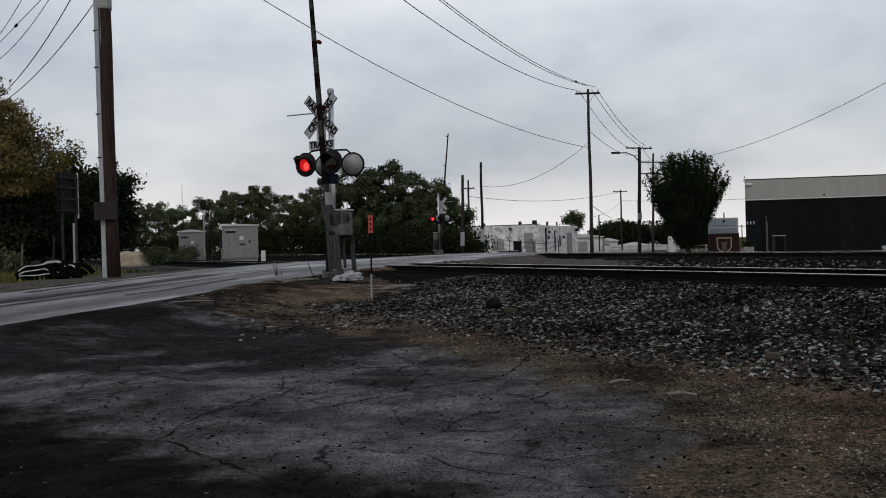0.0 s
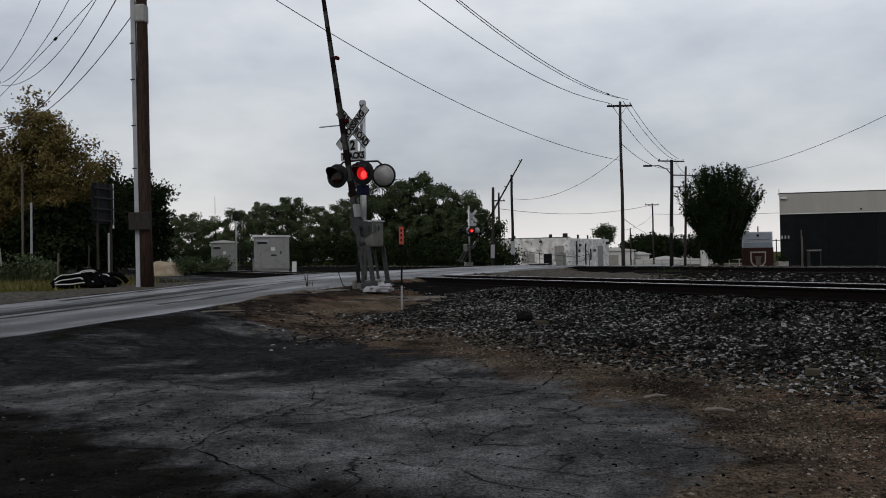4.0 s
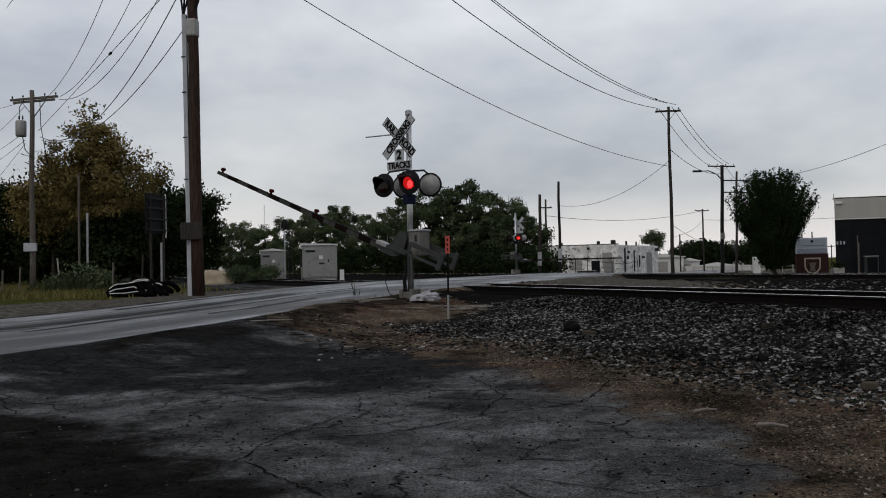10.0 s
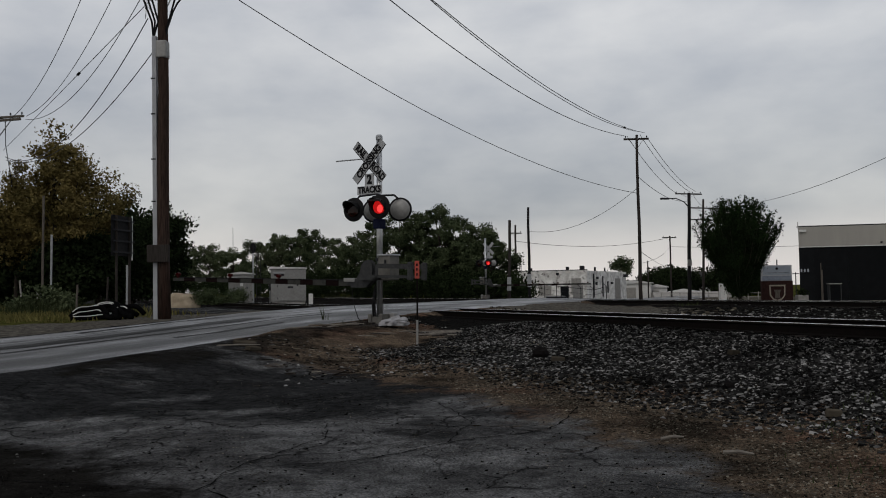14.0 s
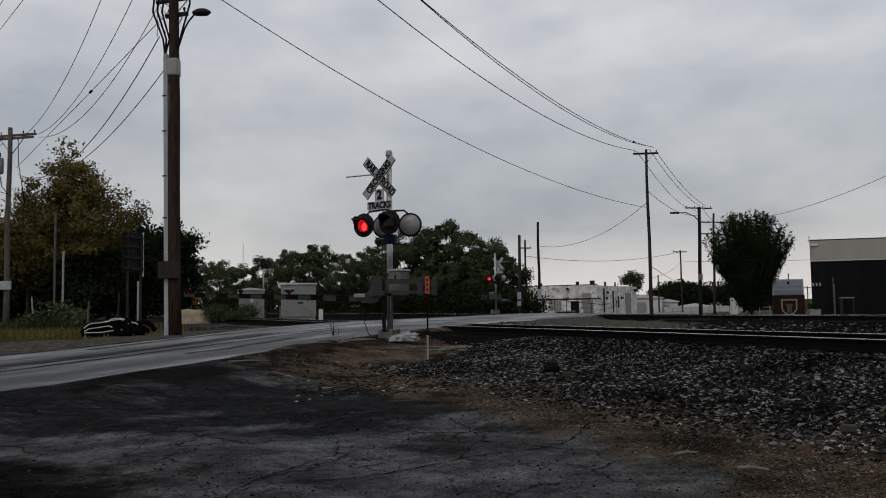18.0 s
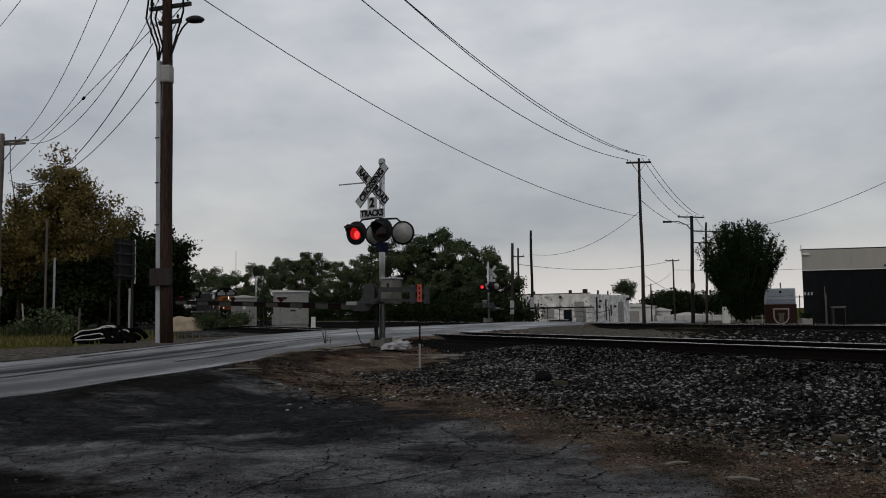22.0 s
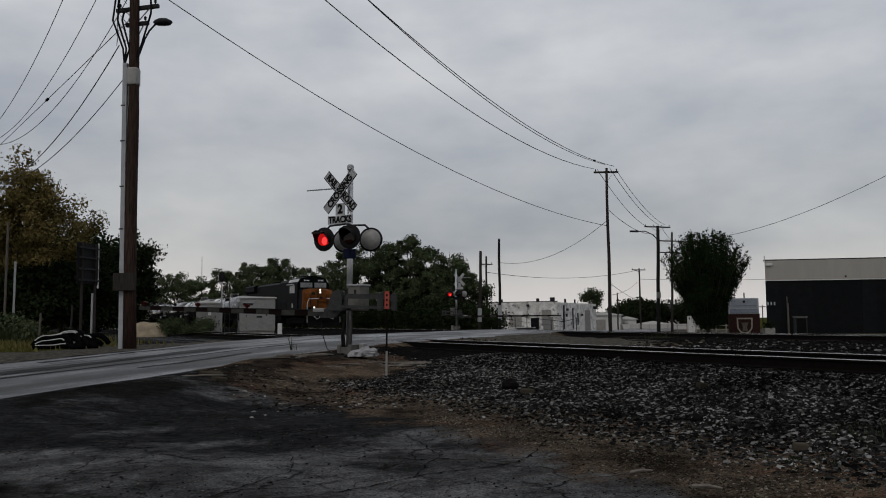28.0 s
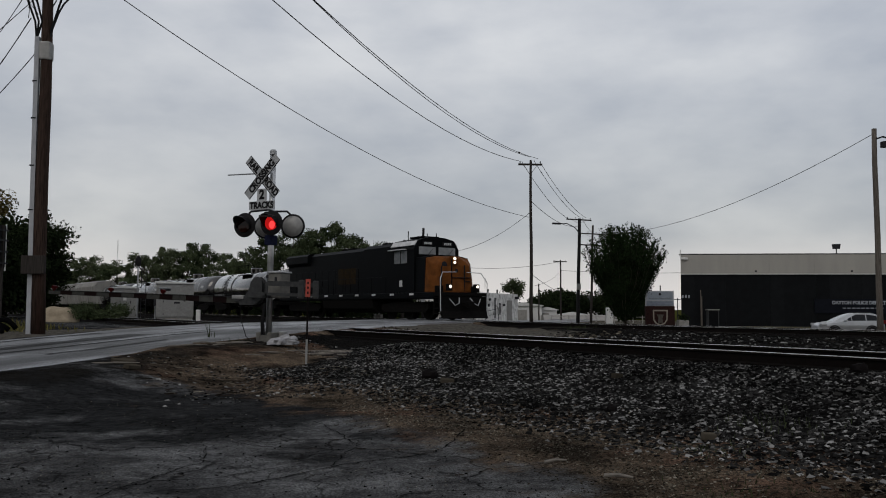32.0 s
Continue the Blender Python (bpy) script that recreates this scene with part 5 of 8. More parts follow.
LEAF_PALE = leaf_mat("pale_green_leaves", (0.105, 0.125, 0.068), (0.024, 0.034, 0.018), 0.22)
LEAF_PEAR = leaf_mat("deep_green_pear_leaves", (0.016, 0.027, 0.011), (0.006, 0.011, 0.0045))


def leaf_mesh(centres, size, rng, droop=0.2, aspect=0.6, face=None):
    N = len(centres)
    d = rng.normal(size=(N, 3))
    d[:, 2] -= droop
    d /= np.linalg.norm(d, axis=1)[:, None]
    u = np.cross(d, rng.normal(size=(N, 3)) if face is None else face + rng.normal(0, 0.45, (N, 3)))
    u /= np.linalg.norm(u, axis=1)[:, None]
    w = np.cross(d, u)
    L = size * rng.uniform(0.6, 1.4, (N, 1))
    a = centres - d * L * 0.5
    b = centres + u * L * aspect * 0.5 + w * L * 0.08
    c = centres + d * L * 0.5
    e = centres - u * L * aspect * 0.5 + w * L * 0.08
    v = np.stack([a, b, c, e], 1).reshape(-1, 3)
    f = np.arange(N * 4).reshape(-1, 4)
    return v, f


def tree(label, x, y, h, crown_r, crown_lo, seed, material, leaf=0.28, clumps=50, per=90, shape="round", trunk_r=0.18, spread=0.34, name="tree", zoff=0.0, dense=1.0):
    rng = np.random.default_rng(seed)
    z = float(ground_z(x, y)) + zoff
    th = thing(name, label, name if name != "tree" else "tree", Matrix.Translation((x, y, z)))
    ch = h - crown_lo
    cc = []
    while len(cc) < clumps:
        p = rng.uniform(-1, 1, 3)
        r = np.linalg.norm(p)
        if r > 1 or r < 0.25:
            continue
        if shape == "vase":
            p[2] = rng.uniform(-1, 1)
            lim = np.interp(p[2], [-1, -0.7, -0.35, 0.05, 0.4, 0.7, 0.9, 1.0], [0.05, 0.17, 0.50, 0.84, 1.0, 0.90, 0.60, 0.25])
            p[:2] *= lim / max(1e-3, math.hypot(p[0], p[1])) * math.sqrt(rng.random()) * (1.0 + 0.12 * (rng.random() < 0.15))
        if shape == "cone" and math.hypot(p[0], p[1]) > 0.95 - 0.75 * (p[2] + 1) / 2:
            continue
        cc.append(p)
    cc = np.array(cc) * np.array([crown_r, crown_r, ch / 2]) * 0.92 + np.array([0, 0, crown_lo + ch / 2])
    tb = bmesh.new()
    kk = 6
    jx = np.cumsum(rng.normal(0, 0.05, kk)) * h * 0.08
    jy = np.cumsum(rng.normal(0, 0.05, kk)) * h * 0.08
    tp = [Vector((jx[i] * i / kk, jy[i] * i / kk, -0.2 + (crown_lo + ch * 0.72 + 0.2) * i / (kk - 1))) for i in range(kk)]
    pipe(tb, tp, [trunk_r * (1.25 if i == 0 else 1) * (1 - 0.8 * i / (kk - 1)) for i in range(kk)], 9)
    part("trunk", tb, BARK, th, "", True)
    lb = bmesh.new()
    for i in rng.permutation(len(cc))[: min(26, len(cc))]:
        c = Vector(cc[i])
        zb = max(crown_lo * 0.55, min(c.z - 0.25 * ch, crown_lo + ch * 0.6))
        k = (zb + 0.2) / (crown_lo + ch * 0.72 + 0.2) * (kk - 1)
        i0 = int(min(kk - 2, k))
        b0 = tp[i0].lerp(tp[i0 + 1], min(1, k - i0))
        mid = b0.lerp(c, 0.5) + Vector((0, 0, 0.06 * h * rng.random()))
        pipe(lb, [b0, mid, c], [trunk_r * 0.34, trunk_r * 0.2, trunk_r * 0.05], 5, False)
    part("limb", lb, BARK, th)
    sp = spread * crown_r
    per = int(per * 1.7 * dense)
    leaf *= 0.78 / math.sqrt(dense) * 1.12
    pts = (cc[:, None] + np.clip(rng.normal(size=(len(cc), per, 3)), -1.7, 1.7) * np.array([sp, sp, sp * (1.9 if shape == "vase" else 0.75)]) * rng.uniform(0.55, 1.15, (len(cc), 1, 1))).reshape(-1, 3)
    out = pts - np.repeat(cc, per, 0)
    out = out / (np.linalg.norm(out, axis=1)[:, None] + 1e-6) + np.array([0, 0, 0.55])
    keep = pts[:, 2] > 0.12
    pts, out = pts[keep], out[keep]
    v, f = leaf_mesh(pts, leaf, rng, 0.2, 0.6, out)
    raw("crown", v, f, material, th)
    return th


def pear_tree(x, y):
    """An upright vase of long ascending shoots, each feathered with leaves towards its tip."""
    rng = np.random.default_rng(170)
    th = thing("tree", "upright vase-shaped pear tree with a dense dark spiky crown", "tree", Matrix.Translation((x, y, float(ground_z(x, y)))))
    part("trunk", pipe(bmesh.new(), [(0, 0, -0.2), (0.03, 0, 0.6), (0.0, 0.05, 1.5), (0.05, 0, 3.4), (0.0, 0.0, 5.2)], [0.24, 0.19, 0.17, 0.11, 0.05], 10), BARK, th, "", True)
    lb, pts, out = bmesh.new(), [], []
    for k in range(620):
        a, u = rng.uniform(0, math.tau), rng.random()
        tip_z = 2.0 + 7.6 * u ** 0.75
        rim = np.interp(tip_z, [1.5, 2.6, 4.2, 6.0, 7.2, 8.4, 9.2, 9.9], [0.45, 1.2, 2.2, 3.35, 3.8, 3.2, 2.1, 0.6])
        r = rim * (rng.uniform(0.88, 1.06) if k % 3 else math.sqrt(rng.uniform(0.04, 0.9)))
        tip = np.array([r * math.cos(a), r * math.sin(a), tip_z + rng.normal(0, 0.12)])
        foot = np.array([0.12 * math.cos(a), 0.12 * math.sin(a), max(0.7, tip_z * 0.42 - 0.7 + rng.normal(0, 0.25))])
        mid = foot * 0.45 + tip * 0.55 + np.array([0.10 * r * math.cos(a), 0.10 * r * math.sin(a), -0.35])
        if k % 8 == 0:
            pipe(lb, [foot, mid, tip], [0.05, 0.028, 0.008], 5, False)
        f = rng.uniform(0.22, 1.0, 84)[:, None] ** 0.8
        line = (1 - f) ** 2 * foot + 2 * f * (1 - f) * mid + f ** 2 * tip
        pts.append(line + rng.normal(0, 1, (84, 3)) * (0.08 + 0.24 * (1 - f)))
        out.append(np.repeat([[math.cos(a), math.sin(a), 0.5]], 84, 0))
    part("limb", lb, BARK, th)
    v, f = leaf_mesh(np.concatenate(pts), 0.21, rng, -0.9, 0.5, np.concatenate(out))
    raw("crown", v, f, LEAF_PEAR, th)


def build_trees():
    # olive-gold tree with a sparse top by the transformer pole
    tree("olive-gold tree with a sparse feathery top beside the road", -24.3, 48, 9.7, 3.7, 3.0, 21, LEAF_GOLD, 0.23, 96, 84, "round", 0.2, 0.105, dense=1.6)
    tree("thin sprig of the olive-gold tree reaching above its crown", -25.4, 48.3, 12.0, 2.4, 5.0, 22, LEAF_GOLD, 0.24, 80, 22, "cone", 0.12, 0.12)
    tree("olive-gold broad tree behind the transformer pole", -28.6, 50, 7.2, 2.6, 2.4, 23, LEAF_GOLD, 0.24, 60, 110, "round", 0.16, 0.20, dense=1.4)
    # dark mass behind it
    k = 0
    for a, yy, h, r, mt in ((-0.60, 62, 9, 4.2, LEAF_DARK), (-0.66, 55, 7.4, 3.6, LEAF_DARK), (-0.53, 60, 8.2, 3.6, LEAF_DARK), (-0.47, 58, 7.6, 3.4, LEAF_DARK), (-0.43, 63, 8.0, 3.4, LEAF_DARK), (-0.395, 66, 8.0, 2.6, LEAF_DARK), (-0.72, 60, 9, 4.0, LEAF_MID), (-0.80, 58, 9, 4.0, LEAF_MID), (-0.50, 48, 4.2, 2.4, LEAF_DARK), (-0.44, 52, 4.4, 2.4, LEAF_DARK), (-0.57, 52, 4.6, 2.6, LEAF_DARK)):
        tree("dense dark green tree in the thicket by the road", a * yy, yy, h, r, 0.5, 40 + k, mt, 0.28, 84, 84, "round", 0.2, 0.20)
        k += 1
    # belt past the far track: top heights along the view
    belt = ((-0.56, 250, 0.070), (-0.50, 235, 0.066), (-0.445, 225, 0.060), (-0.40, 215, 0.062), (-0.365, 205, 0.062), (-0.335, 195, 0.060), (-0.305, 180, 0.056), (-0.275, 140, 0.066), (-0.250, 132, 0.073), (-0.225, 130, 0.077), (-0.203, 125, 0.080), (-0.180, 120, 0.066), (-0.158, 112, 0.070))
    for i, (a, yy, e) in enumerate(belt):
        h = e * yy + 1.1
        w = 0.024 * yy
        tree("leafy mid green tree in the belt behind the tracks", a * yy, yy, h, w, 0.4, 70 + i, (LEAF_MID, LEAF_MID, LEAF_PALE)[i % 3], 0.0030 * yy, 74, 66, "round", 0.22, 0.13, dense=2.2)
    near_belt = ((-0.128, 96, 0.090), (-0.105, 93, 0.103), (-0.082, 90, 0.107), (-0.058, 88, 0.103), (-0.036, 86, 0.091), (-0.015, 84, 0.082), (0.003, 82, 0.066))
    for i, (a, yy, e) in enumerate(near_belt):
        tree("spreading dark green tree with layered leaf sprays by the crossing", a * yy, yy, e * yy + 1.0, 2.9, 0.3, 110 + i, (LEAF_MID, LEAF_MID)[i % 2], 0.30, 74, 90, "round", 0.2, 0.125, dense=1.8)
    # Dark shrubs fill the foot of the belt, their colour standing for shade.
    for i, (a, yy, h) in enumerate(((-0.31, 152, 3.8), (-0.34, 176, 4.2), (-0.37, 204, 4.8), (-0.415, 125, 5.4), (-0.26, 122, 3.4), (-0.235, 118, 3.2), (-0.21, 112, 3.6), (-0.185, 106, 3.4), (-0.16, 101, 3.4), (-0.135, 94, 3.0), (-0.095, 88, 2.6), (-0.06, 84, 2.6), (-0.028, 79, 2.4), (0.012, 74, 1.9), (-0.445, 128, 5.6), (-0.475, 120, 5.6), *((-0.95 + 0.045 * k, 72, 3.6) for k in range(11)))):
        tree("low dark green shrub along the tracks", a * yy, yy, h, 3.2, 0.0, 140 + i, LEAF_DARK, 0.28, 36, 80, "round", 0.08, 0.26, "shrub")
    for i, (x, y, h, r) in enumerate(((-19.6, 36.6, 1.35, 0.75), (-18.6, 36.2, 0.9, 0.7), (-20.6, 36.4, 0.8, 0.6))):
        tree("pale leafy weed clump in front of the thicket", x, y, h, r, 0.0, 330 + i, LEAF_PALE, 0.17, 26, 22, "round", 0.02, 0.34, "shrub")
    # pear tree on its own
    pear_tree(22.2, 77)
    # far greenery
    tree("small round tree behind the white building", 20.0, 128, 6.7, 1.7, 3.6, 171, LEAF_MID, 0.3, 30, 60, "round", 0.14, 0.28)
    for i, (a, yy, h, r) in enumerate(((0.150, 185, 2.2, 3), (0.166, 180, 2.0, 3), (0.187, 150, 3.6, 2.8), (0.200, 148, 4.2, 3), (0.216, 150, 3.9, 3), (0.229, 152, 3.0, 2.2), (0.25, 175, 3.4, 4), (0.275, 150, 3.4, 4), (0.30, 150, 3.4, 4))):
        tree("distant dark hedge tree", a * yy, yy, h + 0.8, r, 0.2, 180 + i, LEAF_DARK, 0.5, 44, 90, "round", 0.12, 0.3)


build_trees()

# ---- grass and weeds ----
GRASS = leaf_mat("dry_grass_blades", (0.135, 0.120, 0.045), (0.065, 0.062, 0.022), 0.35)
WEED = leaf_mat("weed_leaves", (0.040, 0.048, 0.024), (0.018, 0.024, 0.011), 0.4)


def blades(label, pts, hgt, material, seed, width=0.018):
    rng = np.random.default_rng(seed)
    N = len(pts)
    p = np.asarray(pts)
    a = rng.uniform(0, 6.283, N)
    d = np.stack([np.cos(a), np.sin(a), np.zeros(N)], -1) * width
    h = hgt[0] + (hgt[1] - hgt[0]) * rng.random((N, 1))
    tip = p + np.concatenate([rng.normal(0, 0.28, (N, 2)) * h, h], 1)
    v = np.stack([p - d, p + d, tip], 1).reshape(-1, 3)
    ob = raw("grass", v, np.arange(N * 3).reshape(-1, 3), material)
    return tagged(ob, label, "grass", kind="stuff")


def build_grass():
    rng = np.random.default_rng(5)
    x, y = rng.uniform(-46, -9, 42000), rng.uniform(24, 60, 42000)
    q, n = q_of(x, y), n_of(x, y)
    k = (q < -ROAD_W - 3.0) & (n < 4.5 + rng.normal(0, 1, 42000)) & (rng.random(42000) < step((-ROAD_W - 2.6 - q) / 2))
    x, y = x[k], y[k]
    blades("rough yellow-green verge grass", np.stack([x, y, ground_z(x, y)], -1), (0.05, 0.24), GRASS, 1, 0.03)
    for cx, cy, r, cnt, hh in ((-14.6, 31.5, 1.3, 900, 0.5), (-19.5, 36, 2.0, 1100, 0.8), (-3.75, 19.0, 0.12, 6, 0.55), (-3.3, 17.7, 0.5, 12, 0.14), (8.6, 36, 1.2, 150, 0.20), (11, 44, 1.5, 160, 0.24), (2.6, 6.6, 0.35, 60, 0.07), (3.4, 7.2, 0.5, 90, 0.1), (2.2, 5.2, 0.4, 60, 0.06)):
        px, py = rng.normal(cx, r * 0.5, cnt), rng.normal(cy, r * 0.5, cnt)
        blades("tuft of ragged weeds", np.stack([px, py, ground_z(px, py)], -1), (hh * 0.3, hh), WEED, int(cnt), 0.015 if hh > 0.15 else 0.005)
    x, y = rng.uniform(30, 75, 9000), rng.uniform(56, 84, 9000)
    blades("mown grass in front of the police building", np.stack([x, y, ground_z(x, y)], -1), (0.1, 0.3), GRASS, 3, 0.05)


build_grass()


# ---- signal cabinets ----
def cabinet(name, label, x, y, z, turn, w, d, h, roof, extras):
    th = thing(name, label, "cabinet", pose(x, y, z, 0, 0, turn), "signal cabinets")
    part("body", boxm((-w / 2, -d / 2, 0.12), (w / 2, d / 2, h), None, 0.02), ALU, th, "plain sheet aluminium walls")
    part("plinth", boxm((-w / 2 + 0.06, -d / 2 + 0.06, -0.3), (w / 2 - 0.06, d / 2 - 0.06, 0.12)), CONC, th)
    rf = bmesh.new()
    if roof == "gable":
        prism(rf, [(-w / 2 - 0.1, h + 0.003), (w / 2 + 0.1, h + 0.003), (w / 2 + 0.1, h + 0.06), (0, h + 0.22), (-w / 2 - 0.1, h + 0.06)], -d / 2 - 0.1, d / 2 + 0.1)
    else:
        prism(rf, [(-w / 2 - 0.1, h + 0.003), (w / 2 + 0.1, h + 0.003), (w / 2 + 0.1, h + 0.07), (-w / 2 - 0.1, h + 0.15)], -d / 2 - 0.1, d / 2 + 0.1)
    part("roof", rf, WHITEP, th, "pale sheet roof")
    dr = part("door", boxm((-w * 0.30, -d / 2 - 0.03, 0.2), (w * 0.34, -d / 2 - 0.002, h - 0.14), None, 0.01), ALU, th)
    part("handle", boxm((w * 0.24, -d / 2 - 0.07, h * 0.5), (w * 0.28, -d / 2 - 0.031, h * 0.58), None, 0.008), DARKST, dr)
    v = part("vent_hood", boxm((-w * 0.42, -d / 2 - 0.10, h - 0.34), (-w * 0.10, -d / 2 - 0.032, h - 0.24), None, 0.01), GALV, th)
    part("vent", boxm((-w * 0.40, -d / 2 - 0.05, h - 0.50), (-w * 0.12, -d / 2 - 0.031, h - 0.345)), DARKST, v)
    for k in range(extras):
        m = part("meter_box", boxm((-w / 2 - 0.16, -d / 2 + 0.25 + 0.55 * k, 0.9), (-w / 2 - 0.002, -d / 2 + 0.55 + 0.55 * k, 1.6), None, 0.02), DARKST, th)
        part("conduit", tubem((-w / 2 - 0.08, -d / 2 + 0.4 + 0.55 * k, -0.2), (-w / 2 - 0.08, -d / 2 + 0.4 + 0.55 * k, 0.9), 0.04, None, 8), GALV, m)
    part("notice_plate", boxm((-w * 0.02, -d / 2 - 0.036, h * 0.60), (w * 0.10, -d / 2 - 0.0305, h * 0.70)), WHITEP, dr, "white notice plate")
    part("warning_plate", boxm((-w * 0.02, -d / 2 - 0.036, h * 0.44), (w * 0.14, -d / 2 - 0.0305, h * 0.49)), DARKST, dr, "dark warning plate")
    for zz in (0.35, h * 0.5, h - 0.35):
        part("hinge", tubem((-w * 0.305, -d / 2 - 0.035, zz - 0.07), (-w * 0.305, -d / 2 - 0.035, zz + 0.07), 0.018, None, 8), DARKST, dr)
    ex = bmesh.new()
    lathe(ex, [(0, 0), (0.07, 0), (0.09, 0.05), (0.09, 0.14), (0, 0.17)], 10, Matrix.Translation((-w / 2 - 0.05, -d / 2 + 0.1, h - 0.25)))
    part("door_lamp", ex, WHITEP, th)
    return th


cabinet("signal_bungalow", "large aluminium signal bungalow with pale overhanging roof", -14.28, 59.9, 0.33, 12, 2.42, 1.9, 2.42, "mono", 2)
cabinet("relay_case", "smaller aluminium relay case with low gabled roof", -20.5, 69.4, 0.24, 12, 1.95, 1.7, 2.38, "gable", 0)


def small_posts():
    th = thing("track_signal", "slim railway signal mast with round black head", "railroad signal", pose(-18.0, 64, 0.32))
    part("mast", tubem((0, 0, -0.1), (0, 0, 3.9), 0.055, None, 10), GALV, th)
    hd = bmesh.new()
    lathe(hd, [(0, -0.06), (0.22, -0.06), (0.24, 0), (0.22, 0.06), (0, 0.1)], 20, Matrix.Translation((0, 0, 4.2)) @ Matrix.Rotation(radians(90), 4, "X") @ Matrix.Diagonal((0.95, 1.75, 1, 1)))
    box(hd, (-0.1, 0.05, 3.85), (0.1, 0.3, 4.3), None, 0.02)
    part("signal_head", hd, BLACKP, th)
    ld = bmesh.new()
    for s in (-0.17, 0.17):
        tube(ld, (0.42 + s, 0, -0.1), (0.42 + s, 0, 3.6), 0.025, None, 6)
    for k in range(12):
        tube(ld, (0.25, 0, 0.2 + 0.28 * k), (0.59, 0, 0.2 + 0.28 * k), 0.015, None, 6)
    part("ladder", ld, DARKST, th)
    p = thing("cable_marker", "short white plastic cable marker post", "marker", pose(-11.55, 54.5, 0.38))
    part("post", boxm((-0.13, -0.1, -0.1), (0.13, 0.1, 0.62), None, 0.03), WHITEP, p)


small_posts()


def radio_mast(x, y, top):
    """A slim three-legged lattice mast far behind the trees."""
    th = thing("radio_mast", "thin distant lattice radio mast behind the trees", "mast", Matrix.Translation((x, y, -1.0)), "radio masts")
    for k in range(3):
        a = k * math.tau / 3
        part("mast_leg", tubem((0.28 * math.cos(a), 0.28 * math.sin(a), 0), (0.10 * math.cos(a), 0.10 * math.sin(a), top + 1.0), 0.028, 0.02, 6), GALV, th)
    part("mast_rung", pipe(bmesh.new(), [((0.28 - 0.18 * i / 30) * math.cos(i * 2.094), (0.28 - 0.18 * i / 30) * math.sin(i * 2.094), (top + 1.0) * i / 30) for i in range(31)], 0.02, 4), GALV, th)


radio_mast(-111.6, 260, 36.4)
radio_mast(-79.5, 260, 21.3)


# ---- buildings past the tracks ----
PLASTER = mat("peeling_white_wall", (0.84, 0.83, 0.81), (0.46, 0.45, 0.43), 1.3, 0.85, 0, 0.15, 20, spots=(1.9, 0.9, (0.16, 0.15, 0.14)))
FASCIA = mat("beige_metal_fascia", (0.34, 0.33, 0.30), (0.29, 0.28, 0.26), 0.5, 0.6, 0, 0.05, 10, stretch=(1, 1, 0.2))
DARKWALL = mat("blue_black_wall_panel", (0.0085, 0.0095, 0.0105), (0.006, 0.0067, 0.0074), 1.5, 0.55, 0, 0.05, 10, obj_rand=0.32)
BRICK = mat("dark_red_brick", (0.040, 0.020, 0.018), (0.022, 0.012, 0.011), 6, 0.9, 0, 0.3, 40)
ROOFD = mat("dark_roofing", (0.05, 0.05, 0.05), (0.03, 0.03, 0.03), 4, 0.9)


def wall_between(parent, a, b, z0, z1, thick, material, name="wall", label=""):
    a, b = Vector((*a, 0)), Vector((*b, 0))
    d = (b - a).length
    m = Matrix.Translation(a) @ Matrix.Rotation(math.atan2(b.y - a.y, b.x - a.x), 4, "Z")
    return part(name, boxm((0, 0, z0), (d, thick, z1), m), material, parent, label), m, d


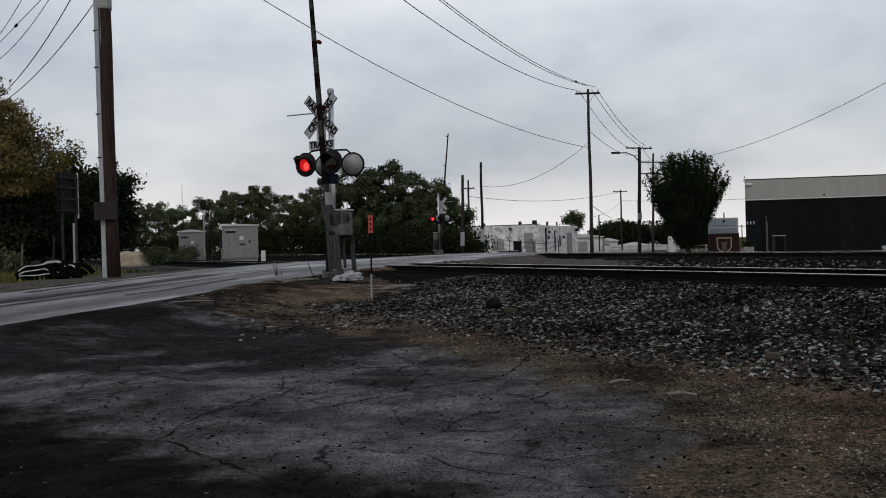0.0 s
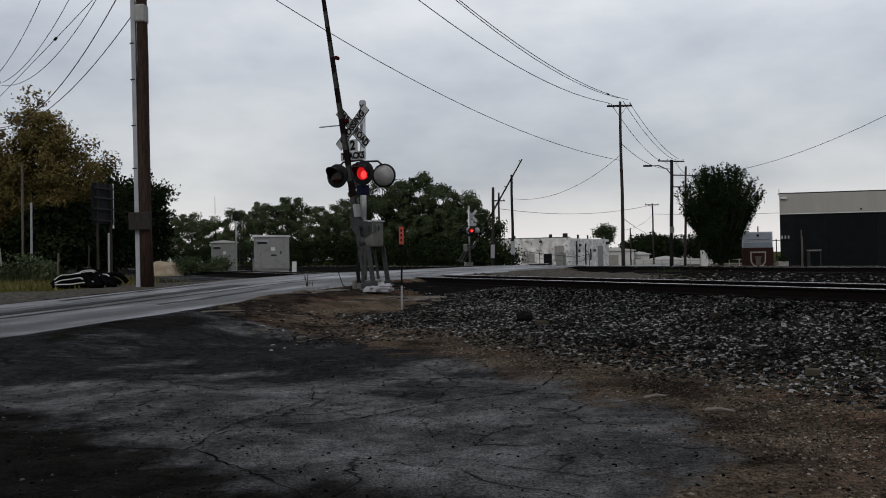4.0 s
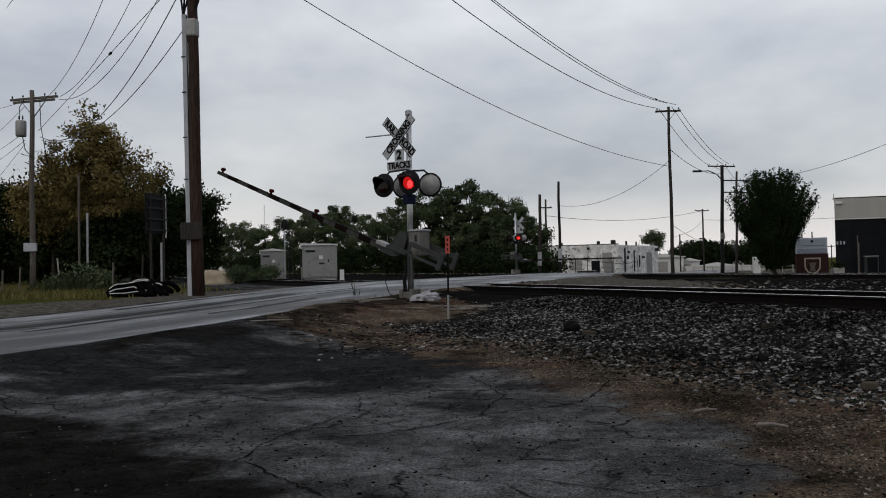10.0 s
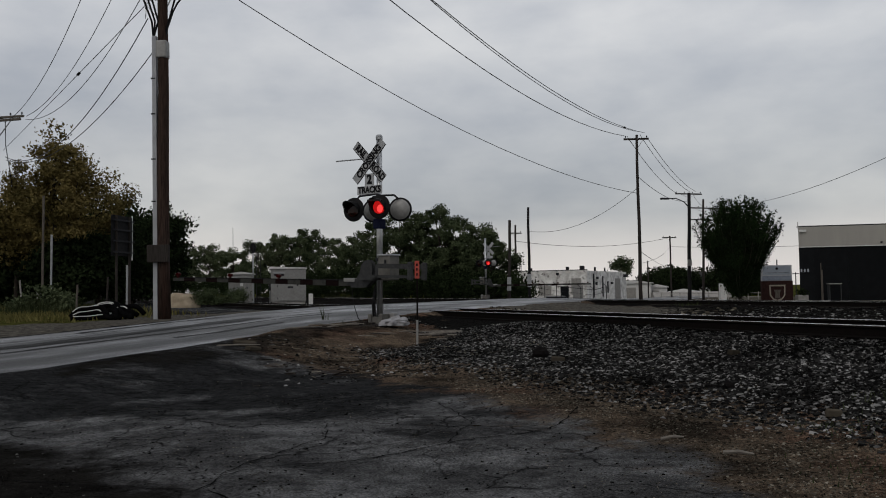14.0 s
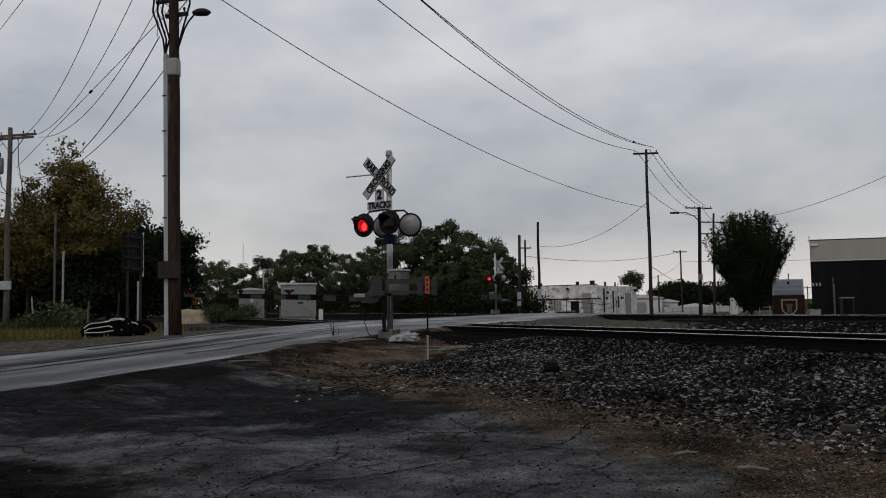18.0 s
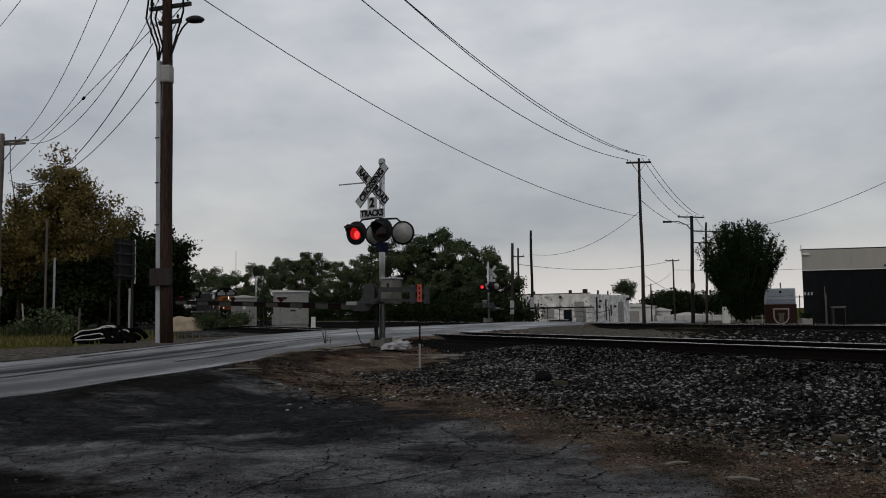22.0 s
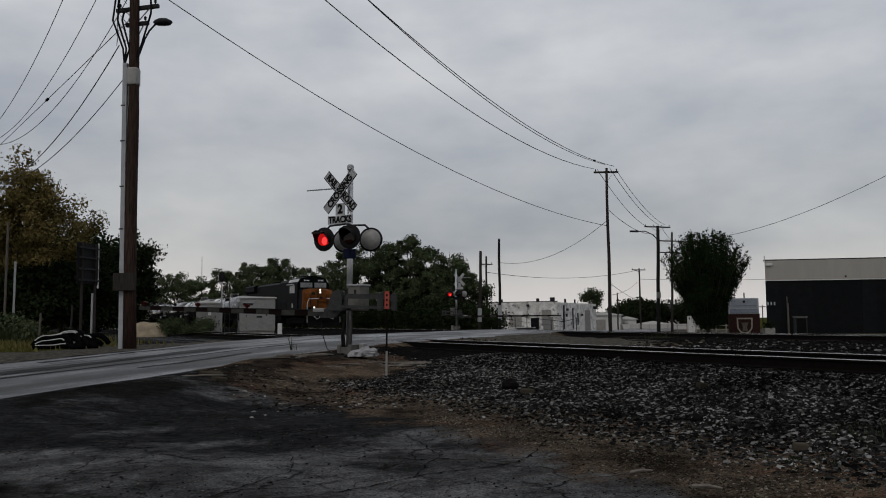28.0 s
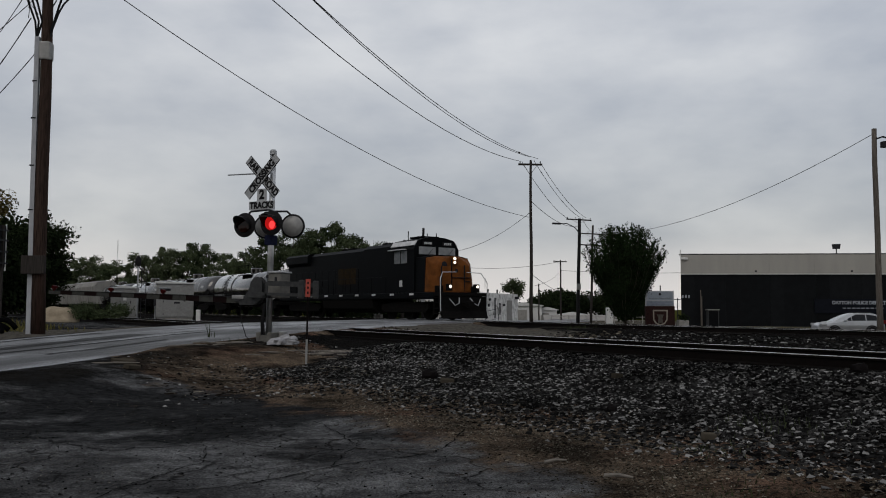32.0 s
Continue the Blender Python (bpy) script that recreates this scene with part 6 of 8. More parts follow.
def police_building():
    th = thing("police_building", "long flat-roofed building with beige fascia over dark wall panels", "building", kind="")
    z0, z1, zb = -0.85, 7.4, 5.2
    A, B = Vector((33.95, 95, 0)), Vector((84, 86.2, 0))
    d = (B - A).length
    m = Matrix.Translation(A) @ Matrix.Rotation(math.atan2(B.y - A.y, B.x - A.x), 4, "Z")
    part("core_wall", boxm((0.15, 0.12, z0), (d, 0.9, z1 - 0.4), m), BLACKP, th)
    part("rear_hall", boxm((8, 0.91, z0), (d, 20, z1 - 0.4), m), BLACKP, th)
    part("roof", boxm((0.0, 0.0, z1 - 0.05), (d + 0.1, 1.0, z1 + 0.08), m), ROOFD, th)
    k = 0
    x = 0.0
    while x < d:
        w = min(4.9, d - x)
        part("fascia_panel", boxm((x + 0.003, -0.06, zb), (x + w - 0.003, 0.115, z1 - 0.052), m, 0.01), FASCIA, th)
        x += w
    x = 0.0
    while x < d:
        w = (1.45, 3.5)[k % 2]
        w = min(w, d - x)
        part("wall_panel", boxm((x + 0.003, (0.03, 0.06)[k % 2], z0), (x + w - 0.003, 0.118, zb - 0.1), m, 0.006), DARKWALL, th)
        x += w
        k += 1
    part("fascia_trim", boxm((0, -0.09, zb - 0.1), (d, 0.117, zb - 0.004), m), WHITEP, th, "thin pale drip edge")
    gut = bmesh.new()
    box(gut, (0.05, -0.30, z1 - 0.62), (0.75, -0.065, z1 - 0.36), m, 0.03)
    tube(gut, m @ Vector((-0.05, -0.1, z1 - 0.3)), m @ Vector((-0.05, -0.1, z1 + 0.5)), 0.05, None, 6)
    part("security_light", gut, WHITEP, th)
    fl = bmesh.new()
    tube(fl, m @ Vector((17.3, 0.5, z1)), m @ Vector((17.3, 0.5, z1 + 0.75)), 0.07, None, 8)
    prism(fl, [(-0.42, 1.15), (-0.34, 0.6), (0.34, 0.6), (0.42, 1.15)], -0.2, 0.2, m @ Matrix.Translation((17.3, 0.5, z1)))
    part("floodlight", fl, DARKST, th)
    for xx in (8.2, 18.6):
        part("wall_bolt", boxm((xx, -0.14, zb + 0.18), (xx + 0.2, -0.065, zb + 0.36), m, 0.02), DARKST, th)
    # sign board and lettering
    sb = part("sign_board", boxm((14.6, -0.10, 0.75), (26.0, 0.015, 2.35), m, 0.01), mat("dark_blue_board", (0.009, 0.0105, 0.015), None, 2, 0.5), th)
    lt = mat("pale_sign_letters", (0.32, 0.34, 0.38), None, 2, 0.5)
    text("lettering", "DAYTON POLICE DEPARTMENT", 0.50, m @ Matrix.Translation((20.0, -0.115, 1.92)) @ Matrix.Rotation(radians(90), 4, "X"), lt, sb, 0.98, 0.01)
    bars = bmesh.new()
    for i in range(9):
        box(bars, (17.6 + i * 0.5, -0.112, 1.28), (17.6 + i * 0.5 + 0.34, -0.102, 1.38), m)
    part("small_lettering", bars, lt, sb)
    # number plate bars near the corner
    for i in range(3):
        part("number_bar", boxm((0.1 + i * 0.34, -0.02, 2.42), (0.1 + i * 0.34 + 0.16, 0.015, 2.76), m), lt, th)
    dp = bmesh.new()
    box(dp, (2.15, -0.2, z0), (2.3, 0.01, 2.6), m)
    tube(dp, m @ Vector((1.75, -2.2, z0)), m @ Vector((1.75, -2.2, 3.3)), 0.05, None, 8)
    part("downpipe", dp, WOODG, th)
    bx = thing("transformer_cabinet", "dark green utility box with pale lid beside the building", "utility box", m @ Matrix.Translation((3.0, -2.2, z0)))
    part("body", boxm((-0.6, -0.5, -0.1), (0.6, 0.5, 1.9), None, 0.04), CASTD, bx)
    part("door", boxm((-0.5, -0.53, 0.1), (0.5, -0.502, 1.8), None, 0.01), DARKWALL, bx)
    part("lid", boxm((-0.66, -0.56, 1.9), (0.66, 0.56, 1.98), None, 0.02), CONC, bx)


police_building()


def monument_sign():
    th = thing("monument_sign", "brick monument sign with white panel and shield emblem", "sign", pose(28.1, 85, -0.55, 0, 0, -8))
    part("brick_base", boxm((-1.45, -0.35, -0.2), (1.45, 0.35, 2.0), None, 0.02), BRICK, th)
    part("sign_cabinet", boxm((-1.40, -0.3, 2.0), (1.40, 0.3, 3.55), None, 0.03), CONDUIT, th, "grey sign cabinet")
    part("sign_panel", boxm((-1.25, -0.33, 2.62), (1.25, -0.302, 3.45), None, 0.01), mat("blue_grey_sign_face", (0.26, 0.29, 0.33), (0.21, 0.24, 0.28), 2, 0.5), th)
    part("sign_band", boxm((-1.35, -0.325, 2.05), (1.35, -0.302, 2.5), None, 0.01), mat("grey_blue_panel", (0.22, 0.25, 0.30), None, 3, 0.5), th)
    dot = bmesh.new()
    lathe(dot, [(0, 0), (0.13, 0), (0.13, 0.02), (0, 0.02)], 14, Matrix.Translation((0, -0.332, 3.2)) @ Matrix.Rotation(radians(90), 4, "X"))
    box(dot, (-1.1, -0.338, 2.78), (1.1, -0.332, 2.81))
    part("panel_mark", dot, SIGNK, th)
    sh = bmesh.new()
    outer = [(-0.75, 1.62), (0.75, 1.62), (0.72, 0.6), (0.45, 0.2), (0, 0.02), (-0.45, 0.2), (-0.72, 0.6)]
    prism(sh, outer, -0.39, -0.352)
    shield = part("shield", sh, mat("dull_silver", (0.33, 0.29, 0.24), None, 3, 0.6), th, "shield emblem outline")
    si = bmesh.new()
    prism(si, [(x * 0.82, 0.83 + (z - 0.83) * 0.82) for x, z in outer], -0.40, -0.391)
    part("shield_field", si, BRICK, shield)
    se = bmesh.new()
    prism(se, [(-0.35, 1.15), (0.35, 1.15), (0.2, 0.75), (0.25, 0.3), (-0.25, 0.3), (-0.2, 0.75)], -0.41, -0.402)
    part("emblem", se, WOODG, shield)
    part("finial", tubem((0.1, 0, 3.5), (0.1, 0, 4.1), 0.06, None, 6), DARKST, th)
    pl = thing("planter", "low pale concrete planter box", "planter", pose(30.5, 85, -0.6))
    part("tub", boxm((-0.5, -0.4, -0.1), (0.5, 0.4, 0.65), None, 0.04), CONC, pl)
    v, f = leaf_mesh(np.random.default_rng(3).normal(0, 0.22, (140, 3)) + np.array([0, 0, 0.85]), 0.25, np.random.default_rng(4))
    raw("plant", v, f, LEAF_DARK, pl)["kind"] = "stuff"
    la = thing("lamp_post", "thin post lamp with two short arms", "lamp", pose(30.5, 86.5, -0.6))
    b = bmesh.new()
    tube(b, (0, 0, -0.1), (0, 0, 2.9), 0.05, None, 8)
    tube(b, (-0.35, 0, 2.75), (0.35, 0, 2.75), 0.04, None, 6)
    part("post", b, DARKST, la)


monument_sign()


def white_building():
    th = thing("white_building", "low white building with peeling patched walls", "building")
    C, A, D = (12.5, 110), (3.0, 114.6), (19.9, 125.0)
    z0, z1 = -1.0, 3.35
    _, m, d = wall_between(th, A, C, z0, z1, 0.3, PLASTER, "wall_front")
    _, m2, d2 = wall_between(th, C, D, z0, z1 - 0.1, 0.3, PLASTER, "wall_side")
    E = (A[0] + D[0] - C[0], A[1] + D[1] - C[1])
    wall_between(th, D, E, z0, z1 - 0.1, 0.3, PLASTER, "wall_back")
    wall_between(th, E, A, z0, z1, 0.3, PLASTER, "wall_rear_side")
    rf = bmesh.new()
    vs = [rf.verts.new((*p, z1 - 0.15)) for p in (A, C, D, E)]
    rf.faces.new(vs)
    bmesh.ops.solidify(rf, geom=rf.faces[:], thickness=0.1)
    part("roof", rf, ROOFD, th)
    part("parapet_cap", boxm((0, -0.05, z1), (d, 0.32, z1 + 0.08), m), ROOFD, th)
    dr = part("door", boxm((d - 3.6, -0.04, z0), (d - 2.5, -0.002, z0 + 2.3), m), DARKWALL, th, "dark doorway")
    for x, w, za, zb_ in ((d - 2.1, 1.3, 0.2, 2.3), (2.0, 0.5, 0.6, 1.3)):
        part("patch", boxm((x, -0.03, za), (x + w, -0.002, zb_), m), CONC, th)
    part("door", boxm((d - 1.9, -0.05, z0), (d - 0.5, -0.031, z0 + 2.4), m), ALU, th, "grey sheet door")
    part("window", boxm((d - 6.6, -0.05, 0.1), (d - 4.9, -0.002, 1.4), m), CONC, th, "boarded grey window")
    part("wall_lamp", boxm((d - 4.1, -0.3, 2.75), (d - 3.8, -0.002, 3.05), m), DARKST, th)
    for x, za, zb_, w in ((2.3, -0.2, 2.9, 0.35), (3.3, 1.4, 1.8, 0.5), (3.6, 2.2, 2.5, 0.6), (6.0, -0.2, 2.6, 0.22), (8.1, 0.3, 1.9, 0.25), (9.6, 1.5, 1.8, 0.8)):
        part("wall_pipe", boxm((x, -0.12, za), (x + w, -0.002, zb_), m2), DARKST, th)
    part("garage_door", boxm((11.4, -0.05, z0), (13.8, -0.002, 2.3), m2), CONC, th)
    part("wall_lamp", boxm((15.3, -0.5, 2.5), (15.9, -0.002, 2.9), m2), DARKST, th)
    for x, y, s in ((10.1, 112.6, 0.4), (11.9, 112.2, 0.6), (13.9, 113.6, 0.25), (15.6, 116.5, 0.2), (5.5, 115, 0.3)):
        part("roof_vent", boxm((x, y, z1 - 0.2), (x + s, y + s, z1 + 0.3 + s * 0.5), None, 0.03), DARKST, th)
    # barbed fence in front
    fe = thing("chainlink_fence", "leaning chain-link fence with barbed wire outriggers", "fence")
    for i in range(7):
        x, y = 5.1 + i * 1.28, 100 - i * 1.0
        z = float(ground_z(x, y))
        b = bmesh.new()
        tube(b, (x, y, z - 0.2), (x, y, z + 2.5 - 0.14 * i), 0.045, None, 6)
        tube(b, (x, y, z + 2.5 - 0.14 * i), (x - 0.35, y, z + 2.85 - 0.14 * i), 0.03, None, 5)
        part("post", b, DARKST, fe)
    b = bmesh.new()
    for k in range(4):
        pipe(b, [(5.1 + i * 1.28, 100 - i, float(ground_z(5.1 + i * 1.28, 100 - i)) + 2.42 - 0.14 * i - 0.55 * k) for i in range(7)], 0.03 if k == 0 else 0.012, 5)
    part("rail_wire", b, DARKST, fe)
    g = thing("dumpster", "low dark bin beside the white building", "bin", pose(7.6, 99, float(ground_z(7.6, 99)), 0, 0, -20))
    part("body", boxm((-1.0, -0.5, -0.1), (1.0, 0.5, 0.95), None, 0.05), DARKST, g)
    part("rim", boxm((-1.05, -0.55, 0.95), (1.05, 0.55, 1.02), None, 0.02), GALV, g)
    # low white sheds beyond
    for x, y, w, h, dd in ((23.3, 140, 6.0, 2.6, 5), (27.6, 142, 3.2, 1.9, 4), (31.5, 140, 4.5, 1.1, 3)):
        s = thing("shed", "low white shed with shallow roof", "shed", pose(x, y, -1.0, 0, 0, -12), "white sheds")
        part("wall", boxm((-w / 2, -dd / 2, -0.2), (w / 2, dd / 2, h), None, 0.02), WHITEP, s)
        rb = bmesh.new()
        prism(rb, [(-w / 2 - 0.3, h + 0.002), (w / 2 + 0.3, h + 0.002), (w / 2 + 0.3, h + 0.1), (0, h + 0.55), (-w / 2 - 0.3, h + 0.1)], -dd / 2 - 0.3, dd / 2 + 0.3)
        part("roof", rb, WHITEP, s)
        part("door", boxm((-w * 0.3, -dd / 2 - 0.05, -0.1), (w * 0.1, -dd / 2 - 0.002, h * 0.75)), CONC, s, "grey roller door")
    # gabled house far off
    h = thing("house", "distant white gabled house with dark roof", "house", pose(40.6, 165, -1.9, 0, 0, -14))
    part("wall", boxm((-6, -4, -0.2), (6, 4, 3.2)), WHITEP, h)
    rb = bmesh.new()
    prism(rb, [(-4.6, 3.2), (4.6, 3.2), (0, 5.6)], -6.4, 6.4, Matrix.Rotation(radians(90), 4, "Z"))
    part("roof", rb, ROOFD, h)
    gb = bmesh.new()
    prism(gb, [(-2.2, 3.0), (2.2, 3.0), (0, 5.0)], -4.9, -4.0, Matrix.Translation((3, 0, 0)))
    part("gable", gb, WHITEP, h)
    for x in (-4, -1.5, 3):
        w = part("window", boxm((x - 0.5, -4.06, 1.0), (x + 0.5, -4.004, 2.3)), GLASSD, h)
    # white rail fence
    wf = thing("rail_fence", "white post-and-rail fence far down the road", "fence")
    for i in range(12):
        x, y = 23.5 + i * 1.15, 118 - i * 0.5
        part("post", boxm((x - 0.05, y - 0.05, -1.3), (x + 0.05, y + 0.05, 0.25)), CONC, wf)
    for zz in (-0.45, 0.05):
        part("rail", pipe(bmesh.new(), [(23.5, 118, zz), (36.2, 112.5, zz)], 0.045, 6), CONC, wf)
    pb = thing("gate_pillar", "white painted gate pillar", "pillar", pose(25.6, 95, -0.8))
    part("shaft", boxm((-0.35, -0.3, -0.1), (0.35, 0.3, 2.1), None, 0.03), WHITEP, pb)
    lb = thing("storage_building", "long low building with grey roof and pale wall", "building", pose(31.5, 136, -1.75, 0, 0, -2))
    part("wall", boxm((-5.6, -2.5, -0.1), (5.6, 2.5, 0.85)), CONC, lb, "dirty pale wall")
    rb = bmesh.new()
    prism(rb, [(-3.0, 0.852), (3.0, 0.852), (1.2, 1.9), (-1.2, 1.9)], -5.9, 5.9, Matrix.Rotation(radians(90), 4, "Z"))
    part("roof", rb, CONC, lb, "weathered grey roof")
    for k in range(5):
        part("door", boxm((-4.6 + 2.1 * k, -2.56, 0.0), (-3.2 + 2.1 * k, -2.502, 0.75)), ALU, lb, "grey roller door")


white_building()


# ---- the train ----
LOCO = mat("dark_blue_loco_paint", (0.0032, 0.0040, 0.0050), (0.0024, 0.0028, 0.0033), 3, 0.5, 0, 0.03, 20, spec=0.03)
NOSE = mat("orange_yellow_nose_paint", (0.145, 0.050, 0.012), (0.080, 0.028, 0.008), 2.2, 0.5, spots=(1.6, 0.5, (0.06, 0.022, 0.006)))
UNDER = mat("sooty_running_gear", (0.004, 0.004, 0.004), (0.008, 0.0075, 0.007), 9, 0.85, 0, 0.3, 40)
TANKP = mat("glossy_black_tank_paint", (0.007, 0.007, 0.0075), (0.011, 0.0105, 0.010), 1.5, 0.20, 0, 0.0, 8, spec=0.5, coat=0.9)
HOPP = mat("grey_hopper_paint", (0.26, 0.255, 0.24), (0.17, 0.165, 0.155), 1.2, 0.7, 0, 0.05, 10, stretch=(1, 1, 0.3))
LAMPW = mat("lit_headlight", (1, 0.95, 0.85), emit=(1.0, 0.90, 0.74), power=1.6)
YELLOWD = mat("dull_gold_markings", (0.022, 0.014, 0.005), (0.012, 0.008, 0.004), 4, 0.6)
WHITER = mat("white_reflective_stripe", (0.55, 0.56, 0.57), None, 4, 0.4)
# Mirrored sky is put into the panes' pale base colour.
PANE = mat("sky_pale_cab_window", (0.20, 0.21, 0.22), (0.11, 0.12, 0.13), 2, 0.1, 0, spec=0.6)


def truck(parent, x, axles, pitch):
    t = new("truck")
    t.parent = parent
    t.matrix_basis = Matrix.Translation((x, 0, 0))
    half = pitch * (axles - 1) / 2
    for sy in (-1, 1):
        b = bmesh.new()
        prism(b, [(-half - 0.6, 0.62), (-half - 0.3, 0.42), (half + 0.3, 0.42), (half + 0.6, 0.62), (half + 0.5, 0.86), (half * 0.4, 0.98), (-half * 0.4, 0.98), (-half - 0.5, 0.86)], sy * 1.12 - 0.07, sy * 1.12 + 0.07)
        part("side_frame", b, UNDER, t)
        for i in range(axles):
            w = bmesh.new()
            lathe(w, [(0, -0.06), (0.46, -0.06), (0.50, -0.07), (0.53, 0.0), (0.50, 0.07), (0, 0.05)], 24, Matrix.Translation((-half + i * pitch, sy * 0.77, 0.50)) @ Matrix.Rotation(radians(90), 4, "X"))
            part("wheel", w, UNDER, t)
    part("bolster", boxm((-0.3, -1.1, 0.55), (0.3, 1.1, 1.0), None, 0.03), UNDER, t)
    return t


def locomotive():
    th = thing("locomotive", "dark blue diesel locomotive with orange-yellow nose and lit headlights", "locomotive")
    part("underframe", boxm((-10.5, -1.5, 1.18), (10.2, 1.5, 1.50), None, 0.03), LOCO, th)
    sill = bmesh.new()
    ft = bmesh.new()
    prism(ft, [(-1.35, 0.62), (-1.0, 0.36), (1.0, 0.36), (1.35, 0.62), (1.45, 1.17), (-1.45, 1.17)], -3.4, 3.4, Matrix.Rotation(radians(90), 4, "Z"))
    part("fuel_tank", ft, UNDER, th)
    truck(th, 6.7, 3, 2.0)
    truck(th, -6.9, 3, 2.0)
    for k in range(9):
        for sy in (-1, 1):
            part("reflector", boxm((-9.4 + 2.15 * k, sy * 1.505 - 0.004, 1.36), (-8.95 + 2.15 * k, sy * 1.505 + 0.004, 1.47)), WHITER, th)
    # long hood in three stretches, the radiator flared at the rear
    turn = Matrix.Rotation(radians(90), 4, "Z")
    for x0, x1, hw, top, ch in ((-10.1, -6.2, 1.0, 4.22, 0.20), (-6.2, 1.6, 1.0, 4.36, 0.20), (1.6, 5.55, 1.04, 4.44, 0.20)):
        b = bmesh.new()
        prism(b, [(-hw, 1.503), (hw, 1.503), (hw, top - ch), (hw - ch * 1.3, top), (-hw + ch * 1.3, top), (-hw, top - ch)], -x1 + 0.004, -x0 - 0.004, turn)
        part("long_hood", b, LOCO, th)
    b = bmesh.new()
    prism(b, [(-1.02, 3.55), (1.02, 3.55), (1.24, 3.75), (1.24, 4.22), (1.05, 4.36), (-1.05, 4.36), (-1.24, 4.22), (-1.24, 3.75)], 6.3, 10.0, turn)
    part("radiator", b, LOCO, th, "flared radiator housing")
    for k in range(14):
        x = -9.6 + k * 1.05
        for sy in (-1, 1):
            part("hood_door", boxm((x + 0.03, sy * 1.006 - 0.012, 1.62), (x + 0.98, sy * 1.006 + 0.012, 3.1), None, 0.006), LOCO, th)
    # cab
    b = bmesh.new()
    prism(b, [(-1.48, 1.503), (1.48, 1.503), (1.48, 3.95), (1.15, 4.45), (0.5, 4.60), (-0.5, 4.60), (-1.15, 4.45), (-1.48, 3.95)], -8.30, -5.555, turn)
    bmesh.ops.bevel(b, geom=b.edges[:], offset=0.03, segments=2, affect="EDGES")
    cab = part("cab", b, LOCO, th)
    for sy in (-1, 1):
        for x0, x1 in ((6.1, 6.75), (6.85, 7.5)):
            w = part("side_window", boxm((x0, sy * 1.484 - 0.01, 3.15), (x1, sy * 1.484 + 0.01, 3.85), None, 0.02), PANE, cab)
        part("sunshade", boxm((5.7, sy * 1.55 - 0.16, 3.9), (7.4, sy * 1.55 + 0.10, 3.95), Matrix.Translation((0, 0, 0)), 0.01), WHITER, cab, "pale sunshade")
        # Pale strip on the roof chamfer, for sky mirrored in its paint.
        part("roof_edge", boxm((5.6, sy * 1.32 - 0.16, 4.225), (8.2, sy * 1.32 + 0.16, 4.265), Matrix.Translation((0, sy * 1.32, 4.24)) @ Matrix.Rotation(radians(-sy * 56), 4, "X") @ Matrix.Translation((0, -sy * 1.32, -4.215)), 0.008), WHITER, cab, "pale strip for the sky sheen on the roof edge")
    for y0, y1 in ((-1.25, -0.10), (0.10, 1.25)):
        part("windshield", boxm((8.28, y0 * 0.97, 3.62), (8.325, y1 * 0.97, 4.06), None, 0.02), PANE, cab)
        wp = bmesh.new()
        pipe(wp, [(8.35, (y0 + y1) / 2, 3.56), (8.36, y1 - 0.2, 3.98)], 0.012, 5)
        part("wiper", wp, BLACKP, cab)
    for sy in (-1, 1):
        nb = part("number_board", boxm((8.27, sy * 0.66 - 0.33, 4.14), (8.37, sy * 0.66 + 0.33, 4.36), None, 0.015), BLACKP, cab)
        for i in range(4):
            part("number_bar", boxm((8.371, sy * 0.66 - 0.24 + i * 0.13, 4.19), (8.38, sy * 0.66 - 0.15 + i * 0.13, 4.31)), WHITER, nb)
    rf = bmesh.new()
    box(rf, (6.3, -0.6, 4.60), (7.6, 0.6, 4.72), None, 0.04)
    part("air_conditioner", rf, LOCO, cab)
    for x, y, h in ((6.0, -0.5, 0.45), (7.9, 0.2, 0.22), (7.9, -0.4, 0.18)):
        part("antenna", tubem((x, y, 4.55), (x, y, 4.65 + h), 0.03, None, 6), BLACKP, cab)
    hb = bmesh.new()
    for k in range(3):
        tube(hb, (2.6, -0.2 + 0.2 * k, 4.57), (3.0, -0.2 + 0.2 * k, 4.60), 0.03, 0.07, 8)
    box(hb, (2.55, -0.3, 4.44), (2.75, 0.3, 4.56))
    part("horn", hb, BLACKP, th)
    part("exhaust_stack", boxm((-2.6, -0.45, 4.36), (-0.9, 0.45, 4.52), None, 0.03), UNDER, th)
    # nose with chamfered front corners and sloped top
    b = bmesh.new()
    base = bmesh.new()
    prism(base, [(-1.44, 1.503), (1.44, 1.503), (1.40, 3.42), (0.75, 3.54), (-0.75, 3.54), (-1.40, 3.42)], -9.3, -8.305, turn)
    part("nose_base", base, LOCO, th, "dark blue rear of the nose")
    lo = [(9.305, -1.47), (9.75, -1.47), (10.15, -1.12), (10.15, 1.12), (9.75, 1.47), (9.305, 1.47)]
    hi = [(9.305, -1.40), (9.60, -1.36), (9.95, -1.02), (9.95, 1.02), (9.60, 1.36), (9.305, 1.40)]
    z_lo, z_hi = 1.503, (3.40, 3.12, 3.0, 3.0, 3.12, 3.40)
    va = [b.verts.new((x, y, z_lo)) for x, y in lo]
    vb = [b.verts.new((x, y, z)) for (x, y), z in zip(hi, z_hi)]
    vr = [b.verts.new((9.305, -0.75, 3.50)), b.verts.new((9.75, -0.55, 3.40)), b.verts.new((9.75, 0.55, 3.40)), b.verts.new((9.305, 0.75, 3.50))]
    b.faces.new(va[::-1])
    for i in range(6):
        j = (i + 1) % 6
        b.faces.new((va[i], va[j], vb[j], vb[i]))
    b.faces.new((vb[0], vb[1], vr[1], vr[0]))
